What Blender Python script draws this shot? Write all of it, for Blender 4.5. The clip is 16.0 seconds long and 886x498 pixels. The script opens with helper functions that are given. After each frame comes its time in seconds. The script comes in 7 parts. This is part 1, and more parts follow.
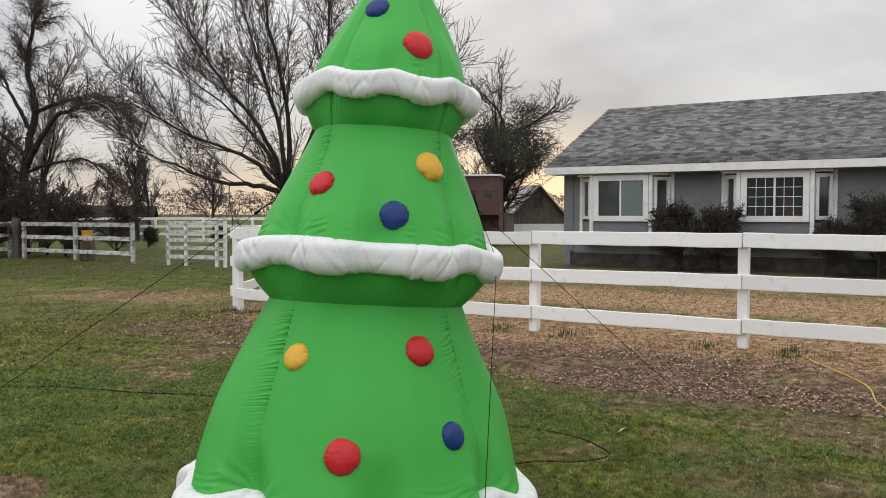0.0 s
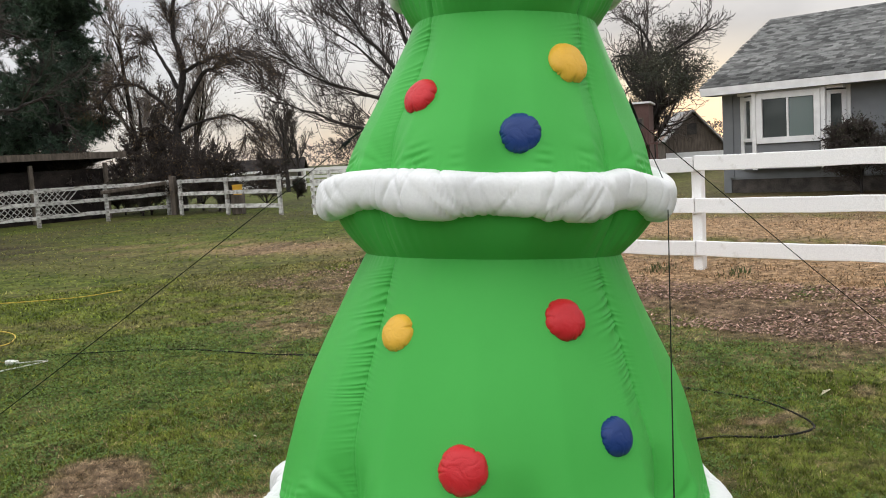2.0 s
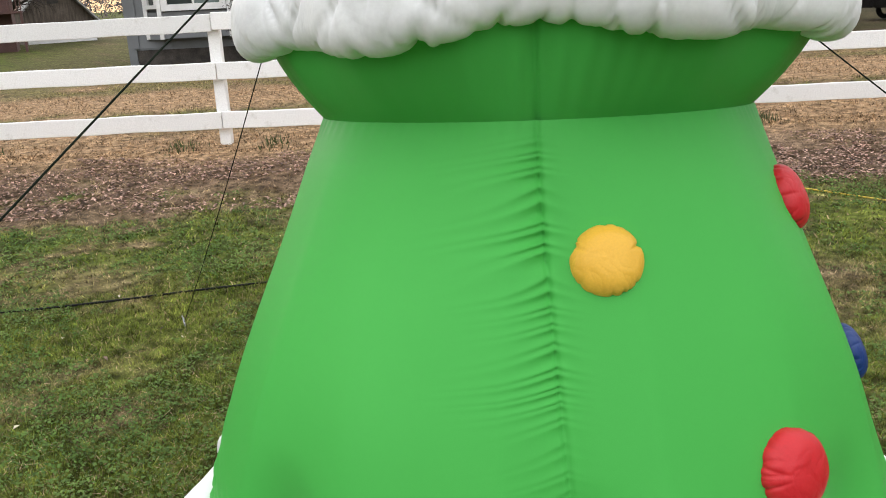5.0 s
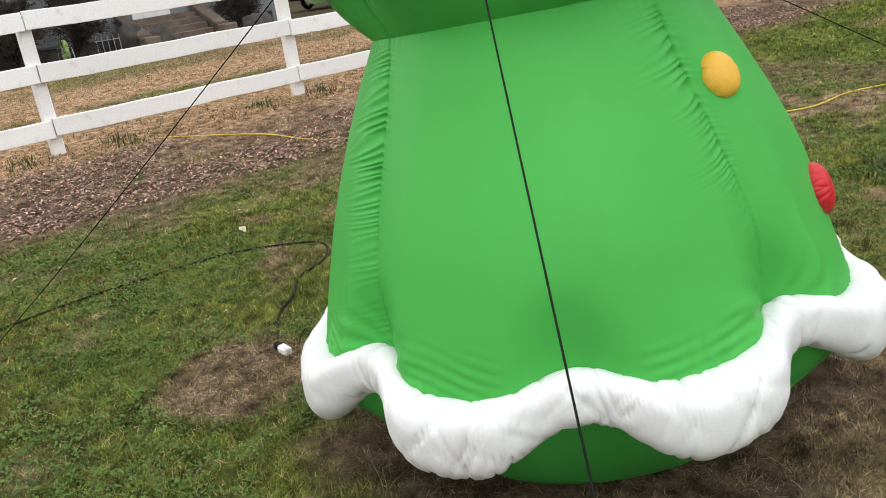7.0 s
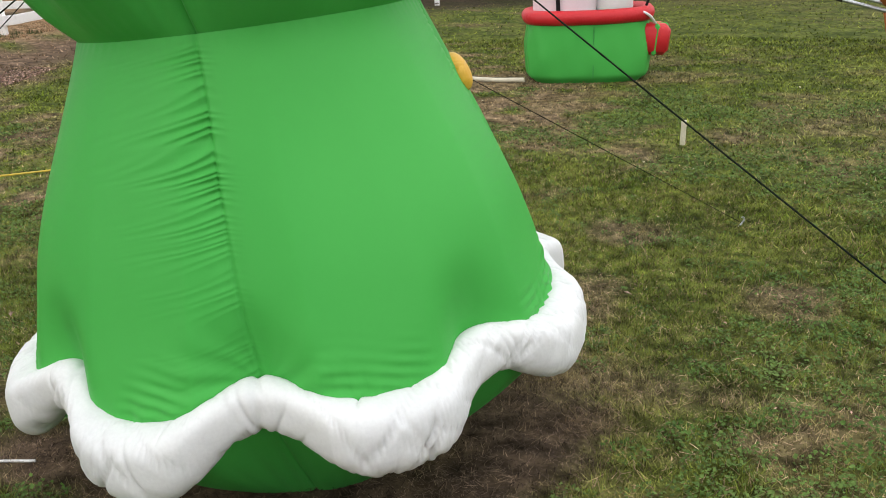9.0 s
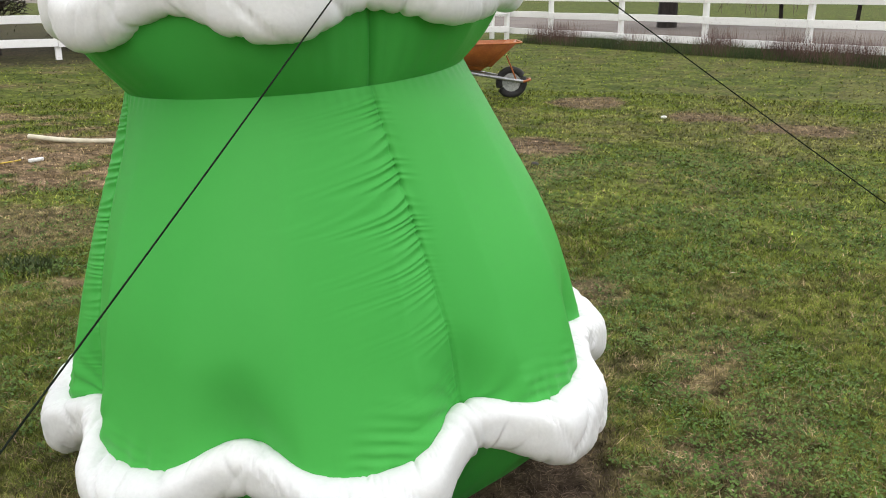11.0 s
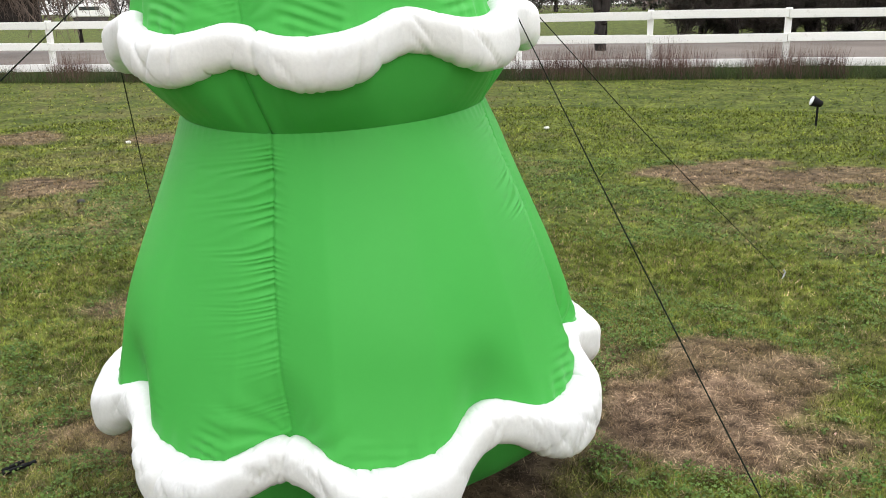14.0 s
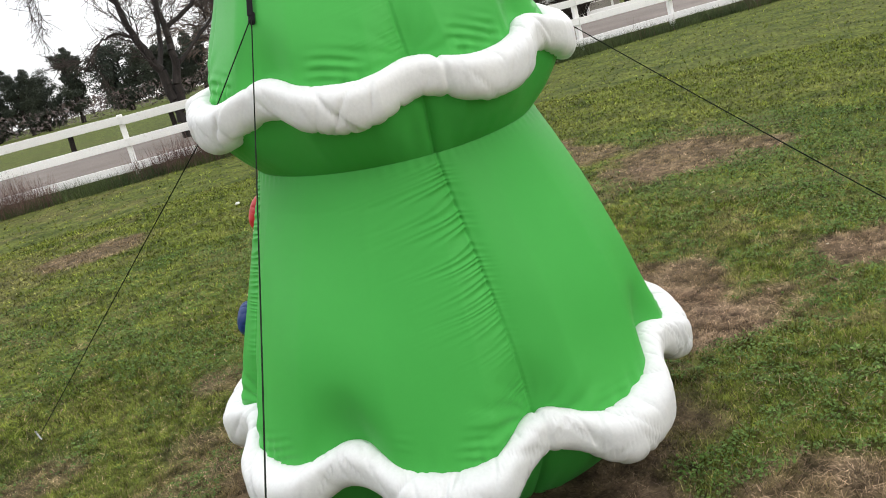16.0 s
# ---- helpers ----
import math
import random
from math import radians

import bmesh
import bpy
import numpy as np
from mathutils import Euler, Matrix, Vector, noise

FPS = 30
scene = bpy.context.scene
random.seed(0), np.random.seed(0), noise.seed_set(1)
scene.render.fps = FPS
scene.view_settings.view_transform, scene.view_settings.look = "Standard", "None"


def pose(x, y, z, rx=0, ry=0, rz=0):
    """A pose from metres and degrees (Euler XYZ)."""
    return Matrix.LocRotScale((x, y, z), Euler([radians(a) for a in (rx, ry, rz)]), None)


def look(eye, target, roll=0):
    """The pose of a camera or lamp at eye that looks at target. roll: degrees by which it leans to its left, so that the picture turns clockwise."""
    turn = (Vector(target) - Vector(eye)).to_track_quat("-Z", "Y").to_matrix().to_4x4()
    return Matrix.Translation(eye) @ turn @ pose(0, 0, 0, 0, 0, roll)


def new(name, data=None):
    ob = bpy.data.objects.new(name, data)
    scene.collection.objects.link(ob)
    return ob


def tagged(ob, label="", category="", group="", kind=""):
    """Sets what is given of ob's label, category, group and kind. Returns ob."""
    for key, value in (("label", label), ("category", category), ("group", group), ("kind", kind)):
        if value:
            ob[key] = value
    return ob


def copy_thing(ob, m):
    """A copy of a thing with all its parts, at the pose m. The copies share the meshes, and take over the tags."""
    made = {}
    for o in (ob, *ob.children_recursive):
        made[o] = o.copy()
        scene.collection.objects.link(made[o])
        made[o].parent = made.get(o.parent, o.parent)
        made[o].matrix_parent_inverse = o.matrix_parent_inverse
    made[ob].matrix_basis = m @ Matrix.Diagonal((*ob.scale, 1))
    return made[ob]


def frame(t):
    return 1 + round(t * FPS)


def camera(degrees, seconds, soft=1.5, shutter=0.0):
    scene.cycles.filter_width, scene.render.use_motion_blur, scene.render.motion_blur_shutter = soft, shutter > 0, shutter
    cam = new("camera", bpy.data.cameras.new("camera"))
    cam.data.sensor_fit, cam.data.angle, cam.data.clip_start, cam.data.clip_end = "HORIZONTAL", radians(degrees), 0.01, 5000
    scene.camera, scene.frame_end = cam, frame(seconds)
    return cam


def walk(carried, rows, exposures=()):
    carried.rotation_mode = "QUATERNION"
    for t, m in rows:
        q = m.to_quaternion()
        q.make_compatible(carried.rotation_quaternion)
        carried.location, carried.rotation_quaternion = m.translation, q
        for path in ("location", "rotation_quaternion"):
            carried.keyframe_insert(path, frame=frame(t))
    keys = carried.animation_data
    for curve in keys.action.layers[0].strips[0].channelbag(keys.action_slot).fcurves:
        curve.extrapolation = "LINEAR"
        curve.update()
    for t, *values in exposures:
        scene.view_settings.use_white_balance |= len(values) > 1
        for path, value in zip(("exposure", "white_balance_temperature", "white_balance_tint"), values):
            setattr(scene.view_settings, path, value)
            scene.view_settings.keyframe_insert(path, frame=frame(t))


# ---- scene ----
cam = camera(54.3, 16.0, soft=0.95)
PATH = [
    (0, (0.875, -0.091, 1.45), (0.848, 1.907, 1.369), 0.0),
    (0.5, (0.886, 0.139, 1.423), (0.77, 2.133, 1.327), -2.3),
    (1, (0.954, 0.405, 1.4), (0.546, 2.359, 1.28), -4.3),
    (1.5, (0.974, 0.58, 1.426), (0.42, 2.497, 1.296), -4.0),
    (2, (0.862, 0.795, 1.393), (0.491, 2.749, 1.183), -3.5),
    (2.5, (0.764, 1.013, 1.37), (0.562, 2.978, 1.054), -5.1),
    (3, (0.682, 1.22, 1.343), (0.55, 3.169, 0.917), -8.5),
    (3.5, (0.426, 1.405, 1.297), (0.464, 3.35, 0.833), -7.9),
    (4, (0.157, 1.704, 1.308), (0.46, 3.616, 0.806), -7.6),
    (6.5, (-1.474, 2.629, 1.279), (0.15, 3.635, 0.689), -1.8),
    (7, (-1.62, 2.869, 1.258), (0.103, 3.649, 0.608), -8.5),
    (7.5, (-1.605, 3.088, 1.25), (0.3, 3.196, 0.651), -12.4),
    (8, (-1.778, 3.47, 1.3), (0.114, 3.112, 0.761), -3.3),
    (8.5, (-1.702, 3.86, 1.242), (0.077, 3.184, 0.631), -1.9),
    (11, (-0.685, 5.313, 1.272), (0.095, 3.563, 0.699), 0.0),
    (11.5, (-0.342, 5.434, 1.296), (0.28, 3.616, 0.741), -0.2),
    (12, (-0.092, 5.658, 1.287), (0.318, 3.789, 0.706), -2.8),
    (12.5, (0.147, 5.785, 1.29), (0.316, 3.903, 0.635), -1.1),
    (13, (0.436, 5.768, 1.294), (0.398, 3.894, 0.596), -0.4),
    (13.5, (0.776, 5.803, 1.275), (0.323, 3.972, 0.61), 1.1),
    (14, (1.093, 5.799, 1.322), (0.396, 4.003, 0.782), -1.1),
    (14.5, (1.464, 5.637, 1.321), (0.696, 3.812, 1.034), -3.4),
    (15, (1.82, 5.565, 1.319), (0.816, 3.846, 1.125), -2.9),
    (15.5, (2.098, 5.379, 1.288), (0.813, 3.897, 0.903), -6.3),
    (16, (2.378, 5.205, 1.35), (0.921, 3.926, 0.859), -14.3),
]
walk(cam, [(t, look(eye, target, roll)) for t, eye, target, roll in PATH],
     exposures=[(0, -0.10), (0.5, 0.10), (1, 0.27), (1.5, 0.14), (2.5, 0.20), (3.5, 0.30), (6.5, 0.32), (8.5, 0.21), (11, 0.36), (12, 0.36), (12.5, 0.60), (13.5, 0.72), (14.2, 0.50), (14.6, 0.03), (15.1, -0.30), (15.5, 0.04), (16, 0.42)])

# ---- world and light ----
world = bpy.data.worlds.new("overcast_sky")
scene.world = world
world.use_nodes = True
wn = world.node_tree
wn.nodes.clear()


def wnode(kind, **kw):
    n = wn.nodes.new(kind)
    for k, v in kw.items():
        n.inputs[k].default_value = v
    return n


SUN_EL, SUN_AZ = radians(16), radians(-4)
sky = wn.nodes.new("ShaderNodeTexSky")
sky.sky_type = "NISHITA"
sky.sun_disc = False
sky.sun_elevation, sky.sun_rotation = SUN_EL, -SUN_AZ
sky.air_density, sky.dust_density, sky.ozone_density = 1.2, 1.2, 1.5
w_coord = wn.nodes.new("ShaderNodeTexCoord")
w_map = wn.nodes.new("ShaderNodeMapping")
w_map.inputs["Scale"].default_value = (1.0, 1.0, 2.1)
w_noise = wnode("ShaderNodeTexNoise", Scale=2.1, Detail=6.0, Roughness=0.52)
w_ramp = wn.nodes.new("ShaderNodeValToRGB")
w_ramp.color_ramp.elements[0].position, w_ramp.color_ramp.elements[0].color = 0.40, (0.57, 0.585, 0.625, 1)
w_ramp.color_ramp.elements[1].position, w_ramp.color_ramp.elements[1].color = 0.62, (0.96, 0.95, 0.955, 1)
w_sep = wn.nodes.new("ShaderNodeSeparateXYZ")
w_up = wn.nodes.new("ShaderNodeMapRange")
w_up.inputs["From Min"].default_value, w_up.inputs["From Max"].default_value = 0.0, 0.85
w_up.inputs["To Min"].default_value, w_up.inputs["To Max"].default_value = 0.80, 2.0
w_dir = wn.nodes.new("ShaderNodeVectorMath")
w_dir.operation = "DOT_PRODUCT"
w_dir.inputs[1].default_value = (-0.50, -0.86, 0.0)
w_side = wn.nodes.new("ShaderNodeMapRange")
w_side.inputs["From Min"].default_value, w_side.inputs["From Max"].default_value = -0.9, 0.9
w_side.inputs["To Min"].default_value, w_side.inputs["To Max"].default_value = 1.0, 1.75
w_both = wn.nodes.new("ShaderNodeMath")
w_both.operation = "MULTIPLY"
w_lift = wn.nodes.new("ShaderNodeVectorMath")
w_lift.operation = "SCALE"
w_low = wn.nodes.new("ShaderNodeMapRange")
w_low.inputs["From Min"].default_value, w_low.inputs["From Max"].default_value = 0.0, 0.13
w_low.inputs["To Min"].default_value, w_low.inputs["To Max"].default_value = 0.20, 0.03
bg_cloud = wnode("ShaderNodeBackground", Strength=0.82)
bg_sky = wnode("ShaderNodeBackground", Strength=0.12)
w_mix = wn.nodes.new("ShaderNodeMixShader")
w_out = wn.nodes.new("ShaderNodeOutputWorld")
for a, b in ((w_coord.outputs["Generated"], w_map.inputs["Vector"]), (w_map.outputs[0], w_noise.inputs["Vector"]),
             (w_noise.outputs["Fac"], w_ramp.inputs["Fac"]), (w_coord.outputs["Generated"], w_sep.inputs[0]),
             (w_sep.outputs["Z"], w_up.inputs["Value"]), (w_ramp.outputs["Color"], w_lift.inputs[0]),
             (w_coord.outputs["Generated"], w_dir.inputs[0]), (w_dir.outputs["Value"], w_side.inputs["Value"]), (w_up.outputs[0], w_both.inputs[0]), (w_side.outputs[0], w_both.inputs[1]), (w_both.outputs[0], w_lift.inputs["Scale"]), (w_lift.outputs[0], bg_cloud.inputs["Color"]),
             (sky.outputs[0], bg_sky.inputs["Color"]), (w_sep.outputs["Z"], w_low.inputs["Value"]),
             (w_low.outputs[0], w_mix.inputs[0]), (bg_cloud.outputs[0], w_mix.inputs[1]), (bg_sky.outputs[0], w_mix.inputs[2]),
             (w_mix.outputs[0], w_out.inputs["Surface"])):
    wn.links.new(a, b)

sun = new("sun", bpy.data.lights.new("sun", "SUN"))
sun.data.energy, sun.data.angle, sun.data.color = 0.9, radians(45), (1.0, 0.95, 0.88)
sun.matrix_world = look((0, 0, 30), (math.sin(SUN_AZ) * -30 * math.cos(SUN_EL), -30 * math.cos(SUN_EL), 30 - 30 * math.sin(SUN_EL)))


# ---- materials ----
def mat(name, c1, c2, scale=6.0, rough=0.7, bump=0.0, bscale=60.0, metal=0.0, grain=0.25, island=0.0, objrand=0.0, low=0.35, high=0.65, stretch=(1, 1, 1), spec=0.5):
    """A two-tone surface: a broad noise between two colours, fine grain in value, fine relief."""
    m = bpy.data.materials.new(name)
    m.use_nodes = True
    nt = m.node_tree
    n, l = nt.nodes, nt.links
    bsdf = n["Principled BSDF"]
    bsdf.inputs["Roughness"].default_value, bsdf.inputs["Metallic"].default_value = rough, metal
    bsdf.inputs["Specular IOR Level"].default_value = spec
    co = n.new("ShaderNodeTexCoord")
    mp = n.new("ShaderNodeMapping")
    mp.inputs["Scale"].default_value = stretch
    l.new(co.outputs["Object"], mp.inputs["Vector"])
    broad = n.new("ShaderNodeTexNoise")
    broad.inputs["Scale"].default_value, broad.inputs["Detail"].default_value = scale, 5.0
    l.new(mp.outputs[0], broad.inputs["Vector"])
    ramp = n.new("ShaderNodeValToRGB")
    ramp.color_ramp.elements[0].position, ramp.color_ramp.elements[1].position = low, high
    ramp.color_ramp.elements[0].color, ramp.color_ramp.elements[1].color = (*c1, 1), (*c2, 1)
    l.new(broad.outputs["Fac"], ramp.inputs["Fac"])
    fine = n.new("ShaderNodeTexNoise")
    fine.inputs["Scale"].default_value, fine.inputs["Detail"].default_value = bscale, 3.0
    l.new(mp.outputs[0], fine.inputs["Vector"])
    val = n.new("ShaderNodeMapRange")
    val.inputs["From Min"].default_value, val.inputs["From Max"].default_value = 0.3, 0.7
    val.inputs["To Min"].default_value, val.inputs["To Max"].default_value = 1 - grain, 1 + grain
    l.new(fine.outputs["Fac"], val.inputs["Value"])
    mul = n.new("ShaderNodeVectorMath")
    mul.operation = "SCALE"
    l.new(ramp.outputs["Color"], mul.inputs[0])
    last = val.outputs[0]
    for amount, kind, socket in ((island, "ShaderNodeNewGeometry", "Random Per Island"), (objrand, "ShaderNodeObjectInfo", "Random")):
        if amount:
            src = n.new(kind)
            mr = n.new("ShaderNodeMapRange")
            mr.inputs["To Min"].default_value, mr.inputs["To Max"].default_value = 1 - amount, 1 + amount
            l.new(src.outputs[socket], mr.inputs["Value"])
            mm = n.new("ShaderNodeMath")
            mm.operation = "MULTIPLY"
            l.new(last, mm.inputs[0])
            l.new(mr.outputs[0], mm.inputs[1])
            last = mm.outputs[0]
    l.new(last, mul.inputs["Scale"])
    l.new(mul.outputs[0], bsdf.inputs["Base Color"])
    if bump:
        bp = n.new("ShaderNodeBump")
        bp.inputs["Strength"].default_value, bp.inputs["Distance"].default_value = bump, 0.01
        l.new(fine.outputs["Fac"], bp.inputs["Height"])
        l.new(bp.outputs[0], bsdf.inputs["Normal"])
    return m


def turf(name, green1, green2, dry1, dry2, soil, grain=0.35, bump=0.14, island=0.0):
    """Grass colours led by the mesh's own dry and soil values."""
    m = bpy.data.materials.new(name)
    m.use_nodes = True
    nt = m.node_tree
    n, l = nt.nodes, nt.links
    bsdf = n["Principled BSDF"]
    bsdf.inputs["Roughness"].default_value, bsdf.inputs["Specular IOR Level"].default_value = 0.9, 0.06
    co = n.new("ShaderNodeTexCoord")

    def noise_node(scale, detail=5.0):
        t = n.new("ShaderNodeTexNoise")
        t.inputs["Scale"].default_value, t.inputs["Detail"].default_value = scale, detail
        l.new(co.outputs["Object"], t.inputs["Vector"])
        return t.outputs["Fac"]

    def mixed(fac, a, b):
        t = n.new("ShaderNodeMix")
        t.data_type = "RGBA"
        l.new(fac, t.inputs["Factor"])
        for socket, v in ((t.inputs[6], a), (t.inputs[7], b)):
            if isinstance(v, tuple):
                socket.default_value = (*v, 1)
            else:
                l.new(v, socket)
        return t.outputs[2]

    def spread(fac, lo, hi):
        t = n.new("ShaderNodeMapRange")
        t.inputs["From Min"].default_value, t.inputs["From Max"].default_value = lo, hi
        l.new(fac, t.inputs["Value"])
        return t.outputs[0]

    def att(key):
        t = n.new("ShaderNodeAttribute")
        t.attribute_name = key
        return t.outputs["Fac"]

    g = mixed(spread(noise_node(2.3), 0.35, 0.65), green1, green2)
    d = mixed(spread(noise_node(5.0), 0.35, 0.65), dry1, dry2)
    base = mixed(att("dry"), g, d)
    base = mixed(att("soil"), base, soil)
    base = mixed(att("tan"), base, mixed(spread(noise_node(9.0), 0.35, 0.65), (0.23, 0.145, 0.078), (0.40, 0.270, 0.158)))
    fine = noise_node(70.0, 6.0)
    val = n.new("ShaderNodeMapRange")
    val.inputs["From Min"].default_value, val.inputs["From Max"].default_value = 0.3, 0.7
    val.inputs["To Min"].default_value, val.inputs["To Max"].default_value = 1 - grain, 1 + grain
    l.new(fine, val.inputs["Value"])
    last = val.outputs[0]
    if island:
        geo = n.new("ShaderNodeNewGeometry")
        mr = n.new("ShaderNodeMapRange")
        mr.inputs["To Min"].default_value, mr.inputs["To Max"].default_value = 1 - island, 1 + island
        l.new(geo.outputs["Random Per Island"], mr.inputs["Value"])
        mm = n.new("ShaderNodeMath")
        mm.operation = "MULTIPLY"
        l.new(last, mm.inputs[0])
        l.new(mr.outputs[0], mm.inputs[1])
        last = mm.outputs[0]
    blotch = n.new("ShaderNodeMapRange")
    blotch.inputs["From Min"].default_value, blotch.inputs["From Max"].default_value = 0.3, 0.7
    blotch.inputs["To Min"].default_value, blotch.inputs["To Max"].default_value = 0.35, 1.62
    l.new(noise_node(14.0, 8.0), blotch.inputs["Value"])
    both = n.new("ShaderNodeMath")
    both.operation = "MULTIPLY"
    l.new(last, both.inputs[0])
    l.new(blotch.outputs[0], both.inputs[1])
    last = both.outputs[0]
    mul = n.new("ShaderNodeVectorMath")
    mul.operation = "SCALE"
    l.new(base, mul.inputs[0])
    l.new(last, mul.inputs["Scale"])
    l.new(mul.outputs[0], bsdf.inputs["Base Color"])
    if bump:
        bp = n.new("ShaderNodeBump")
        bp.inputs["Strength"].default_value, bp.inputs["Distance"].default_value = bump, 0.03
        l.new(fine, bp.inputs["Height"])
        l.new(bp.outputs[0], bsdf.inputs["Normal"])
    return m


def pane_glass(name, tint, rough=0.05):
    m = bpy.data.materials.new(name)
    m.use_nodes = True
    b = m.node_tree.nodes["Principled BSDF"]
    b.inputs["Base Color"].default_value = (*tint, 1)
    b.inputs["Roughness"].default_value, b.inputs["Specular IOR Level"].default_value = rough, 0.8
    return m


GREEN_TURF = ((0.041, 0.057, 0.011), (0.100, 0.119, 0.024), (0.095, 0.062, 0.035), (0.21, 0.142, 0.092), (0.033, 0.024, 0.018))
M_ground = turf("lawn_ground", *GREEN_TURF)
M_blade = turf("grass_blade", (0.096, 0.136, 0.016), (0.186, 0.214, 0.038), (0.22, 0.148, 0.085), (0.42, 0.300, 0.195), (0.085, 0.060, 0.045), grain=0.2, bump=0.0, island=0.85)
M_green = mat("green_nylon", (0.060, 0.384, 0.066), (0.073, 0.424, 0.077), 1.5, 0.45, 0.06, 900.0, grain=0.03, spec=0.14)
M_white = mat("white_nylon", (0.70, 0.708, 0.704), (0.76, 0.765, 0.752), 5.0, 0.5, 0.06, 120.0, grain=0.03, spec=0.25)
# thin stuffed nylon lets light wander inside it
for m_thin, far, weight in ((M_white, 0.008, 0.4),):
    b_thin = m_thin.node_tree.nodes["Principled BSDF"]
    b_thin.inputs["Subsurface Weight"].default_value = weight
    b_thin.inputs["Subsurface Radius"].default_value = (1.0, 1.0, 1.0)
    b_thin.inputs["Subsurface Scale"].default_value = far


def crumpled(m, layers):
    """Adds sharp creases of crumpled cloth to a material's relief."""
    n, l = m.node_tree.nodes, m.node_tree.links
    bsdf = n["Principled BSDF"]
    co = n.new("ShaderNodeTexCoord")
    normal = bsdf.inputs["Normal"].links[0].from_socket if bsdf.inputs["Normal"].links else None
    for scale, depth, strength in layers:
        t = n.new("ShaderNodeTexNoise")
        t.inputs["Scale"].default_value, t.inputs["Detail"].default_value, t.inputs["Distortion"].default_value = scale, 1.5, 0.8
        l.new(co.outputs["Object"], t.inputs["Vector"])
        a = n.new("ShaderNodeMath")
        a.operation = "SUBTRACT"
        a.inputs[1].default_value = 0.5
        l.new(t.outputs["Fac"], a.inputs[0])
        b = n.new("ShaderNodeMath")
        b.operation = "ABSOLUTE"
        l.new(a.outputs[0], b.inputs[0])
        c = n.new("ShaderNodeMath")
        c.operation = "MINIMUM"
        c.inputs[1].default_value = 0.12
        l.new(b.outputs[0], c.inputs[0])
        bp = n.new("ShaderNodeBump")
        bp.inputs["Strength"].default_value, bp.inputs["Distance"].default_value = strength, depth
        l.new(c.outputs[0], bp.inputs["Height"])
        if normal is not None:
            l.new(normal, bp.inputs["Normal"])
        normal = bp.outputs[0]
    l.new(normal, bsdf.inputs["Normal"])


crumpled(M_white, ((4.0, 0.07, 0.10), (9.0, 0.04, 0.12)))
M_red = mat("red_nylon", (0.52, 0.016, 0.022), (0.58, 0.022, 0.028), 5.0, 0.45, 0.05, 300.0, grain=0.04, spec=0.35)
M_yellow = mat("yellow_nylon", (0.72, 0.40, 0.04), (0.78, 0.46, 0.06), 5.0, 0.45, 0.05, 300.0, grain=0.04, spec=0.35)
M_blue = mat("blue_nylon", (0.006, 0.032, 0.150), (0.010, 0.042, 0.185), 5.0, 0.45, 0.05, 300.0, grain=0.04, spec=0.35)
for m_ball in (M_red, M_yellow, M_blue):
    crumpled(m_ball, ((9.0, 0.03, 0.26), (22.0, 0.015, 0.34)))
M_black = mat("black_fabric", (0.006, 0.006, 0.007), (0.012, 0.012, 0.013), 6.0, 0.7, 0.1, 300.0, spec=0.15)
M_rope = mat("dark_green_rope", (0.008, 0.012, 0.008), (0.015, 0.02, 0.014), 40.0, 0.9, 0.3, 700.0, spec=0.1)
M_seam = mat("green_thread_seam", (0.03, 0.24, 0.05), (0.04, 0.28, 0.06), 40.0, 0.7)
M_teal = mat("teal_nylon", (0.01, 0.25, 0.28), (0.015, 0.32, 0.35), 5.0, 0.5)
M_pink = mat("pale_pink_white_nylon", (0.74, 0.64, 0.68), (0.78, 0.69, 0.73), 2.0, 0.5, grain=0.03)
M_paint = mat("weathered_white_paint", (0.62, 0.60, 0.56), (0.86, 0.855, 0.84), 9.0, 0.6, 0.25, 90.0, grain=0.07, objrand=0.07, low=0.22, high=0.39, stretch=(1, 1, 1))
M_paint_old = mat("flaking_grey_white_paint", (0.20, 0.185, 0.165), (0.60, 0.59, 0.56), 5.0, 0.7, 0.3, 70.0, grain=0.16, objrand=0.16, low=0.36, high=0.56, stretch=(1, 1, 2))
M_oldwood = mat("grey_brown_weathered_wood", (0.07, 0.055, 0.042), (0.15, 0.12, 0.095), 9.0, 0.85, 0.4, 80.0, stretch=(1, 1, 0.2))
M_bark = mat("dark_bark", (0.013, 0.010, 0.009), (0.030, 0.024, 0.020), 8.0, 0.9, 0.5, 40.0, stretch=(1, 1, 0.3))
M_twig = mat("brown_twig", (0.030, 0.023, 0.020), (0.065, 0.050, 0.042), 3.0, 0.9, island=0.25)
M_thickettwig = mat("brown_thicket_twig", (0.085, 0.064, 0.052), (0.165, 0.125, 0.100), 2.0, 0.9, island=0.35)
M_paletwig = mat("pale_twig", (0.16, 0.13, 0.11), (0.28, 0.24, 0.21), 3.0, 0.9, island=0.25)
M_needle = mat("pine_needle", (0.020, 0.044, 0.026), (0.048, 0.086, 0.044), 0.7, 0.7, island=0.35)
M_deadleaf = mat("dry_brown_leaf", (0.075, 0.047, 0.022), (0.17, 0.105, 0.045), 1.5, 0.8, island=0.4)
M_eucalypt = mat("grey_green_leaf", (0.022, 0.032, 0.022), (0.048, 0.060, 0.038), 0.4, 0.75, island=0.35)
M_bushleaf = mat("dark_bush_leaf", (0.020, 0.026, 0.014), (0.055, 0.052, 0.028), 1.2, 0.8, island=0.4)
M_weed = mat("dead_weed_stalk", (0.085, 0.048, 0.040), (0.165, 0.102, 0.080), 2.0, 0.9, island=0.3)
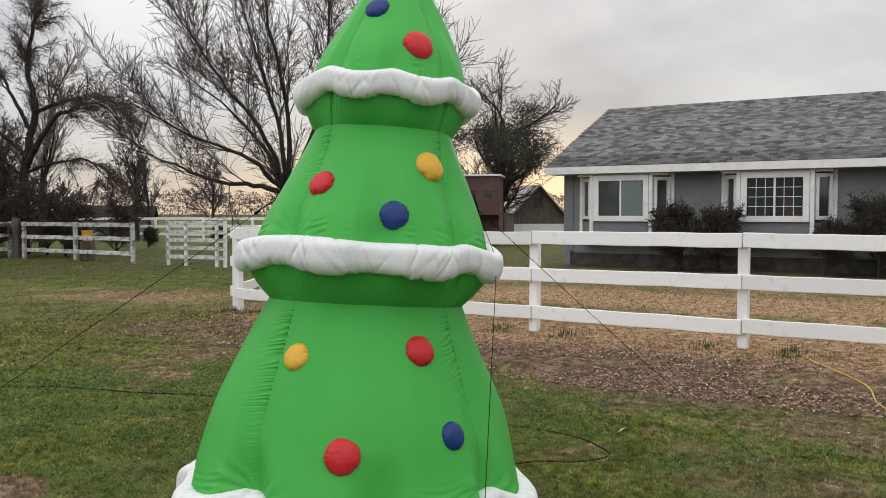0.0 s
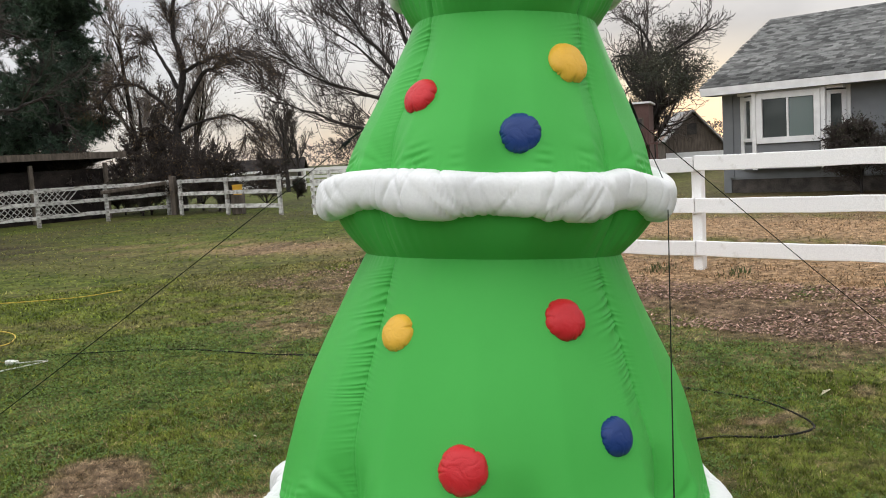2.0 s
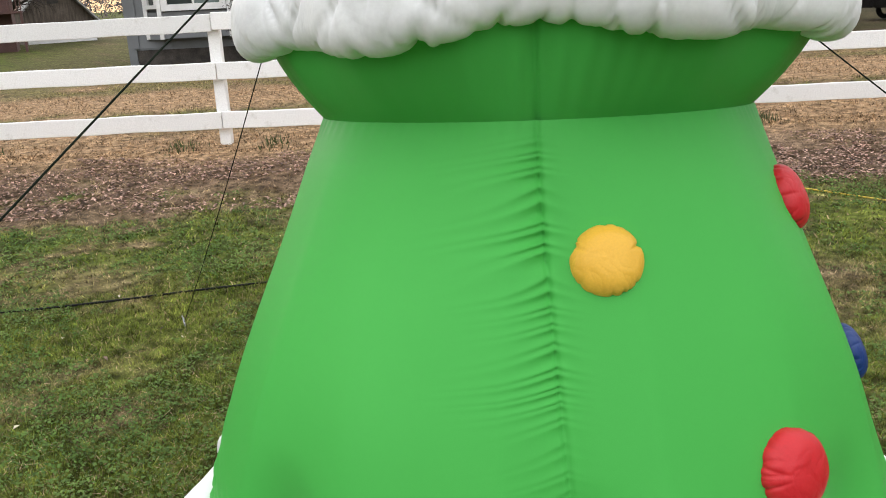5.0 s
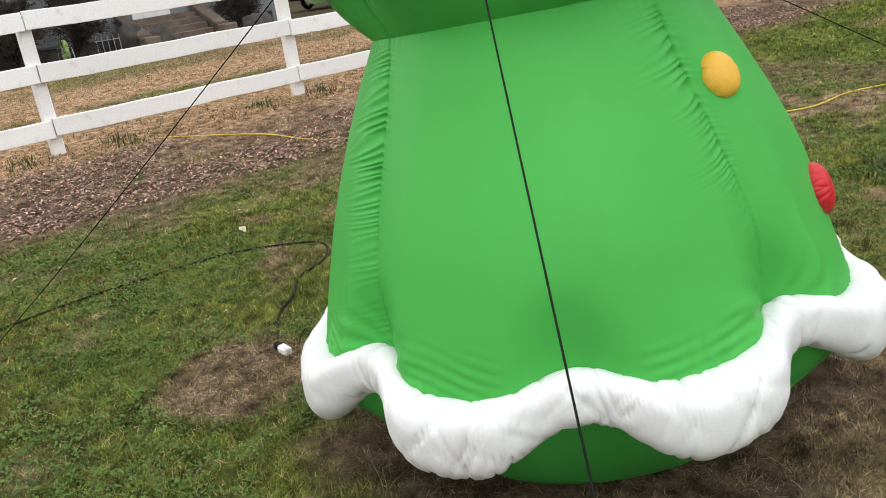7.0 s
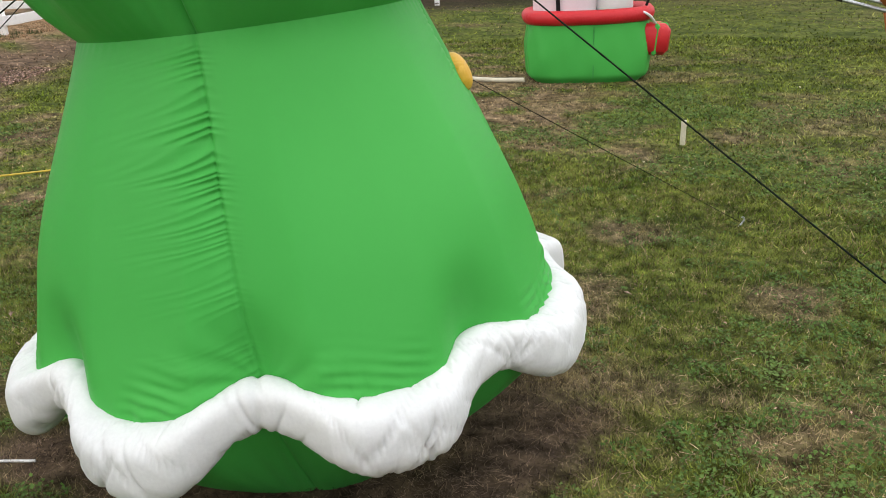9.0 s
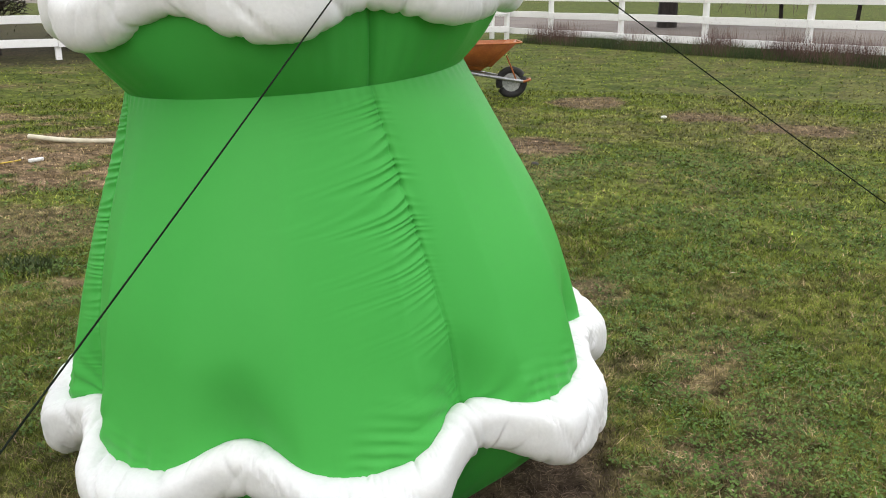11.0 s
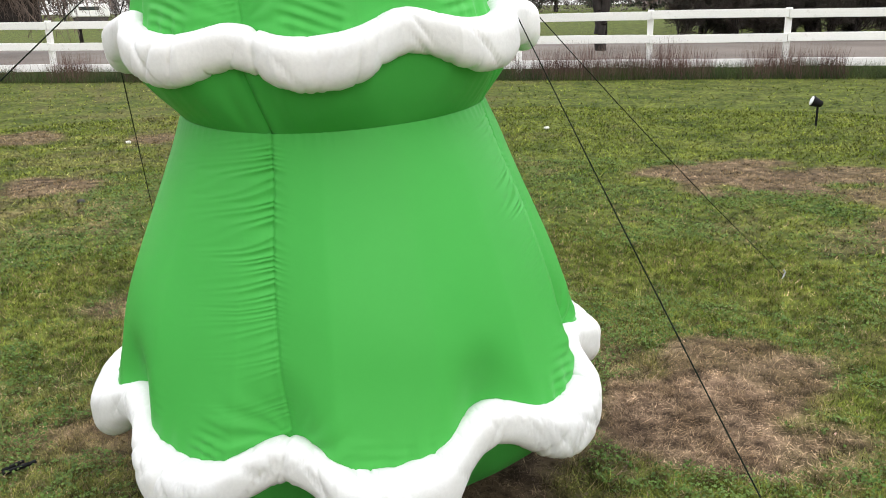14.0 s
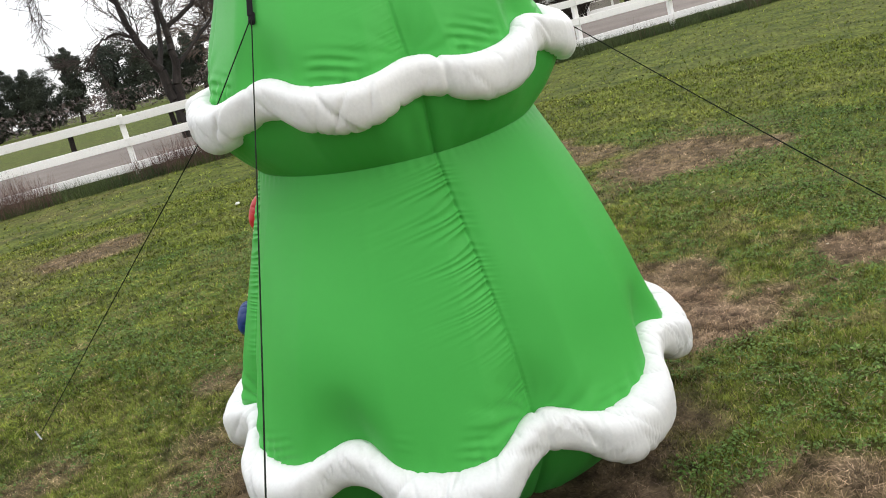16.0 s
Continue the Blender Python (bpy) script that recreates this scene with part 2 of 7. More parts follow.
M_tallgrass = mat("rank_grass", (0.030, 0.052, 0.012), (0.070, 0.098, 0.024), 1.2, 0.8, island=0.35)
M_litter = mat("fallen_leaf_litter", (0.20, 0.108, 0.080), (0.46, 0.315, 0.250), 40.0, 0.85, island=0.8)
M_rock = mat("dark_weathered_rock", (0.040, 0.035, 0.031), (0.085, 0.073, 0.063), 4.0, 0.9, 0.4, 40.0)
M_clover = mat("clover_leaf", (0.062, 0.120, 0.019), (0.114, 0.176, 0.040), 3.0, 0.7, island=0.35, spec=0.2)
M_road = mat("grey_gravel_road", (0.128, 0.106, 0.090), (0.178, 0.150, 0.128), 0.5, 0.95, 0.5, 60.0)
M_siding = mat("grey_painted_siding", (0.155, 0.165, 0.175), (0.19, 0.20, 0.21), 2.0, 0.6, 0.1, 60.0, grain=0.05)
M_trim = mat("white_painted_trim", (0.70, 0.70, 0.69), (0.80, 0.80, 0.79), 4.0, 0.5, grain=0.04)
M_shingle = mat("grey_asphalt_shingle", (0.098, 0.100, 0.096), (0.128, 0.128, 0.122), 0.8, 0.95, 0.3, 70.0, island=0.55, objrand=0.55, spec=0.1)
# dark surfaces, and the painted shade of openings in solid walls
M_dark_and_shade = mat("dark_surface_and_opening_shade", (0.035, 0.032, 0.030), (0.07, 0.062, 0.056), 3.0, 0.9, 0.3, 30.0)
M_pane = pane_glass("window_pane", (0.035, 0.045, 0.042))
M_paneblind = pane_glass("window_pane_with_blind", (0.15, 0.19, 0.18))
M_fort = mat("maroon_brown_painted_wood", (0.085, 0.042, 0.036), (0.12, 0.062, 0.052), 2.5, 0.75, 0.2, 50.0)
M_barnwall = mat("dark_barn_wood", (0.012, 0.010, 0.010), (0.034, 0.028, 0.025), 2.0, 0.95, 0.3, 20.0, spec=0.1)
M_tin = mat("rusty_tin_roof", (0.20, 0.115, 0.075), (0.36, 0.355, 0.35), 0.55, 0.7, metal=0.1, spec=0.2, low=0.30, high=0.46)
M_redroof = mat("rust_red_roof", (0.085, 0.032, 0.026), (0.15, 0.072, 0.056), 0.9, 0.9, spec=0.1)
M_brownroof = mat("brown_shingle_roof", (0.085, 0.062, 0.055), (0.125, 0.095, 0.085), 1.5, 0.9, 0.3, 30.0)
M_taupe = mat("taupe_stucco", (0.25, 0.225, 0.195), (0.31, 0.28, 0.245), 1.0, 0.85, 0.2, 40.0)
M_orange = mat("orange_scuffed_paint", (0.30, 0.085, 0.022), (0.42, 0.14, 0.035), 6.0, 0.45, 0.1, 60.0, grain=0.15)
M_tyre = mat("black_rubber", (0.012, 0.012, 0.012), (0.025, 0.025, 0.024), 12.0, 0.8, 0.2, 80.0)
M_steel = mat("dull_grey_steel", (0.30, 0.31, 0.32), (0.48, 0.49, 0.50), 9.0, 0.4, metal=0.7)
M_plastic = mat("white_plastic", (0.74, 0.74, 0.70), (0.82, 0.82, 0.79), 6.0, 0.4)
M_yellowcord = mat("yellow_cord_jacket", (0.55, 0.38, 0.03), (0.66, 0.47, 0.06), 10.0, 0.5)
M_paleleaf = mat("pale_dry_leaf", (0.48, 0.43, 0.29), (0.60, 0.54, 0.40), 20.0, 0.8)
M_cream = mat("cream_weathered_plastic", (0.56, 0.51, 0.38), (0.66, 0.61, 0.47), 14.0, 0.6, grain=0.08)
M_concrete = mat("grey_brown_concrete", (0.095, 0.070, 0.053), (0.155, 0.12, 0.094), 3.0, 0.9, 0.3, 50.0)
M_lens = pane_glass("lamp_lens", (0.75, 0.78, 0.80), 0.1)
M_hose = mat("light_green_hose", (0.22, 0.34, 0.10), (0.32, 0.45, 0.16), 12.0, 0.5)
M_car = mat("dark_car_paint", (0.018, 0.016, 0.018), (0.03, 0.027, 0.03), 3.0, 0.25)
M_redlens = mat("red_lens", (0.45, 0.02, 0.02), (0.5, 0.03, 0.03), 8.0, 0.3)


# ---- mesh helpers ----
UX, UY = 0.862, -0.507  # along the house fence
VX, VY = 0.507, 0.862   # away from the road, towards the house


def ab(a, b, z=0.0):
    return Vector((a * UX + b * VX, a * UY + b * VY, z))




def np_mesh(name, verts, faces, materials, smooth=False, attrs=None):
    verts, faces = np.asarray(verts, np.float32), np.asarray(faces, np.int32)
    me = bpy.data.meshes.new(name)
    k = faces.shape[1]
    me.vertices.add(len(verts))
    me.vertices.foreach_set("co", verts.ravel())
    me.loops.add(faces.size)
    me.loops.foreach_set("vertex_index", faces.ravel())
    me.polygons.add(len(faces))
    me.polygons.foreach_set("loop_start", np.arange(len(faces), dtype=np.int32) * k)
    for key, values in (attrs or {}).items():
        at = me.attributes.new(key, "FLOAT", "POINT")
        at.data.foreach_set("value", np.asarray(values, np.float32))
    me.update(calc_edges=True)
    me.polygons.foreach_set("use_smooth", np.full(len(faces), smooth))
    for m in materials if isinstance(materials, (list, tuple)) else [materials]:
        me.materials.append(m)
    return me


def to_mesh(name, bm, material, smooth=False):
    me = bpy.data.meshes.new(name)
    bmesh.ops.recalc_face_normals(bm, faces=bm.faces)
    if smooth:
        for f in bm.faces:
            f.smooth = True
    bm.to_mesh(me)
    bm.free()
    for m in material if isinstance(material, (list, tuple)) else [material]:
        me.materials.append(m)
    return me


def part(name, data, material, parent, label="", m=None, smooth=False):
    """One mesh object under a thing or a part, from a bmesh or a mesh."""
    me = to_mesh(name, data, material, smooth) if isinstance(data, bmesh.types.BMesh) else data
    ob = new(name, me)
    ob.parent = parent
    if m is not None:
        ob.matrix_basis = m
    return tagged(ob, label)


def thing(name, label, category, m=None, group="", kind="", data=None):
    ob = new(name, data)
    if m is not None:
        ob.matrix_basis = m
    return tagged(ob, label, category, group, kind)


def box_into(bm, size, m=None, bevel=0.0):
    r = bmesh.ops.create_cube(bm, size=1.0)
    vs = r["verts"]
    for v in vs:
        v.co = Vector((v.co.x * size[0], v.co.y * size[1], v.co.z * size[2]))
    if bevel:
        es = list({e for v in vs for e in v.link_edges})
        g = bmesh.ops.bevel(bm, geom=es, offset=bevel, segments=1, affect="EDGES")
        vs = list({v for f in g["faces"] for v in f.verts} | {v for v in vs if v.is_valid})
    if m is not None:
        bmesh.ops.transform(bm, matrix=m, verts=vs)
    return vs


def box(size, m=None, bevel=0.0):
    bm = bmesh.new()
    box_into(bm, size, m, bevel)
    return bm


def tubes(p0, p1, r0, r1, sides):
    """Tapered prisms along many segments at once: vertices and quads."""
    p0, p1 = np.asarray(p0, float), np.asarray(p1, float)
    d = p1 - p0
    d /= np.linalg.norm(d, axis=1, keepdims=True) + 1e-9
    ref = np.where(np.abs(d[:, 2:3]) > 0.9, np.array([[1.0, 0, 0]]), np.array([[0, 0, 1.0]]))
    s = np.cross(d, ref)
    s /= np.linalg.norm(s, axis=1, keepdims=True) + 1e-9
    t = np.cross(d, s)
    ang = np.arange(sides) * 2 * np.pi / sides
    ring = np.cos(ang)[None, :, None] * s[:, None] + np.sin(ang)[None, :, None] * t[:, None]
    a = p0[:, None] + ring * np.asarray(r0)[:, None, None]
    b = p1[:, None] + ring * np.asarray(r1)[:, None, None]
    n = len(p0)
    v = np.concatenate([a, b], 1).reshape(-1, 3)
    i = np.arange(sides)
    j = (i + 1) % sides
    quad = np.stack([i, j, j + sides, i + sides], 1)
    f = (np.arange(n)[:, None, None] * 2 * sides + quad[None]).reshape(-1, 4)
    return v, f


def path_tube(name, pts, radius, material, sides=6, smooth_steps=6):
    """A round cable or rope through points, smoothed."""
    pts = np.asarray(pts, float)
    if smooth_steps > 1 and len(pts) > 2:
        ext = np.vstack([2 * pts[0] - pts[1], pts, 2 * pts[-1] - pts[-2]])
        out = []
        for i in range(1, len(ext) - 2):
            for t in np.linspace(0, 1, smooth_steps, endpoint=False):
                a, b, c, d = ext[i - 1:i + 3]
                out.append(0.5 * (2 * b + (c - a) * t + (2 * a - 5 * b + 4 * c - d) * t * t + (3 * b - a - 3 * c + d) * t ** 3))
        out.append(pts[-1])
        pts = np.array(out)
    n = len(pts)
    d = np.gradient(pts, axis=0)
    d /= np.linalg.norm(d, axis=1, keepdims=True)
    ref = np.where(np.abs(d[:, 2:3]) > 0.9, np.array([[1.0, 0, 0]]), np.array([[0, 0, 1.0]]))
    s = np.cross(d, ref)
    s /= np.linalg.norm(s, axis=1, keepdims=True)
    t = np.cross(d, s)
    ang = np.arange(sides) * 2 * np.pi / sides
    v = (pts[:, None] + radius * (np.cos(ang)[None, :, None] * s[:, None] + np.sin(ang)[None, :, None] * t[:, None])).reshape(-1, 3)
    i = np.arange(sides)
    j = (i + 1) % sides
    f = (np.arange(n - 1)[:, None, None] * sides + np.stack([i, j, j + sides, i + sides], 1)[None]).reshape(-1, 4)
    return np_mesh(name, v, f, material, True)


TABLE = np.random.RandomState(5).rand(256, 256)


def value_noise(x, y, scale):
    x, y = np.asarray(x) / scale, np.asarray(y) / scale
    xi, yi = np.floor(x).astype(int), np.floor(y).astype(int)
    fx, fy = x - xi, y - yi
    fx, fy = fx * fx * (3 - 2 * fx), fy * fy * (3 - 2 * fy)
    g = lambda i, j: TABLE[i % 256, j % 256]
    return (g(xi, yi) * (1 - fx) + g(xi + 1, yi) * fx) * (1 - fy) + (g(xi, yi + 1) * (1 - fx) + g(xi + 1, yi + 1) * fx) * fy


def fbm(x, y, scale, octaves=4):
    out, amp, tot = 0, 1.0, 0
    for k in range(octaves):
        out = out + amp * value_noise(np.asarray(x) + 17.3 * k, np.asarray(y) - 9.1 * k, scale)
        tot, amp, scale = tot + amp, amp * 0.55, scale * 0.47
    return out / tot


def ease(v, lo, hi):
    t = np.clip((v - lo) / (hi - lo), 0, 1)
    return t * t * (3 - 2 * t)


# ---- ground ----
BARE = [  # worn places in the lawn: x, y, radius, how bare
    (0.45, 3.50, 0.72, 0.95), (-0.66, 3.68, 0.40, 1.0), (-1.0, 3.42, 0.36, 0.8), (0.45, 4.6, 0.32, 0.8), (0.75, 2.5, 0.34, 0.5),
    (0.2, 1.75, 0.22, 0.5), (1.1, 1.65, 0.2, 0.5), (-3.5, 0.4, 0.75, 0.85), (-4.35, 0.76, 0.5, 0.8), (-3.6, 2.5, 0.7, 0.8), (-3.95, 1.5, 0.4, 0.7),
    (1.56, -1.66, 0.5, 0.85), (2.0, -4.8, 0.55, 0.8), (0.52, -4.05, 0.45, 0.8), (-0.5, -3.5, 0.5, 0.8), (-1.92, -3.2, 0.6, 0.8),
    (-1.55, 4.3, 0.30, 0.9), (-4.5, 14.8, 1.1, 0.9), (2.6, 4.6, 0.5, 0.35), (2.3, 6.7, 0.5, 0.5), (3.4, 5.7, 0.6, 0.6),
    (1.1, 4.3, 0.25, 0.4), (3.3, 2.0, 0.5, 0.5), (5.5, 3.0, 0.8, 0.5)]


DRY_SPOTS = [  # pale dead grass: x, y, radius
    (2.11, 6.54, 0.35), (1.74, 6.5, 0.3), (2.96, 5.9, 0.4), (2.5, 6.6, 0.35), (1.26, 6.5, 0.4), (0.70, 5.62, 0.3), (-0.1, 4.96, 0.25), (0.43, 4.43, 0.2), (0.0, 6.6, 0.5), (-1.0, 6.0, 0.4),
    (1.78, 2.6, 0.3), (1.7, 3.1, 0.22), (1.56, 2.75, 0.2), (3.8, -0.47, 0.5), (-1.8, -3.2, 0.6), (0.5, -3.9, 0.5), (0.1, -0.7, 0.35), (-4.28, 2.3, 0.9), (-3.0, 2.3, 0.6), (-1.7, -2.8, 0.4),
    (2.2, 4.2, 0.4), (1.9, 3.5, 0.25), (2.4, 5.2, 0.4), (2.9, 4.4, 0.5), (1.75, 2.2, 0.3), (3.4, 3.2, 0.5), (2.5, 3.0, 0.3)]


def turf_state(x, y):
    """How dry and how bare the turf is at a place."""
    x, y = np.asarray(x, float), np.asarray(y, float)
    a, b = x * UX + y * UY, x * VX + y * VY
    big, mid, small = fbm(x, y, 3.1), fbm(x + 40, y, 0.75), fbm(x, y + 70, 0.22, 3)
    dry = 0.9 * ease(0.36 * big + 0.37 * mid + 0.44 * small, 0.545, 0.72)
    lush = np.maximum(ease(-a, 0.5, 4.0) * ease(6.5 - b, 0.0, 2.0), ease(-a, 5.0, 8.0))
    dry *= 1 - 0.70 * lush
    dry *= 0.30 + 0.70 * ease(b, -1.5, 3.5)
    for px, py, r in DRY_SPOTS:
        d = np.hypot(x - px, y - py) / r + 1.3 * (mid - 0.5) + 0.9 * (small - 0.5)
        dry = np.maximum(dry, 0.62 * ease(1.1 - d, 0.0, 0.9) * ease(small + 0.5 * mid, 0.5, 0.9))
    for px, py, r in ((0.9, 1.6, 0.9), (0.3, 1.9, 0.7), (1.5, 2.3, 0.6), (1.75, 3.75, 0.75), (-0.15, 4.25, 0.4), (-1.5, 2.6, 0.8), (-1.2, 1.7, 0.7)):
        dry = dry * (1 - 0.8 * ease(1.3 - np.hypot(x - px, y - py) / r, 0, 0.5))
    # ragged brown soil tone towards the far side fence
    brownish = ease(-a + 5 * (mid - 0.5) + 4 * (big - 0.5), 13.5, 19.0) * ease(28.5 + a, 0, 1) * ease(b + 6, 0, 4)
    soil = 0.95 * brownish * ease(0.5 * mid + 0.5 * small, 0.34, 0.56)
    for px, py, r, s in BARE:
        # the patch round the tree takes the soil tone in full, others about half
        under = 1.0 if math.hypot(px - 0.45, py - 3.5) < 0.6 else 0.55
        d = np.hypot(x - px, y - py) / r + 1.1 * (fbm(x, y, 0.35, 3) - 0.5)
        k = s * ease(1.15 - d, 0.0, 0.45)
        dry = np.maximum(dry, k)
        soil = np.maximum(soil, under * k * (0.45 + 0.5 * ease(small, 0.35, 0.7)))
    # strip of leaf litter and dead grass before the house fence
    wob = 0.7 * (fbm(x, y, 1.4) - 0.5)
    strip = ease(b + wob, 6.7, 7.6) * (0.25 + 0.75 * ease(a + 2 * wob, -9.5, -6.0)) * ease(10.5 - b, 0, 0.8)
    dry = np.maximum(dry, strip * ease(mid + 0.25, 0.4, 0.7))
    soil = np.maximum(soil, 0.45 * strip * ease(8.6 + wob - b, 0.0, 0.8) * ease(mid + 0.12, 0.42, 0.68))
    # dead lawn beyond the fence, with a greener band
    lawn = ease(b, 9.4, 10.2) * ease(a + 0.3 * b, -6.5, -4.0)
    edge = 1.8 * (big - 0.5) + 0.8 * (mid - 0.5)
    band = ease(b + edge, 10.3, 10.9) * ease(12.9 - b - edge, 0, 0.7) + 0.8 * ease(b + edge, 14.8, 15.6)
    dry = np.where(lawn > 0, np.maximum(dry, lawn * (0.95 - 0.75 * band * ease(mid, 0.25, 0.5))), dry)
    soil = np.where(b > 9.6, soil * 0.4, soil)
    # far fields stay green
    far = ease(-b, 24, 28)
    dry = dry * (1 - 0.6 * far)
    bed = ease(b, 21.2, 21.8) * (a > -9) * (a < 18)
    soil = np.maximum(soil, bed * 0.55)
    east = ease(a, 13.2, 14.2)
    soil = np.maximum(soil, 0.7 * east * ease(b + 6, 0, 3))
    return np.clip(dry, 0, 1), np.clip(soil, 0, 1)


def axis_steps(lo, hi, step, far):
    inner = np.arange(lo, hi + 1e-6, step)
    out, d = [], step
    p = 0.0
    while p < far:
        d *= 1.13
        p += d
        out.append(p)
    out = np.array(out)
    return np.concatenate([lo - out[::-1], inner, hi + out])


gx, gy = axis_steps(-6.5, 6.5, 0.065, 2500), axis_steps(-5.5, 10.5, 0.065, 2500)
GX, GY = np.meshgrid(gx, gy, indexing="ij")
g_dry, g_soil = turf_state(GX, GY)


def tan_state(x, y):
    """Dead tan lawn beyond the house fence, broken by a greener band, and a tan track in the paddock."""
    x, y = np.asarray(x, float), np.asarray(y, float)
    a, b = x * UX + y * UY, x * VX + y * VY
    big, mid = fbm(x, y, 3.1), fbm(x + 40, y, 0.75)
    lawn = ease(b + 0.9 * (mid - 0.5), 8.5, 9.1) * ease(a + 0.3 * b, -6.5, -4.5) * ease(22 - b, 0, 1)
    edge = 1.8 * (big - 0.5) + 0.8 * (mid - 0.5)
    band = ease(b + edge, 10.3, 10.9) * ease(12.9 - b - edge, 0, 0.7) + 0.8 * ease(b + edge, 14.8, 15.6)
    track = ease(a, -19, -14) * ease(-8.6 - a, 0, 1.5) * ease(b + 3 * (big - 0.5), 9.0, 10.2) * ease(12.5 - b - 2 * (big - 0.5), 0, 1.0)
    return np.clip(lawn * (0.85 - 0.85 * np.clip(band, 0, 1) * ease(mid, 0.25, 0.5)) + 0.45 * track * ease(mid, 0.35, 0.6), 0, 1)



def ground_z(x, y):
    """The lawn's height: small humps, and a low swell under the house fence."""
    x, y = np.asarray(x, float), np.asarray(y, float)
    a, b = x * UX + y * UY, x * VX + y * VY
    swell = 0.10 * ease(b, 6.6, 9.3) * ease(20.0 - b, 0.0, 6.0) * (0.5 + 0.5 * ease(a, -9.0, -4.5)) * ease(a, -16.0, -9.0)
    return (0.030 * (fbm(x, y, 0.5, 4) - 0.5) + 0.05 * (fbm(x, y, 4.0, 2) - 0.5)) * np.exp(-(x ** 2 + y ** 2) / 900.0) - 0.004 + swell


GZ = ground_z(GX, GY)
nx, ny = GX.shape
idx = np.arange(nx * ny).reshape(nx, ny)
quads = np.stack([idx[:-1, :-1], idx[1:, :-1], idx[1:, 1:], idx[:-1, 1:]], -1).reshape(-1, 4)
ground_me = np_mesh("ground", np.stack([GX, GY, GZ], -1).reshape(-1, 3), quads, M_ground, True, {"dry": g_dry.ravel(), "soil": g_soil.ravel(), "tan": tan_state(GX, GY).ravel()})
tagged(new("ground", ground_me), "short patchy green lawn with dead brown spots", "ground", kind="structure")


rng = np.random.RandomState(11)


def blades(name, x, y, h, w, material, lean=0.5, with_state=True, base=None):
    n = len(x)
    ang, la = rng.rand(n) * 2 * np.pi, rng.rand(n) * 2 * np.pi
    ll = h * lean * rng.rand(n)
    z = ground_z(x, y) - 0.003 if base is None else base
    c = np.stack([x, y, z], 1)
    side = np.stack([np.cos(ang), np.sin(ang), np.zeros(n)], 1) * (w / 2)[:, None]
    tip = c + np.stack([np.cos(la) * ll, np.sin(la) * ll, h], 1)
    v = np.stack([c - side, c + side, tip], 1).reshape(-1, 3)
    f = np.arange(3 * n).reshape(n, 3)
    at = None
    if with_state:
        d, s = turf_state(x, y)
        at = {"dry": np.repeat(np.where((rng.rand(n) < 0.12) & (np.hypot(x - 0.5, y - 3.5) < 4.0), 0.9, np.clip(d + 0.3 * (rng.rand(n) - 0.5), 0, 1)), 3), "soil": np.repeat(s * 0.7, 3), "tan": np.repeat(tan_state(x, y), 3)}
    return np_mesh(name, v, f, material, False, at)


def scatter(n, r0, r1, power, cx=0.5, cy=3.5):
    rr = r0 + (r1 - r0) * rng.rand(n) ** power
    th = rng.rand(n) * 2 * np.pi
    return cx + rr * np.cos(th), cy + rr * np.sin(th)


bx, by = scatter(430000, 2.2, 9.5, 0.9)
keep = (bx * VX + by * VY < 9.3)
thin = fbm(bx, by, 0.25, 3)
d0, s0 = turf_state(bx, by)
keep &= rng.rand(len(bx)) < np.clip(1.25 - 0.75 * s0 - 0.5 * (1 - thin), 0.12, 1)
bx, by, thin, d0 = bx[keep], by[keep], thin[keep], d0[keep]
dist = np.hypot(bx - 0.5, by - 3.5)
hh = (0.009 + 0.024 * rng.rand(len(bx)) * (0.3 + 1.2 * thin ** 2)) * (1 - 0.35 * d0) * (1 + 0.05 * dist)
ww = (0.0024 + 0.0036 * rng.rand(len(bx))) * (1 + 0.24 * dist)
tagged(new("lawn_grass", blades("lawn_grass", bx, by, hh, ww, M_blade, 1.9)), "short green and straw-coloured grass blades of the lawn", "grass", kind="stuff")

# fine dense turf close round the tree
nx_, ny_ = scatter(620000, 0.45, 3.0, 0.75)
d1, s1 = turf_state(nx_, ny_)
tuft = fbm(nx_ + 11, ny_, 0.07, 2)
keep = rng.rand(len(nx_)) < np.clip(1.15 - 1.25 * s1 - 0.25 * d1 - 0.9 * (0.55 - tuft), 0.05, 1)
nx_, ny_, d1, tuft = nx_[keep], ny_[keep], d1[keep], tuft[keep]
tagged(new("fine_turf", blades("fine_turf", nx_, ny_, (0.007 + 0.026 * rng.rand(len(nx_)) * (0.2 + 1.3 * tuft)) * (1 - 0.3 * d1), 0.0014 + 0.0024 * rng.rand(len(nx_)), M_blade, 1.7)), "fine short grass round the inflatable tree", "grass", kind="stuff")

# coarser growth farther out over lawn and paddock
ox, oy = scatter(110000, 9.0, 30.0, 1.1)
oa, ob_ = ox * UX + oy * UY, ox * VX + oy * VY
ok = (ob_ > -11.0) & (oa < 14.5) & ((ob_ < 9.3) | (oa < -9)) & (ob_ < 24) & (oa > -26)
ox, oy = ox[ok], oy[ok]
od = np.hypot(ox - 0.5, oy - 3.5)
tagged(new("paddock_grass", blades("paddock_grass", ox, oy, (0.010 + 0.022 * rng.rand(len(ox))) * (1 + 0.02 * od), (0.010 + 0.010 * rng.rand(len(ox))) * (1 + 0.03 * od), M_blade, 2.2)), "rough green and brown grass of lawn and paddock", "grass", kind="stuff")

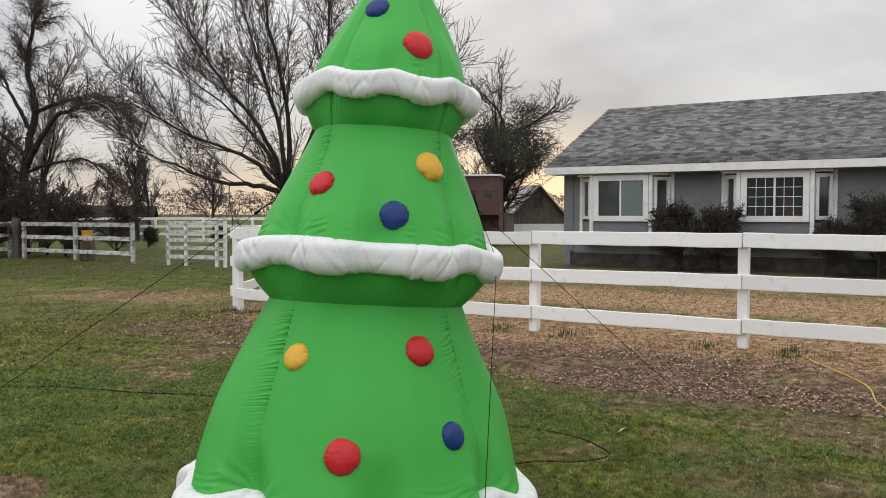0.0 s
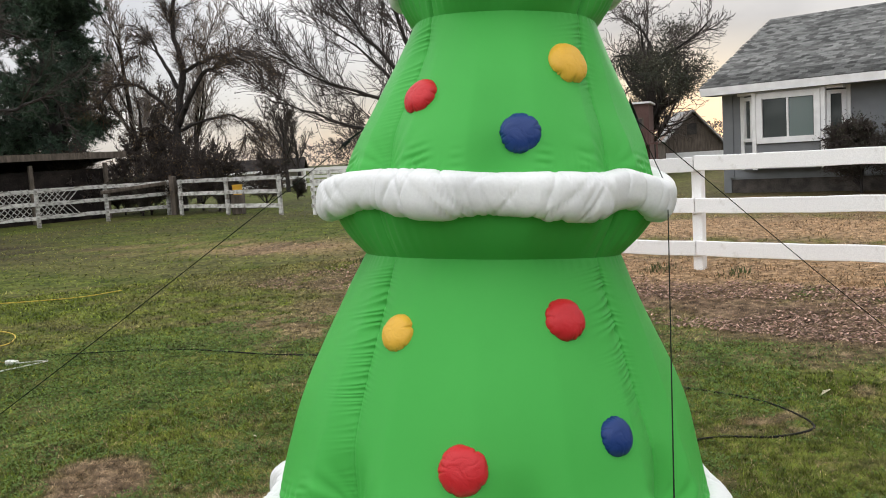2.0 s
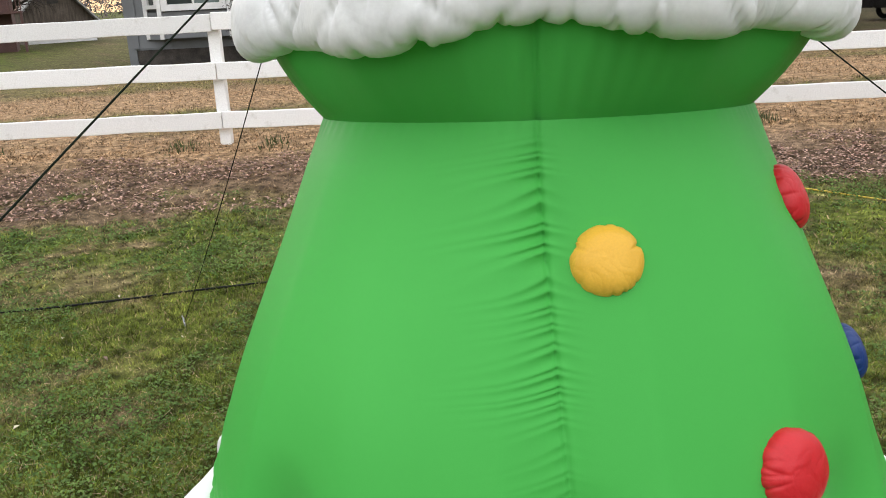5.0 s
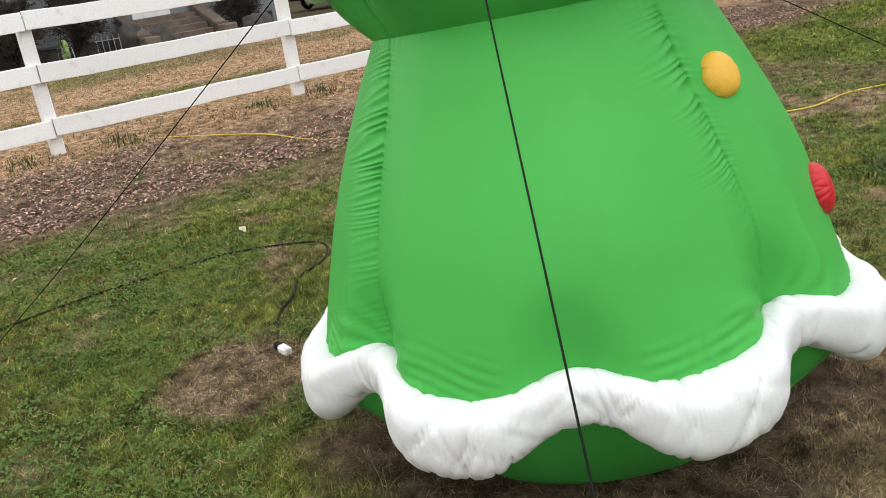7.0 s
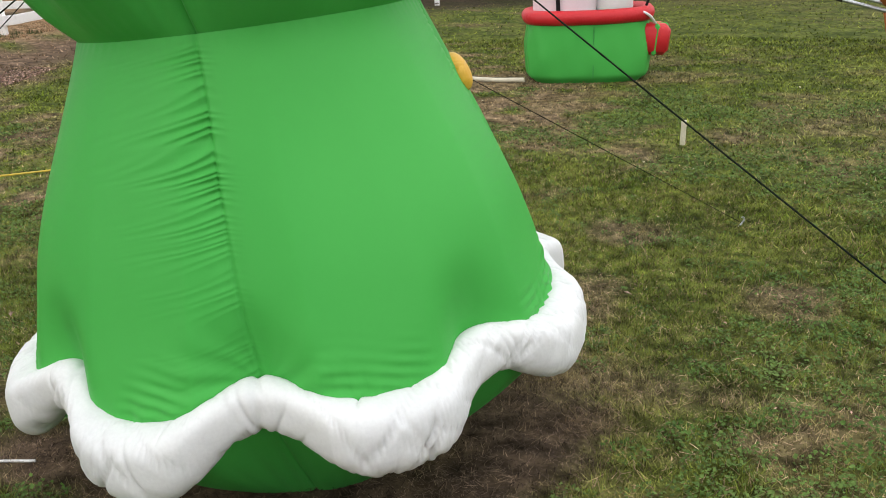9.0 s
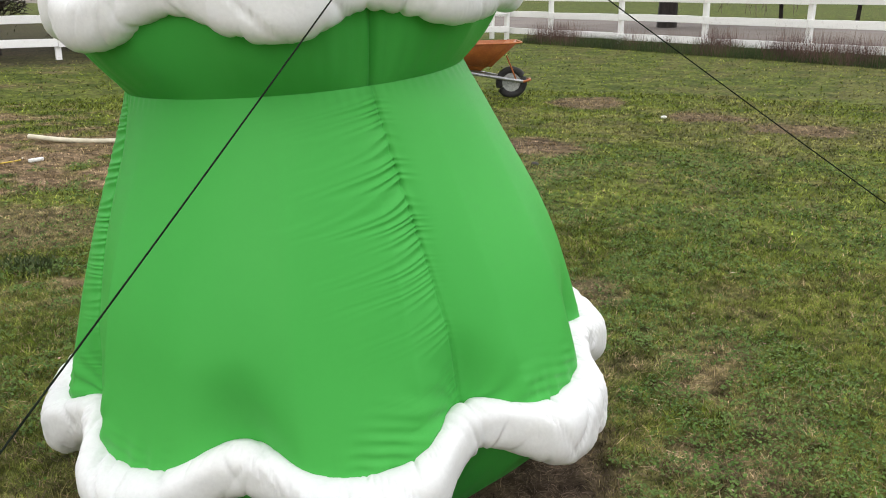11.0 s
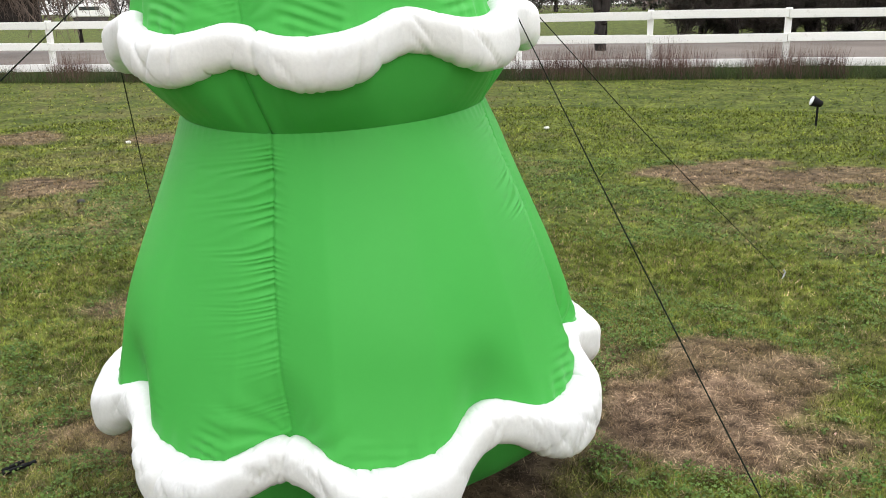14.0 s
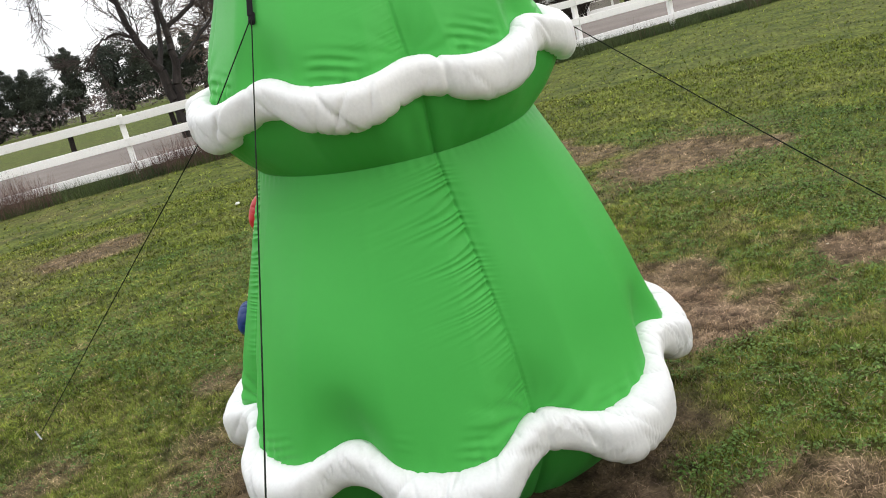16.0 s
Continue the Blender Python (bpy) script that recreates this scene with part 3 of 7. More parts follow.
# dead short grass behind the house fence
da_, db_ = -8.0 + 24.0 * rng.rand(110000), 9.0 + 9.5 * rng.rand(110000) ** 1.4
dx_, dy_ = da_ * UX + db_ * VX, da_ * UY + db_ * VY
clump = fbm(dx_, dy_, 0.22, 3)
ok = rng.rand(len(dx_)) < np.clip(2.6 * clump - 0.6, 0.08, 1)
dx_, dy_, db_, clump = dx_[ok], dy_[ok], db_[ok], clump[ok]
tagged(new("dead_grass", blades("dead_grass", dx_, dy_, (0.010 + 0.030 * rng.rand(len(dx_)) * (0.3 + 1.2 * clump ** 2)) * (1 + 0.03 * db_), (0.006 + 0.007 * rng.rand(len(dx_))), M_blade, 2.0)), "short dead tan grass with green growth behind the fence", "grass", kind="stuff")

# clover and low weeds in flat tufts
cx_, cy_ = scatter(420000, 0.6, 5.5, 0.85)
state = turf_state(cx_, cy_)
lush_c = 0.75 * fbm(cx_, cy_ + 33, 0.55, 3) + 0.13 + 0.5 * (fbm(cx_ + 5, cy_, 0.08, 2) - 0.5) + 0.16 * (cx_ < -0.1) * (cy_ > 2.6)
ok = (lush_c + 0.12 * (rng.rand(len(cx_)) - 0.5) > 0.535) & (state[1] + 0.2 * rng.rand(len(cx_)) < 0.30) & (state[0] < 0.6)
cx_, cy_ = cx_[ok], cy_[ok]
n_c = len(cx_)
far_c = np.hypot(cx_ - 0.5, cy_ - 3.5)
cz = ground_z(cx_, cy_) + 0.006 + 0.030 * rng.rand(n_c) * ease(lush_c[ok], 0.5, 0.72)
cr = (0.0022 + 0.0034 * rng.rand(n_c)) * (1 + 0.14 * far_c)
th = rng.rand(n_c) * 6.28
tri = np.stack([np.stack([cx_ + cr * np.cos(th + k), cy_ + cr * np.sin(th + k), cz + cr * 1.6 * (rng.rand(n_c) - 0.5)], 1) for k in (0, 1.57, 3.14, 4.71)], 1)
tagged(new("clover", np_mesh("clover", tri.reshape(-1, 3), np.arange(4 * n_c).reshape(-1, 4), M_clover, False,
       {"dry": np.repeat(0.15 * rng.rand(n_c), 4), "soil": np.zeros(4 * n_c)})), "small round-leaved clover and weeds in the lawn", "clover", kind="stuff")

# straw lying flat on the worn places
qx, qy = scatter(620000, 0.3, 5.0, 0.85)
q_d, q_s = turf_state(qx, qy)
ok = rng.rand(len(qx)) < 0.09 + 0.30 * q_d + 0.8 * q_s * (0.14 + 0.86 * ease(np.hypot(qx - 0.5, qy - 3.5), 0.6, 1.0))
qx, qy = qx[ok], qy[ok]
n_q = len(qx)
qa, ql = rng.rand(n_q) * 6.28, 0.005 + 0.015 * rng.rand(n_q) ** 1.5
qz = ground_z(qx, qy) + 0.003 + 0.014 * rng.rand(n_q) ** 1.5
q_tilt = 0.009 * (rng.rand(n_q) - 0.4)
qw = 0.0005 + 0.0007 * rng.rand(n_q)
qv = np.stack([np.stack([qx + ql * np.cos(qa) * u - qw * np.sin(qa) * w, qy + ql * np.sin(qa) * u + qw * np.cos(qa) * w, qz + q_tilt * u], 1) for u, w in ((-1, -1), (1, -0.4), (1, 0.4), (-1, 1))], 1)
# straw nearer the tree is tinted towards the dark soil tone
tagged(new("straw", np_mesh("straw", qv.reshape(-1, 3), np.arange(4 * n_q).reshape(-1, 4), M_blade, False,
       {"dry": np.ones(4 * n_q), "soil": np.repeat(np.clip(0.35 * rng.rand(n_q) + 0.75 * ease(1.05 - np.hypot(qx - 0.5, qy - 3.5), 0.0, 0.3), 0, 1), 4)})), "dead straw lying on bare patches of the lawn", "straw", kind="stuff")


def leaf_scatter(name, x, y, size, material, label, lift=0.012):
    n = len(x)
    th, tilt = rng.rand(n) * 6.28, (rng.rand(n) - 0.5) * 0.9
    z = ground_z(x, y) + lift * rng.rand(n) + 0.006
    ca, sa = np.cos(th), np.sin(th)
    pts = []
    for u, v, k in ((-1, 0, 0.0), (0, -0.5, 0.3), (1, 0, 0.0), (0, 0.5, 0.3)):
        lx, ly = u * size, v * size
        pts.append(np.stack([x + lx * ca - ly * sa, y + lx * sa + ly * ca, z + tilt * size * u + k * size], 1))
    v = np.stack(pts, 1).reshape(-1, 3)
    i = np.arange(n)[:, None] * 4
    f = np.concatenate([i + np.array([[0, 1, 2]]), i + np.array([[0, 2, 3]])])
    tagged(new(name, np_mesh(name, v, f, material)), label, "leaves", kind="stuff")


la_, lb_ = -8.2 + 15 * rng.rand(34000) ** 0.8, 7.15 + 1.75 * rng.rand(34000) ** 1.1
lx_, ly_ = la_ * UX + lb_ * VX, la_ * UY + lb_ * VY
ok = fbm(lx_, ly_, 0.8, 4) + 0.22 * (1 - (lb_ - 7) / 2.3) + 0.16 * (rng.rand(34000) - 0.5) > 0.575
leaf_scatter("leaf_litter", lx_[ok], ly_[ok], 0.008 + 0.015 * rng.rand(ok.sum()), M_litter, "purplish brown fallen leaves in a band before the fence")
sx, sy = scatter(320, 1.0, 9.0, 0.8)
leaf_scatter("scattered_leaves", sx, sy, 0.005 + 0.010 * rng.rand(320), M_litter, "few small dry leaves scattered over the lawn")
sx, sy = scatter(150, 1.2, 9.5, 0.7)
leaf_scatter("pale_leaf_scraps", sx, sy, 0.006 + 0.012 * rng.rand(150), M_paleleaf, "pale bleached leaf scraps lying on the lawn")
lone = bmesh.new()
for k, (u, v, z) in enumerate(((-0.06, 0, 0.012), (0, -0.018, 0.03), (0.065, 0.005, 0.02), (0.005, 0.02, 0.022))):
    lone.verts.new((u, v, z))
lone.verts.ensure_lookup_table()
lone.faces.new([lone.verts[i] for i in (0, 1, 2)])
lone.faces.new([lone.verts[i] for i in (0, 2, 3)])
thing("dry_leaf", "single pale curled dry leaf on the grass", "leaf", pose(2.00, 5.65, float(ground_z(2.00, 5.65)) - 0.004, 0, 0, 50), data=to_mesh("dry_leaf", lone, M_paleleaf))

# dead lawn tufts beyond the fence
fa, fb = -9 + 24 * rng.rand(60000), 9.0 + 8 * rng.rand(60000) ** 1.2
fx, fy = fa * UX + fb * VX, fa * UY + fb * VY
tagged(new("dead_lawn", blades("dead_lawn", fx, fy, 0.007 + 0.015 * rng.rand(60000), 0.006 + 0.008 * rng.rand(60000), M_blade, 2.2)), "dead tan lawn between fence and house", "grass", kind="stuff")

# rank grass and dead stalks along the road fence
n_t = 90000
ta, tb = -26 + 40 * rng.rand(n_t), -11.25 + 1.1 * (rng.rand(n_t) ** 1.5) * (0.5 + fbm(np.arange(n_t) * 0.0, np.arange(n_t) * 0.0, 1.0)) - 0.15
tx, ty = ta * UX + tb * VX, ta * UY + tb * VY
hgt = (0.09 + 0.20 * rng.rand(n_t)) * (0.5 + fbm(tx, ty, 1.1, 3))
tagged(new("rank_grass", blades("rank_grass", tx, ty, hgt, 0.005 + 0.006 * rng.rand(n_t), M_tallgrass, 0.9, False)), "tall unmown grass under the road fence", "grass", kind="stuff")
n_s = 44000
ta, tb = -26 + 40 * rng.rand(n_s), -11.3 + 0.75 * rng.rand(n_s)
tx, ty = ta * UX + tb * VX, ta * UY + tb * VY
dense = fbm(ta, tb * 0, 0.9, 3)
ok = rng.rand(n_s) < 0.05 + 0.95 * ease(dense, 0.46, 0.62)
tx, ty, dense = tx[ok], ty[ok], dense[ok]
tagged(new("dead_stalks", blades("dead_stalks", tx, ty, (0.16 + 0.55 * rng.rand(len(tx)) ** 1.6) * (0.15 + 1.3 * dense), 0.006 + 0.008 * rng.rand(len(tx)), M_weed, 0.45, False)), "reddish brown dead weed stalks along the road fence", "weeds", kind="stuff")
# tufts at the feet of the house fence
n_f = 1500
post_k = rng.randint(0, 9, n_f)
ta, tb = -8.19 + 2.35 * post_k + 0.5 * np.sin(9.0 * post_k + (rng.rand(n_f) > 0.6) * 2.0) + 0.07 * rng.randn(n_f), 9.36 + 0.07 * rng.randn(n_f) - 0.25 * (rng.rand(n_f) > 0.7)
tx, ty = ta * UX + tb * VX, ta * UY + tb * VY
tagged(new("fence_tufts", blades("fence_tufts", tx, ty, 0.03 + 0.075 * rng.rand(n_f), 0.008 + 0.006 * rng.rand(n_f), M_tallgrass, 0.6, False)), "green grass tufts at the feet of the fence posts", "grass", kind="stuff")

# a low dark weed clump on the lawn
n_f = 420
ta, tb = 0.10 * rng.randn(n_f), 0.06 * rng.randn(n_f)
tagged(new("weed_clump", blades("weed_clump", 2.74 + ta, 2.50 + tb, 0.015 + 0.045 * rng.rand(n_f), 0.008 + 0.012 * rng.rand(n_f), M_tallgrass, 1.6, False)), "low clump of dark green weeds on the lawn", "weeds", kind="stuff")

# the road
rb = bmesh.new()
for k, a in enumerate(np.linspace(-160, 160, 81)):
    for b, z in ((-25.4, 0.0), (-24.8, 0.05), (-20.5, 0.11), (-16.2, 0.05), (-15.6, 0.0)):
        w = 0.18 * math.sin(a * 0.9 + b)
        rb.verts.new(ab(a, b + w, z + 0.012))
rb.verts.ensure_lookup_table()
for i in range(80):
    for j in range(4):
        rb.faces.new([rb.verts[i * 5 + j], rb.verts[(i + 1) * 5 + j], rb.verts[(i + 1) * 5 + j + 1], rb.verts[i * 5 + j + 1]])
thing("road", "grey gravelly country road behind the white fence", "road", kind="structure", data=to_mesh("road", rb, M_road, True))


# ---- fences ----
def post_mesh(w, h, paint=None):
    bm = box((w, w, h), pose(0, 0, h / 2), 0.008)
    return to_mesh("post", bm, paint or M_paint)


def rail_mesh(length, t=0.042, h=0.15, paint=None):
    bm = bmesh.new()
    n = 7
    rr = np.random.RandomState(int(length * 100))
    rows = []
    for i in range(n):
        x = -length / 2 + length * i / (n - 1)
        dz, dy = 0.004 * rr.randn(), 0.003 * rr.randn()
        rows.append([bm.verts.new((x, dy + sy * t / 2 - (0.004 * sy if c else 0), dz + sz * (h / 2 - (0 if c else 0.005)))) for sy, sz, c in
                     ((-1, -1, 0), (-1, -1, 1), (1, -1, 1), (1, -1, 0), (1, 1, 0), (1, 1, 1), (-1, 1, 1), (-1, 1, 0))])
    for p, q in zip(rows, rows[1:]):
        for k in range(8):
            bm.faces.new([p[k], p[(k + 1) % 8], q[(k + 1) % 8], q[k]])
    bm.faces.new(rows[0])
    bm.faces.new(rows[-1][::-1])
    return to_mesh("rail", bm, paint or M_paint)


def ranch_fence(p, q, count, label, rail_z=(1.175, 0.755, 0.312), side=-1, post_h=1.20, skip_rails=(), group="white fences", paint=None, board=0.15):
    """Posts from p to q with boards on one side of them; p and q in plan."""
    p, q = Vector((p[0], p[1], 0)), Vector((q[0], q[1], 0))
    run = (q - p) / count
    length, yaw = run.length, math.degrees(math.atan2(run.y, run.x))
    fence = thing("ranch_fence", label, "fence", Matrix.Translation(p) @ pose(0, 0, 0, 0, 0, yaw), group)
    pm, rm = post_mesh(0.105, post_h + 0.12, paint), rail_mesh(length - 0.012, 0.042, board, paint)
    rr = random.Random(int(length * 1000) + count)
    for i in range(count + 1):
        post = part("post", pm, None, fence, m=pose(i * length, 0, -0.12, rr.uniform(-0.8, 0.8), rr.uniform(-0.8, 0.8), rr.uniform(-2, 2)))
        if rr.random() < 0.45:
            h = rr.uniform(0.03, 0.075)
            chip = bmesh.new()
            vs = [chip.verts.new((x * rr.uniform(0.85, 1.0), -0.0535, 0.13 + h * k)) for x, k in ((-0.05, 0), (0.05, 0), (0.05, 0.45 * rr.random()), (0.02, rr.uniform(0.4, 1.0)), (0.0, rr.uniform(0.2, 0.9)), (-0.025, rr.uniform(0.3, 1.0)), (-0.05, 0.5 * rr.random() + 0.05))]
            g = bmesh.ops.extrude_face_region(chip, geom=[chip.faces.new(vs)])
            for v in g["geom"]:
                if isinstance(v, bmesh.types.BMVert):
                    v.co.y += 0.01
            part("bare_wood", chip, M_oldwood, post, "grey wood where the paint has flaked off")
    for i in range(count):
        if i in skip_rails:
            continue
        for z in rail_z:
            part("rail", rm, None, fence, m=pose((i + 0.5) * length, side * 0.075, z + rr.uniform(-0.012, 0.012), 0, rr.uniform(-0.35, 0.35), 0))
    return fence


P0 = ab(-8.19, 9.50)
ranch_fence(P0, ab(-8.19 + 2.35 * 11, 9.50), 11, "worn white three-board wooden fence between lawn and house")
ranch_fence(ab(-8.36, 9.62), (-2.35, 21.4), 5, "white three-board fence running off beside the dead lawn", side=1)
ranch_fence(ab(6.4 + 2.4 * 4, -11.2), ab(6.4 - 2.4 * 14, -11.2), 18, "white three-board fence along the road with grass at its foot", rail_z=(1.10, 0.68, 0.25), side=-1)
ranch_fence(ab(15.0, 11.6), ab(15.0, -10.9), 10, "white three-board fence before dark bushes", side=-1)
ranch_fence(ab(-26.5, 17.5), ab(-26.5, -0.5), 8, "far flaking white three-board fence beside a dark shed", side=1, rail_z=(1.12, 0.72, 0.3), paint=M_paint_old, board=0.12)
ranch_fence(ab(-25.4, 17.3), ab(-20.1, 17.3), 2, "far flaking white three-board fence joining a dark corner post", side=-1, rail_z=(1.12, 0.72, 0.3), paint=M_paint_old, board=0.12)
ranch_fence(ab(-22.0, 40), ab(-50, 30), 10, "distant white fence behind the paddock", side=-1)
ranch_fence(ab(-14.9, -26.2), ab(-39, -26.2), 10, "white fence on the other side of the road", side=-1, rail_z=(1.14, 0.75, 0.3))

# paddock gate with a double board end
gate = thing("paddock_gate", "white five-board wooden gate standing in the far fence", "gate", Matrix.Translation(ab(-18.7, 17.3)) @ pose(0, 0, 0, 0, 0, math.degrees(math.atan2(UY, UX))))
for z in (0.25, 0.5, 0.72, 0.95, 1.2):
    part("board", rail_mesh(2.3, 0.03, 0.11, M_paint_old), None, gate, m=pose(1.15, 0, z))
for x in (0.03, 0.75, 1.95, 2.27):
    part("upright", post_mesh(0.08, 1.28), None, gate, m=pose(x, 0.06, -0.02))

thing("corner_post", "dark grey rough timber corner post of the fence", "post", Matrix.Translation(ab(-26.2, 17.55)), data=to_mesh("corner_post", box((0.2, 0.22, 1.4), pose(0, 0, 0.62), 0.02), M_oldwood))
pole_bm = box((2.4, 0.1, 0.12), pose(0, 0, 0), 0.02)
thing("fence_pole", "dark weathered timber rail leaning across the white fence", "pole", Matrix.Translation(ab(-26.35, 16.2, 1.02)) @ pose(0, 0, 0, 0, -4, 60), data=to_mesh("fence_pole", pole_bm, M_oldwood))

# ---- the inflatable tree ----
TREE_M = Matrix.Translation((0.449, 3.423, 0.0)) @ Vector((0, 0, 1)).rotation_difference(Vector((0.050, 0.069, 1.0))).to_matrix().to_4x4()
NT = 464
TH = np.linspace(0, 2 * np.pi, NT, endpoint=False)
TH = TH - 0.62 * np.sin(4 * (TH - radians(56.0))) / 4


def seam_turn(z):
    """The seams twist a little from bottom to top."""
    return radians(62.0 - 7.2 * min(max(z, 0), 1.4))


def corner_of(th, z):
    return 0.5 + 0.5 * np.cos(4 * (th - seam_turn(z)))


def seam_gap(th, z, r):
    """Distance along the skin to the nearest of the four seams."""
    d = (th - seam_turn(z) + np.pi / 4) % (np.pi / 2) - np.pi / 4
    return d * r


def wave(th, z=0.4):
    return np.cos(8 * (th - seam_turn(z)))


def bent(z):
    """How far the upper tiers lean off the axis."""
    return 0.050 * np.maximum(z - 1.0, 0.0)


def smooth_curve(s, knots):
    xs, ys = np.array(knots, float).T
    m = np.gradient(ys, xs)
    i = np.clip(np.searchsorted(xs, s) - 1, 0, len(xs) - 2)
    h = xs[i + 1] - xs[i]
    t = np.clip((s - xs[i]) / h, 0, 1)
    return ys[i] * (2 * t ** 3 - 3 * t ** 2 + 1) + h * m[i] * (t ** 3 - 2 * t ** 2 + t) + ys[i + 1] * (-2 * t ** 3 + 3 * t ** 2) + h * m[i + 1] * (t ** 3 - t ** 2)


def tier_rim(base_z, amp, r_corner, r_mid, r_dip, calm=0.0, TH=TH):
    """The wavy lower edge of a tier: height and radius round it. calm: how much flatter the wave is on the side by the house."""
    w = wave(TH, base_z)
    amp = amp * (1 - calm * ease(-np.cos(TH - radians(55)), -0.3, 0.6))
    c4 = corner_of(TH, base_z)
    peak = np.clip(w, 0, 1)
    r = np.where(w > 0, r_dip + (r_corner * c4 ** 2 + r_mid * (1 - c4 ** 2) - r_dip) * peak, r_dip)
    uneven = 0.007 * np.sin(3 * TH + 1.3) + 0.005 * np.sin(5 * TH) + 0.005 * np.cos(TH - radians(80))
    return base_z + amp * (w + 0.14 * (2 * w * w - 1)) + uneven, r


def tier_skin(name, z_top, top_corner, top_mid, rim_z, rim_r, body, rows, parent, pucker=0.0062, lobe=1.0, fan=0.0, swell=0.020):
    """A flared skin from a waist down to a wavy edge, with pulled seams and puckers."""
    ss = np.linspace(0, 1, rows)
    verts = np.zeros((rows, NT, 3))
    rr = np.random.RandomState(len(name))
    ph = rr.rand(4) * 6
    for j, s in enumerate(ss):
        z = z_top + (rim_z - z_top) * s
        top_r = top_mid + (top_corner - top_mid) * corner_of(TH, z_top) ** 1.5
        f = smooth_curve(np.array([s]), body)[0]
        r = top_r + (rim_r - top_r) * f
        zm = float(np.mean(z))
        d = seam_gap(TH, zm, r)
        dd = np.abs(d)
        # panels swell between seams, seams bite in
        r = r + swell * np.sin(np.pi * min(s * 1.05, 1)) * (1 - corner_of(TH, zm))
        r = r - 0.010 * np.exp(-(dd / 0.030) ** 2) * min(1, 6 * s) * (1 - 0.3 * s) - 0.005 * np.exp(-(dd / 0.0045) ** 2)
        # puckers pulled in by the stitching, stronger on one side of each seam
        reach = 0.027 + (0.024 + 0.072 * (np.sin(TH) > 0)) * fbm(z * 9 + ph[0], np.round((TH - seam_turn(zm)) / (np.pi / 2)) * 3.3, 0.22, 2) ** 1.5
        env = np.where(d < 0, np.exp(d / reach), 0.5 * np.exp(-d / 0.014))
        patchy = ease(np.full(NT, s), 0.0, 0.08) * (1 - 0.75 * ease(np.full(NT, s), 0.42, 0.62)) * (0.80 + 1.4 * fbm(z * 3 + ph[0], np.round((TH - seam_turn(zm)) / (np.pi / 2)) * 7.7, 0.16, 2) ** 1.6)
        ripple = np.sin(2 * np.pi * (z + 0.20 * dd) / 0.031 + 3.2 * np.sin(17 * z + ph[1]) + 1.3 * np.sin(57 * z + ph[2]))
        r = r + pucker * env * patchy * (0.45 * ripple - 1.5 * np.clip(ripple - 0.45, 0, 1) ** 1.2)
        # soft folds that fan out of the wavy edge
        low = ease(np.full(NT, s), 0.82, 1.0)
        r = r + 0.0046 * low * np.sin(TH * 104 + 7 * np.sin(TH * 7) + 8 * s) * ease(-wave(TH, zm), -0.1, 0.9) * fbm(TH * 6, TH * 0 + 4, 0.5, 2) * 2
        # folds that spread like a fan from where each seam meets the edge
        dz = z - (rim_z.max() - 0.01)
        rho, phi = np.hypot(d, dz), np.arctan2(dz, d)
        side = np.where(d > 0, 1.0, 0.9)
        r = r + 0.0042 * np.abs(np.cos(phi)) ** 1.5 * side * np.exp(-((rho - 0.10) / 0.075) ** 2) * np.sin(14 * phi + 3 * np.sin(2.0 * TH + ph[1]) + 1.5 * np.sin(26 * rho)) * ease(rho, 0.02, 0.07) * min(1.0, (pucker / 0.0095) ** 2)
        # slack pleats gathered just above the dips, slanting away from the seams
        slack = np.exp(-((s - 0.90) / 0.075) ** 2) * ease(-wave(TH, zm), -0.2, 0.8) * ease(dd, 0.05, 0.12)
        r = r + fan * slack * np.sin(2 * np.pi * (z + 0.16 * dd * np.sin(3 * TH + ph[2])) / 0.026 + 2.5 * np.sin(9 * TH + ph[0])) * ease(fbm(TH * 4 + ph[3], z * 4, 0.7, 2), 0.35, 0.65)
        # lobes stand out over the dips of the edge, valleys run up from its peaks
        w8 = wave(TH, zm)
        dale = np.exp(-((1 - w8) / 0.62) ** 1.3)
        r = r - lobe * ease(np.full(NT, s), 0.68, 0.99) * (0.042 * dale - 0.012 * (1 - dale))
        r = r + lobe * 0.008 * np.exp(-((s - 0.60) / 0.20) ** 2) * (1 - corner_of(TH, zm))
        hi = 1 - ease(np.full(NT, s), 0.0, 0.06)
        r = r + 0.0008 * hi * np.sin(TH * 96 + 4 * np.sin(5 * TH))
        # broad dents
        r = r + 0.005 * np.sin(2 * TH + 4 * s + ph[2]) * np.sin(np.pi * s) + 0.004 * np.sin(5 * TH - 6 * s + ph[3]) * np.sin(np.pi * s)
        verts[j, :, 0], verts[j, :, 1], verts[j, :, 2] = r * np.cos(TH) + bent(z), r * np.sin(TH), z
    i = np.arange(NT)
    k = (i + 1) % NT
    f = (np.arange(rows - 1)[:, None, None] * NT + np.stack([i, i + NT, k + NT, k], 1)[None]).reshape(-1, 4)
    me = np_mesh(name, verts.reshape(-1, 3), f, M_green, True)
    return part(name, me, None, parent), verts


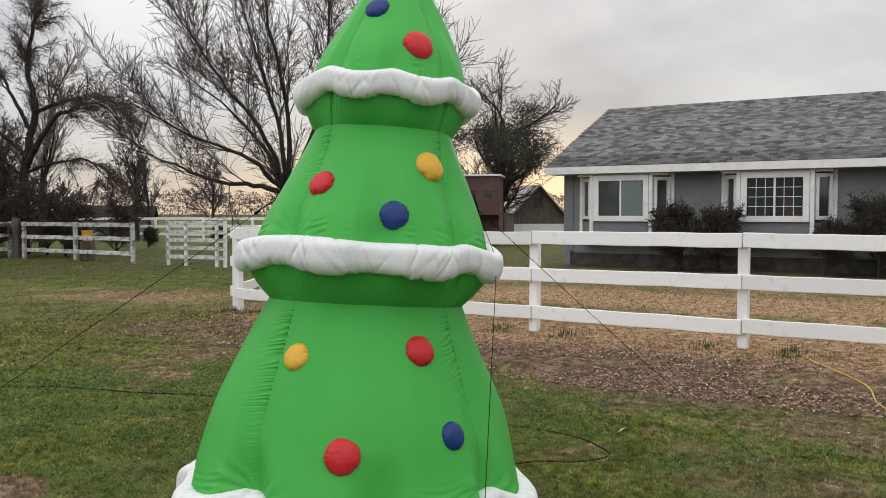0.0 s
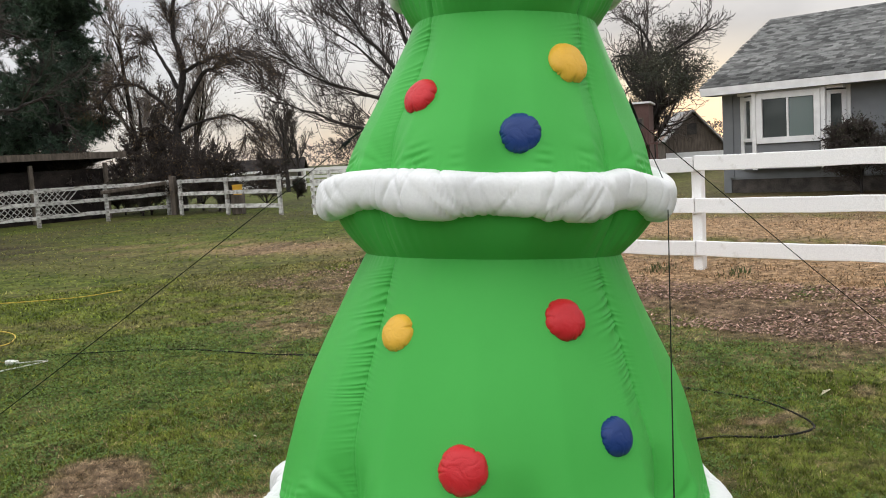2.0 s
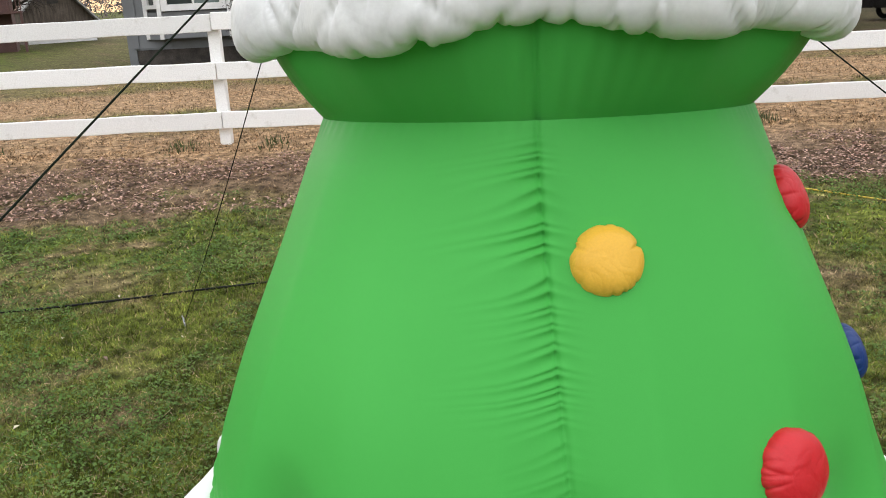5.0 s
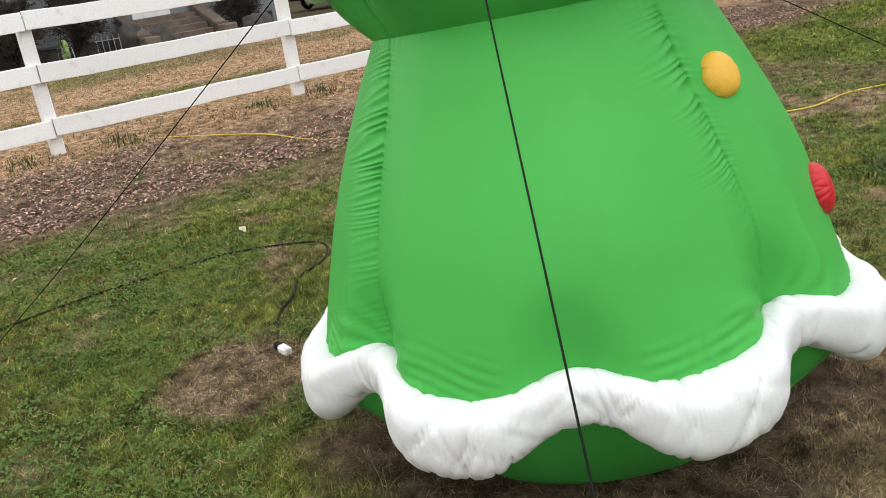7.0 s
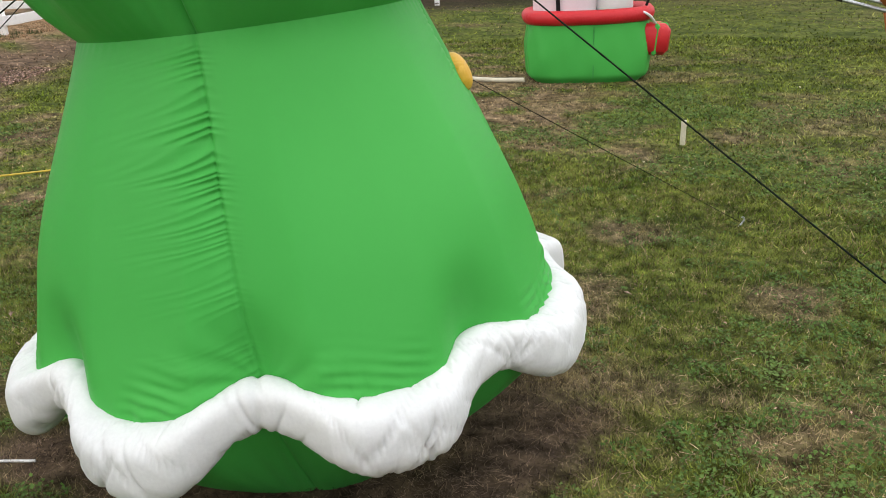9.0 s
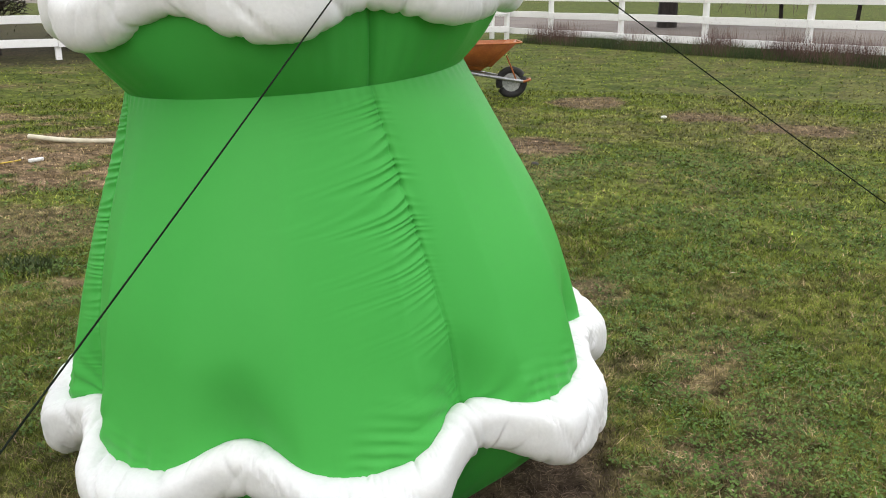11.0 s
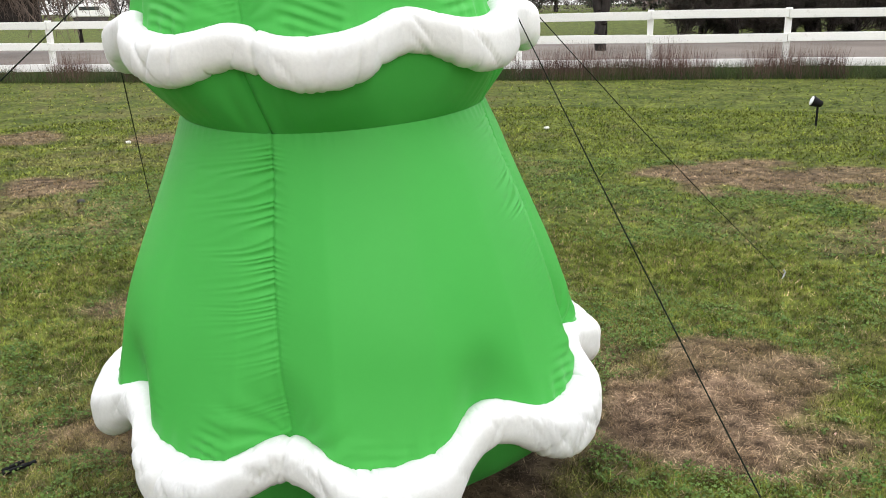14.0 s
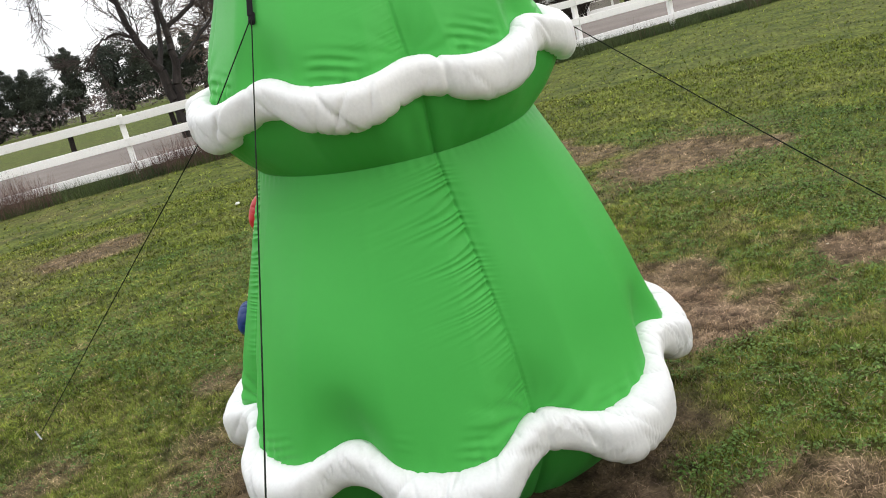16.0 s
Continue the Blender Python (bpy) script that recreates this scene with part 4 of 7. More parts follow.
def rim_tube(name, rim, rad_peak, rad_dip, parent, seed, label, drop=0.75, out=0.35, sink=0.0, lump=1.0, slim=0.0):
    """A stuffed white roll along the wavy edge, gathered by stitches."""
    rows, n = 36, 2400
    th = np.linspace(0, 2 * np.pi, n, endpoint=False)
    rim_z, rim_r = tier_rim(*rim, TH=th)
    w = wave(th, rim[0])
    rad = (rad_dip + (rad_peak - rad_dip) * ease(w, -1, 1)) * (1 - slim * ease(np.cos(th - radians(55)), -0.1, 0.7))
    rs = np.random.RandomState(seed)
    verts = np.zeros((rows, n, 3))
    # thin sharp creases that run slanting across the roll, short nicks in its lower and upper edges, and a few soft swells
    size = rim[4] / 0.66
    creases = [(rs.rand() * 6.283, rs.uniform(0.006, 0.011) / size, rs.uniform(-0.016, -0.005), rs.uniform(-1.0, 1.0), rs.uniform(0.6, 1.5), rs.choice([-1, 1]) * rs.uniform(0.02, 0.13)) for _ in range(int(130 * size))]
    for _ in range(int(150 * size)):
        creases.append((rs.rand() * 6.283, rs.uniform(0.006, 0.014) / size, rs.uniform(-0.024, -0.008), 4.75 + rs.uniform(-0.25, 0.3), rs.uniform(0.25, 0.6), rs.uniform(-0.06, 0.06)))
    for _ in range(int(70 * size)):
        creases.append((rs.rand() * 6.283, rs.uniform(0.005, 0.010) / size, rs.uniform(-0.013, -0.005), 1.3 + rs.uniform(-0.3, 0.3), rs.uniform(0.25, 0.6), rs.uniform(-0.1, 0.1)))
    swells = [(rs.rand() * 6.283, rs.uniform(0.03, 0.07) / size, lump * rs.uniform(-0.006, 0.008), rs.rand() * 6.283, rs.uniform(0.8, 1.8), 0.0) for _ in range(50)]
    soft = {w_[2] for w_ in swells}
    for j in range(rows):
        p = 2 * np.pi * j / rows
        fold = np.zeros(n)
        for c, wd, am, pc, pw, skew in creases + swells:
            dp = (p - pc + np.pi) % (2 * np.pi) - np.pi
            dt = (th - c - skew * dp + np.pi) % (2 * np.pi) - np.pi
            fold += am * (np.exp(-(dt / wd) ** 2) if am in soft else np.exp(-np.sqrt((dt / wd) ** 2 + 0.02) * 1.3)) * math.exp(-(dp / pw) ** 2)
        sp = 0.004 * lump * (fbm(th * 7 + 3 * seed, np.full(n, 1.5 * np.cos(p) + seed), 0.8, 3) - 0.5)
        gather = ease(fbm(th * 5, np.full(n, 9.0 + seed), 0.6, 3), 0.3, 0.7)
        edge = 0.0010 * (0.4 * math.exp(-((p - 1.75) / 0.55) ** 2) + 0.9 * math.exp(-((p - 4.5) / 0.6) ** 2)) * gather * np.sin(th * rim_r.mean() * 235 + 6 * np.sin(th * 9 + 0.7 * p) + 4 * np.sin(th * 23) + seed)
        edge = edge + 0.008 * math.exp(-((p - 4.5) / 0.5) ** 2) * (fbm(th * 9, np.full(n, 3.0 * seed), 0.5, 2) - 0.5)
        # the roll sags: full above, its outer face flat, a sharper hem below
        rp = rad * (1 + 0.03 * np.cos(p) - 0.06 * math.cos(4 * p) * max(math.cos(p), 0.0) + 0.10 * math.exp(-((p - 5.1) / 0.4) ** 2)) + (fold + sp + edge) * np.minimum(1, (rad / 0.078) ** 1.4)
        rp = rp - 0.007 * np.exp(-(np.abs(seam_gap(th, 0.4, 0.6)) / 0.010) ** 2)
        r = rim_r + (out - sink * ease(w, -0.6, 1.0)) * rad - 0.02 + rp * np.cos(p)
        zz = rim_z - drop * rad + rp * 1.12 * np.sin(p)
        verts[j, :, 0], verts[j, :, 1], verts[j, :, 2] = r * np.cos(th) + bent(zz), r * np.sin(th), zz
    i = np.arange(n)
    k = (i + 1) % n
    f = np.concatenate([np.stack([j * n + i, j * n + k, (j + 1) % rows * n + k, (j + 1) % rows * n + i], 1) for j in range(rows)])
    return part(name, np_mesh(name, verts.reshape(-1, 3), f, M_white, True), None, parent, label)


def underside(name, rim_z, rim_r, z_in, r_corner, r_mid, parent, bulge=0.03, rows=14):
    verts = np.zeros((rows, NT, 3))
    rin = r_mid + (r_corner - r_mid) * corner_of(TH, float(np.mean(z_in))) ** 1.5
    for j, s in enumerate(np.linspace(0, 1, rows)):
        r = rim_r + (rin - rim_r) * s + bulge * np.sin(np.pi * s) * (1 - 0.5 * corner_of(TH, float(np.mean(z_in))))
        z = rim_z + (z_in - rim_z) * s - bulge * 0.6 * np.sin(np.pi * s)
        d = np.abs(seam_gap(TH, float(np.mean(z)), r))
        r = r - 0.005 * np.exp(-(d / 0.014) ** 2) - 0.007 * np.exp(-(d / 0.005) ** 2) + 0.003 * np.sin(TH * 70 + 6 * np.sin(TH * 3)) * np.exp(-d / 0.12) * np.sin(np.pi * s)
        verts[j, :, 0], verts[j, :, 1], verts[j, :, 2] = r * np.cos(TH) + bent(z), r * np.sin(TH), z
    i = np.arange(NT)
    k = (i + 1) % NT
    f = (np.arange(rows - 1)[:, None, None] * NT + np.stack([i, i + NT, k + NT, k], 1)[None]).reshape(-1, 4)
    return part(name, np_mesh(name, verts.reshape(-1, 3), f, M_green, True), None, parent, "darker shaded green nylon underside")


xmas = thing("inflatable_christmas_tree", "large green nylon inflatable Christmas tree with white wavy rims and balls", "inflatable decoration", TREE_M)
RIM_A, RIM_B, RIM_C = (0.375, 0.037, 0.634, 0.648, 0.670, 0.30), (1.315, 0.018, 0.456, 0.458, 0.482, 0.92), (1.975, 0.016, 0.313, 0.318, 0.332, 0.2)
(rim_a_z, rim_a_r), (rim_b_z, rim_b_r), (rim_c_z, rim_c_r) = tier_rim(*RIM_A), tier_rim(*RIM_B), tier_rim(*RIM_C)
SKIN = {}
_, SKIN["low"] = tier_skin("lower_tier", 1.090, 0.407, 0.398, rim_a_z - 0.028, rim_a_r, [(0, 0), (0.2, 0.235), (0.45, 0.525), (0.7, 0.775), (0.88, 0.925), (1, 1)], 320, xmas, 0.0105, 1.0, 0.0024, 0.016)
_, SKIN["mid"] = tier_skin("middle_tier", 1.782, 0.302, 0.284, rim_b_z, rim_b_r, [(0, 0), (0.2, 0.16), (0.5, 0.47), (0.8, 0.83), (1, 1)], 220, xmas, 0.0060, 0.3, 0.0032)
cone_top = 2.51
_, SKIN["top"] = tier_skin("top_tier", cone_top, 0.03, 0.03, rim_c_z, rim_c_r, [(0, 0), (0.15, 0.2), (0.5, 0.56), (0.8, 0.86), (1, 1)], 130, xmas, 0.003, 0.2, 0.0022)
tip = bmesh.new()
bmesh.ops.create_uvsphere(tip, u_segments=24, v_segments=12, radius=0.036)
part("tip", tip, M_green, xmas, m=pose(float(bent(cone_top)), 0, cone_top - 0.005), smooth=True)
rim_tube("lower_rim", RIM_A, 0.051, 0.072, xmas, 3, "puffy white nylon rim with gathered creases", 0.82, 0.50, 0.45, 0.55)
rim_tube("middle_rim", RIM_B, 0.050, 0.059, xmas, 7, "puffy white nylon rim with gathered creases", 0.80, 0.80, 0.0, 0.25, 0.13)
rim_tube("upper_rim", RIM_C, 0.045, 0.049, xmas, 9, "puffy white nylon rim with gathered creases", 0.80, 0.75, 0.0, 0.25)
underside("lower_underside", rim_a_z - 0.092 + 0.014 * wave(TH), rim_a_r - 0.008, np.full(NT, -0.02), 0.37, 0.35, xmas, 0.012)
underside("middle_underside", rim_b_z - 0.078, rim_b_r + 0.026, np.full(NT, 1.088), 0.405, 0.396, xmas, 0.008)
underside("upper_underside", rim_c_z - 0.082, rim_c_r + 0.01, np.full(NT, 1.780), 0.300, 0.282, xmas, 0.008)


def skin_at(tier, az, z):
    """A place on the skin and the way it faces, from the side's angle and the height."""
    grid = SKIN[tier]
    i = int(np.argmin(np.abs((TH - radians(az) + np.pi) % (2 * np.pi) - np.pi)))
    col = grid[:, i]
    j = int(np.argmin(np.abs(col[:, 2] - z)))
    p = Vector(col[j])
    up = Vector(col[max(j - 6, 0)]) - Vector(col[min(j + 6, len(col) - 1)])
    side = Vector(grid[j, (i + 6) % NT]) - Vector(grid[j, (i - 6) % NT])
    return p, side.cross(up).normalized()


def puff_ball(radius, seed, material):
    """A stuffed half-round ball, creased and gathered towards its sewn edge."""
    rows, n = 26, 160
    th = np.linspace(0, 2 * np.pi, n, endpoint=False)
    rs = np.random.RandomState(seed)
    v = []
    ph = rs.rand(3) * 6
    pleats = [(rs.rand() * 6.283, rs.uniform(0.03, 0.08), rs.uniform(0.03, 0.08), rs.uniform(0.15, 0.6), rs.uniform(-0.5, 0.5)) for _ in range(26)]
    for j in range(rows):
        t = j / (rows - 1)
        a = t * (np.pi / 2 + 0.55)
        k = 1 + 0.012 * np.sin(th * 5 + ph[1] + 2 * t) * t + 0.008 * np.sin(th * 3 + ph[2] - 2 * t)
        for c, wide, deep, start, skew in pleats:
            d = (th - c - skew * (1 - t) + np.pi) % (2 * np.pi) - np.pi
            k = k - deep * ease(np.full(n, t), start, start + 0.35) * np.exp(-np.abs(d) / wide)
        r = radius * 1.06 * np.sin(a) ** 0.85 * k
        z = radius * 0.60 * np.cos(a) * (1 + 0.8 * (k - 1))
        v.append(np.stack([r * np.cos(th), r * np.sin(th), z], 1))
    v = np.array(v)
    i = np.arange(n)
    k = (i + 1) % n
    f = (np.arange(rows - 1)[:, None, None] * n + np.stack([i, i + n, k + n, k], 1)[None]).reshape(-1, 4)
    return np_mesh("ornament_ball", v.reshape(-1, 3), f, material, True)


TREE_INV = TREE_M.inverted()
for n, (tier, az, z, rad, material, word) in enumerate((
        ("low", -114.2, 0.891, 0.051, M_yellow, "yellow"), ("low", -57.8, 0.931, 0.057, M_red, "red"),
        ("low", -89.4, 0.574, 0.061, M_red, "red"), ("low", -48.8, 0.632, 0.051, M_blue, "blue"),
        ("mid", -118.0, 1.540, 0.053, M_red, "red"), ("mid", -76.0, 1.428, 0.053, M_blue, "blue"), ("mid", -52.0, 1.629, 0.059, M_yellow, "yellow"),
        ("top", -109.0, 2.270, 0.049, M_blue, "blue"), ("top", -63.0, 2.112, 0.060, M_red, "red"))):
    p, nrm = skin_at(tier, az, z)
    q = nrm.to_track_quat("Z", "Y").to_matrix().to_4x4()
    part("ornament_ball", puff_ball(rad, n + 20, material), None, xmas, "stuffed " + word + " nylon ball sewn on", Matrix.Translation(p - nrm * 0.004) @ q)

# black tie tabs on two sides of the middle tier
TIE_E, TIE_W, TIE_N = Vector((0.968, 3.563, 1.474)), Vector((0.060, 3.489, 1.460)), Vector((0.129, 3.653, 1.460))
for tie in (TIE_E, TIE_W, TIE_N):
    loc = TREE_INV @ tie
    az = math.degrees(math.atan2(loc.y, loc.x))
    p, nrm = skin_at("mid", az, loc.z + 0.048)
    bm = bmesh.new()
    top, way = p + nrm * 0.010, loc - p - nrm * 0.006
    turn = way.to_track_quat("Z", "Y").to_matrix().to_4x4()
    box_into(bm, (0.017, 0.004, way.length), Matrix.Translation(top + way / 2) @ turn, 0.002)
    box_into(bm, (0.019, 0.009, 0.022), Matrix.Translation(loc) @ turn, 0.004)
    box_into(bm, (0.014, 0.006, 0.012), Matrix.Translation(top) @ turn, 0.003)
    bmesh.ops.create_icosphere(bm, subdivisions=2, radius=0.009, matrix=Matrix.Translation(loc + way.normalized() * 0.012))
    part("tie_tab", bm, M_black, xmas, "black webbing tie tab")

# guy ropes and their pegs
for tie, over, end in ((TIE_E, None, (2.653, 4.96)), (TIE_E, Vector((1.045, 3.398, 1.262)), (0.875, 1.21)), (TIE_W, None, (-1.93, 2.625)), (TIE_N, None, (0.273, 5.70))):
    gz = float(ground_z(*end))
    foot = Vector((end[0], end[1], gz + 0.02))
    line = [tie.lerp(foot, t) + Vector((0, 0, -0.02 * math.sin(math.pi * t))) for t in np.linspace(0, 1, 9)]
    if over:
        # this one bends over the middle rim
        line = [tie.lerp(over, t) for t in (0.0, 0.5, 0.97)] + [over.lerp(foot, t) for t in (0.02, 0.25, 0.5, 0.75, 1.0)]
    thing("guy_rope", "thin dark green guy rope from the inflatable tree to the lawn", "rope", data=path_tube("guy_rope", line, 0.0015, M_rope, 6, 2), group="guy ropes of the tree")
    peg = thing("ground_peg", "thin grey steel peg pushed into the lawn", "peg", Matrix.Translation((end[0], end[1], gz)) @ look((0, 0, 0), (tie - foot) * Vector((1, 1, 0)) + Vector((0, 0, -2.0))), group="guy rope pegs")
    part("shaft", box((0.006, 0.006, 0.14), pose(0, 0, -0.03)), M_steel, peg)
    part("hook", path_tube("hook", [(0, 0, 0.038), (0.004, 0.012, 0.044), (0.004, 0.02, 0.034)], 0.003, M_steel, 6, 4), None, peg)


def on_ground(pts, lift=0.008):
    return [(x, y, float(ground_z(x, y)) + lift) for x, y in pts]


thing("extension_cord", "thin black power cord looping over the grass", "cord", data=path_tube("extension_cord",
      on_ground([(0.70, 4.62), (0.97, 4.78), (1.16, 4.83), (1.36, 4.92), (1.60, 4.92), (1.80, 5.05), (1.78, 5.25), (1.63, 5.52), (1.32, 5.75), (0.96, 5.97), (0.55, 6.10), (-0.2, 6.35), (-1.05, 6.73), (-1.66, 6.80), (-2.56, 7.03), (-3.6, 6.9)]), 0.0055, M_black))
thing("extension_cord", "yellow-orange power cord lying across the lawn", "cord", data=path_tube("extension_cord",
      on_ground([(4.2, 8.0), (4.24, 7.0), (4.06, 6.3), (4.25, 5.5), (4.36, 4.6), (4.1, 3.5), (4.25, 2.9), (4.68, 2.55), (5.0, 1.8), (5.06, 1.2), (4.98, 0.62)]), 0.006, M_yellowcord))
thing("extension_cord", "yellow power cord ending beside the standing inflatable figure", "cord", data=path_tube("extension_cord",
      on_ground([(-5.0, 10.4), (-5.4, 9.95), (-6.6, 9.4), (-6.3, 8.4), (-5.71, 8.15), (-4.72, 7.92), (-4.3, 7.4), (-4.40, 6.95), (-3.73, 6.65)]), 0.005, M_yellowcord))
thing("extension_cord", "thin white power cord by the figure's foot", "cord", data=path_tube("extension_cord", on_ground([(-3.71, 6.63), (-3.45, 6.72), (-3.72, 6.28), (-3.85, 5.98)]), 0.005, M_plastic))
thing("extension_cord", "thin white cord under the edge of the inflatable tree", "cord", data=path_tube("extension_cord", on_ground([(0.62, 4.16), (0.70, 4.28), (0.66, 4.40), (0.70, 4.50)]), 0.004, M_plastic))
plug = thing("power_plug", "white plastic plug adapter joining two cords", "plug", Matrix.Translation((0.66, 4.56, float(ground_z(0.66, 4.56)) + 0.018)) @ pose(0, 0, 0, 0, 0, 60))
part("body", box((0.055, 0.032, 0.03), None, 0.006), M_plastic, plug)
part("socket_end", box((0.035, 0.028, 0.026), pose(0.043, 0, 0), 0.005), M_black, plug)
plug2 = thing("cord_connector", "white cord connector lying on the grass", "plug", Matrix.Translation((4.85, 0.59, float(ground_z(4.85, 0.59)) + 0.014)) @ pose(0, 0, 0, 0, 0, 80))
part("body", box((0.12, 0.03, 0.028), None, 0.006), M_plastic, plug2)
plug3 = thing("three_way_connector", "small white three-way connector on the lawn", "plug", Matrix.Translation((-3.71, 6.63, float(ground_z(-3.71, 6.63)) + 0.02)))
part("body", box((0.06, 0.05, 0.035), None, 0.006), M_plastic, plug3)
for y in (-0.016, 0.016):
    part("outlet", box((0.03, 0.022, 0.024), pose(0.045, y, 0), 0.004), M_plastic, plug3)
clip = thing("ground_clip", "small black plastic clip lying on the lawn", "clip", Matrix.Translation((1.452, 3.163, float(ground_z(1.452, 3.163)) + 0.012)) @ pose(0, 0, 0, 0, 0, 25))
part("arm", box((0.10, 0.012, 0.012), pose(0, 0.012, 0), 0.003), M_black, clip)
part("jaw", box((0.07, 0.012, 0.012), pose(0.01, -0.012, 0, 0, 0, 10), 0.003), M_black, clip)
stake_bm = bmesh.new()
box_into(stake_bm, (0.03, 0.02, 0.20), pose(0, 0, 0.055), 0.003)
thing("wooden_stake", "short pale wooden stake standing crooked in the lawn", "stake", Matrix.Translation((2.124, 0.26, 0)) @ pose(0, 0, 0, 1, -1, 30), data=to_mesh("wooden_stake", stake_bm, M_cream))
thing("plastic_pipe", "bent off-white plastic pipe lying on the grass", "pipe", data=path_tube("plastic_pipe", [(x, y, z) for (x, y), z in zip(((4.72, -0.47), (5.0, -0.29), (5.32, -0.16), (5.64, -0.04)), (0.035, 0.025, 0.03, 0.06))], 0.022, M_cream, 8, 5))
for x, y in ((1.313, -0.88),):
    bm = bmesh.new()
    bmesh.ops.create_icosphere(bm, subdivisions=2, radius=0.03)
    for v in bm.verts:
        v.co *= 1 + 0.25 * noise.noise(v.co * 60)
        v.co.z *= 0.7
    thing("dirt_clod", "small dark clod of earth on the lawn", "clod", Matrix.Translation((x, y, float(ground_z(x, y)) + 0.012)), data=to_mesh("dirt_clod", bm, M_dark_and_shade, True))
for x, y in ((0.88, -3.82), (-3.5, -2.77)):
    bm = box((0.06, 0.04, 0.03), pose(0, 0, 0.012, 5, 3, 0), 0.01)
    thing("paper_scrap", "small white scrap of paper on the grass", "litter", Matrix.Translation((x, y, float(ground_z(x, y)))), data=to_mesh("paper_scrap", bm, M_plastic))


# ---- other inflatables ----
def lathe(name, knots, materials, n=48, lumps=0.0, seed=0):
    """One turned, slightly lumpy body; knots are radius, height and material."""
    v, f, mi = [], [], []
    th = np.linspace(0, 2 * np.pi, n, endpoint=False)
    for r, z, k in knots:
        rr = r * (1 + lumps * np.sin(5 * th + z * 9 + seed) + lumps * 0.6 * np.sin(11 * th - z * 14))
        v.append(np.stack([rr * np.cos(th), rr * np.sin(th), np.full(n, z)], 1))
    i = np.arange(n)
    k2 = (i + 1) % n
    for j in range(len(knots) - 1):
        f.append(np.stack([j * n + i, j * n + k2, (j + 1) * n + k2, (j + 1) * n + i], 1))
        mi += [knots[j][2]] * n
    return np.concatenate(v), np.concatenate(f), mi


def join_meshes(name, pieces, materials):
    vs, fs, ms, off = [], [], [], 0
    for v, f, m in pieces:
        vs.append(v)
        fs.append(f + off)
        ms += list(m)
        off += len(v)
    me = np_mesh(name, np.concatenate(vs), np.concatenate(fs), materials, True)
    me.polygons.foreach_set("material_index", np.array(ms, np.int32))
    return me


def moved(piece, m):
    v, f, mi = piece
    r = np.array(m.to_3x3())
    return v @ r.T + np.array(m.translation), f, mi


def roll(r, tube, z, mi):
    return [(r + tube * math.cos(a), z + tube * math.sin(a), mi) for a in np.linspace(-1.75, 1.75, 9)]


fig = lathe("f", [(0.01, 0.0, 2), (0.34, 0.02, 2), (0.385, 0.12, 2), (0.395, 0.25, 2), (0.37, 0.38, 2), (0.34, 0.45, 1)] + roll(0.33, 0.045, 0.50, 1) + [(0.325, 0.545, 0), (0.35, 0.62, 0), (0.345, 0.74, 0), (0.325, 0.82, 1)]
            + roll(0.325, 0.05, 0.88, 1) + [(0.33, 0.935, 0), (0.315, 1.0, 2), (0.312, 1.12, 2), (0.308, 1.125, 0), (0.30, 1.3, 0), (0.27, 1.5, 0), (0.22, 1.66, 1), (0.2, 1.75, 1), (0.19, 1.85, 0), (0.14, 2.0, 0), (0.05, 2.18, 0), (0.01, 2.2, 0)], None, 48, 0.012)
arm = lathe("a", [(0.01, 0, 0), (0.09, 0.03, 0), (0.1, 0.2, 0), (0.085, 0.38, 1), (0.095, 0.42, 1), (0.09, 0.46, 2), (0.07, 0.55, 2), (0.01, 0.58, 2)], None, 24, 0.02)
fig_me = join_meshes("inflatable_figure", [fig, moved(arm, pose(0.25, -0.05, 1.52, 0, 158, 0)), moved(arm, pose(-0.25, -0.05, 1.52, 0, -158, 0))], [M_red, M_white, M_black])
thing("inflatable_figure", "inflatable winter figure in red with white trim, black belt and boots", "inflatable decoration", Matrix.Translation((-3.98, 5.66, 0)) @ Matrix.Scale(1.05, 4), data=fig_me)

SL = Matrix.Translation((4.62, -1.10, 0)) @ pose(0, 0, 0, 0, 0, 236)
sleigh = thing("inflatable_sleigh", "green inflatable box with red rolled rim on the lawn", "inflatable decoration", SL)


def puffy_box(lx, ly, h, name, material, rnd=4.0, bulge=0.05, top_in=0.0):
    n, rows = 96, 22
    th = np.linspace(0, 2 * np.pi, n, endpoint=False)
    c, s = np.cos(th), np.sin(th)
    sup = (np.abs(c) ** rnd + np.abs(s) ** rnd) ** (-1 / rnd)
    v = []
    for t in np.linspace(0, 1, rows):
        k = 1 + bulge * np.sin(np.pi * t) - 0.12 * (1 - ease(t, 0, 0.12)) + 0.0 * t
        wr = 1 + 0.008 * np.sin(17 * th + 5 * t) + 0.006 * np.sin(9 * th - 8 * t)
        v.append(np.stack([c * sup * lx / 2 * k * wr, s * sup * ly / 2 * k * wr, np.full(n, t * h)], 1))
    v.append(np.stack([c * sup * lx * 0.05, s * sup * ly * 0.05, np.full(n, h * 1.0 - 0.01)], 1))
    i = np.arange(n)
    k2 = (i + 1) % n
    f = np.concatenate([np.stack([j * n + i, j * n + k2, (j + 1) * n + k2, (j + 1) * n + i], 1) for j in range(rows)])
    return np_mesh(name, np.concatenate(v), f, material, True)


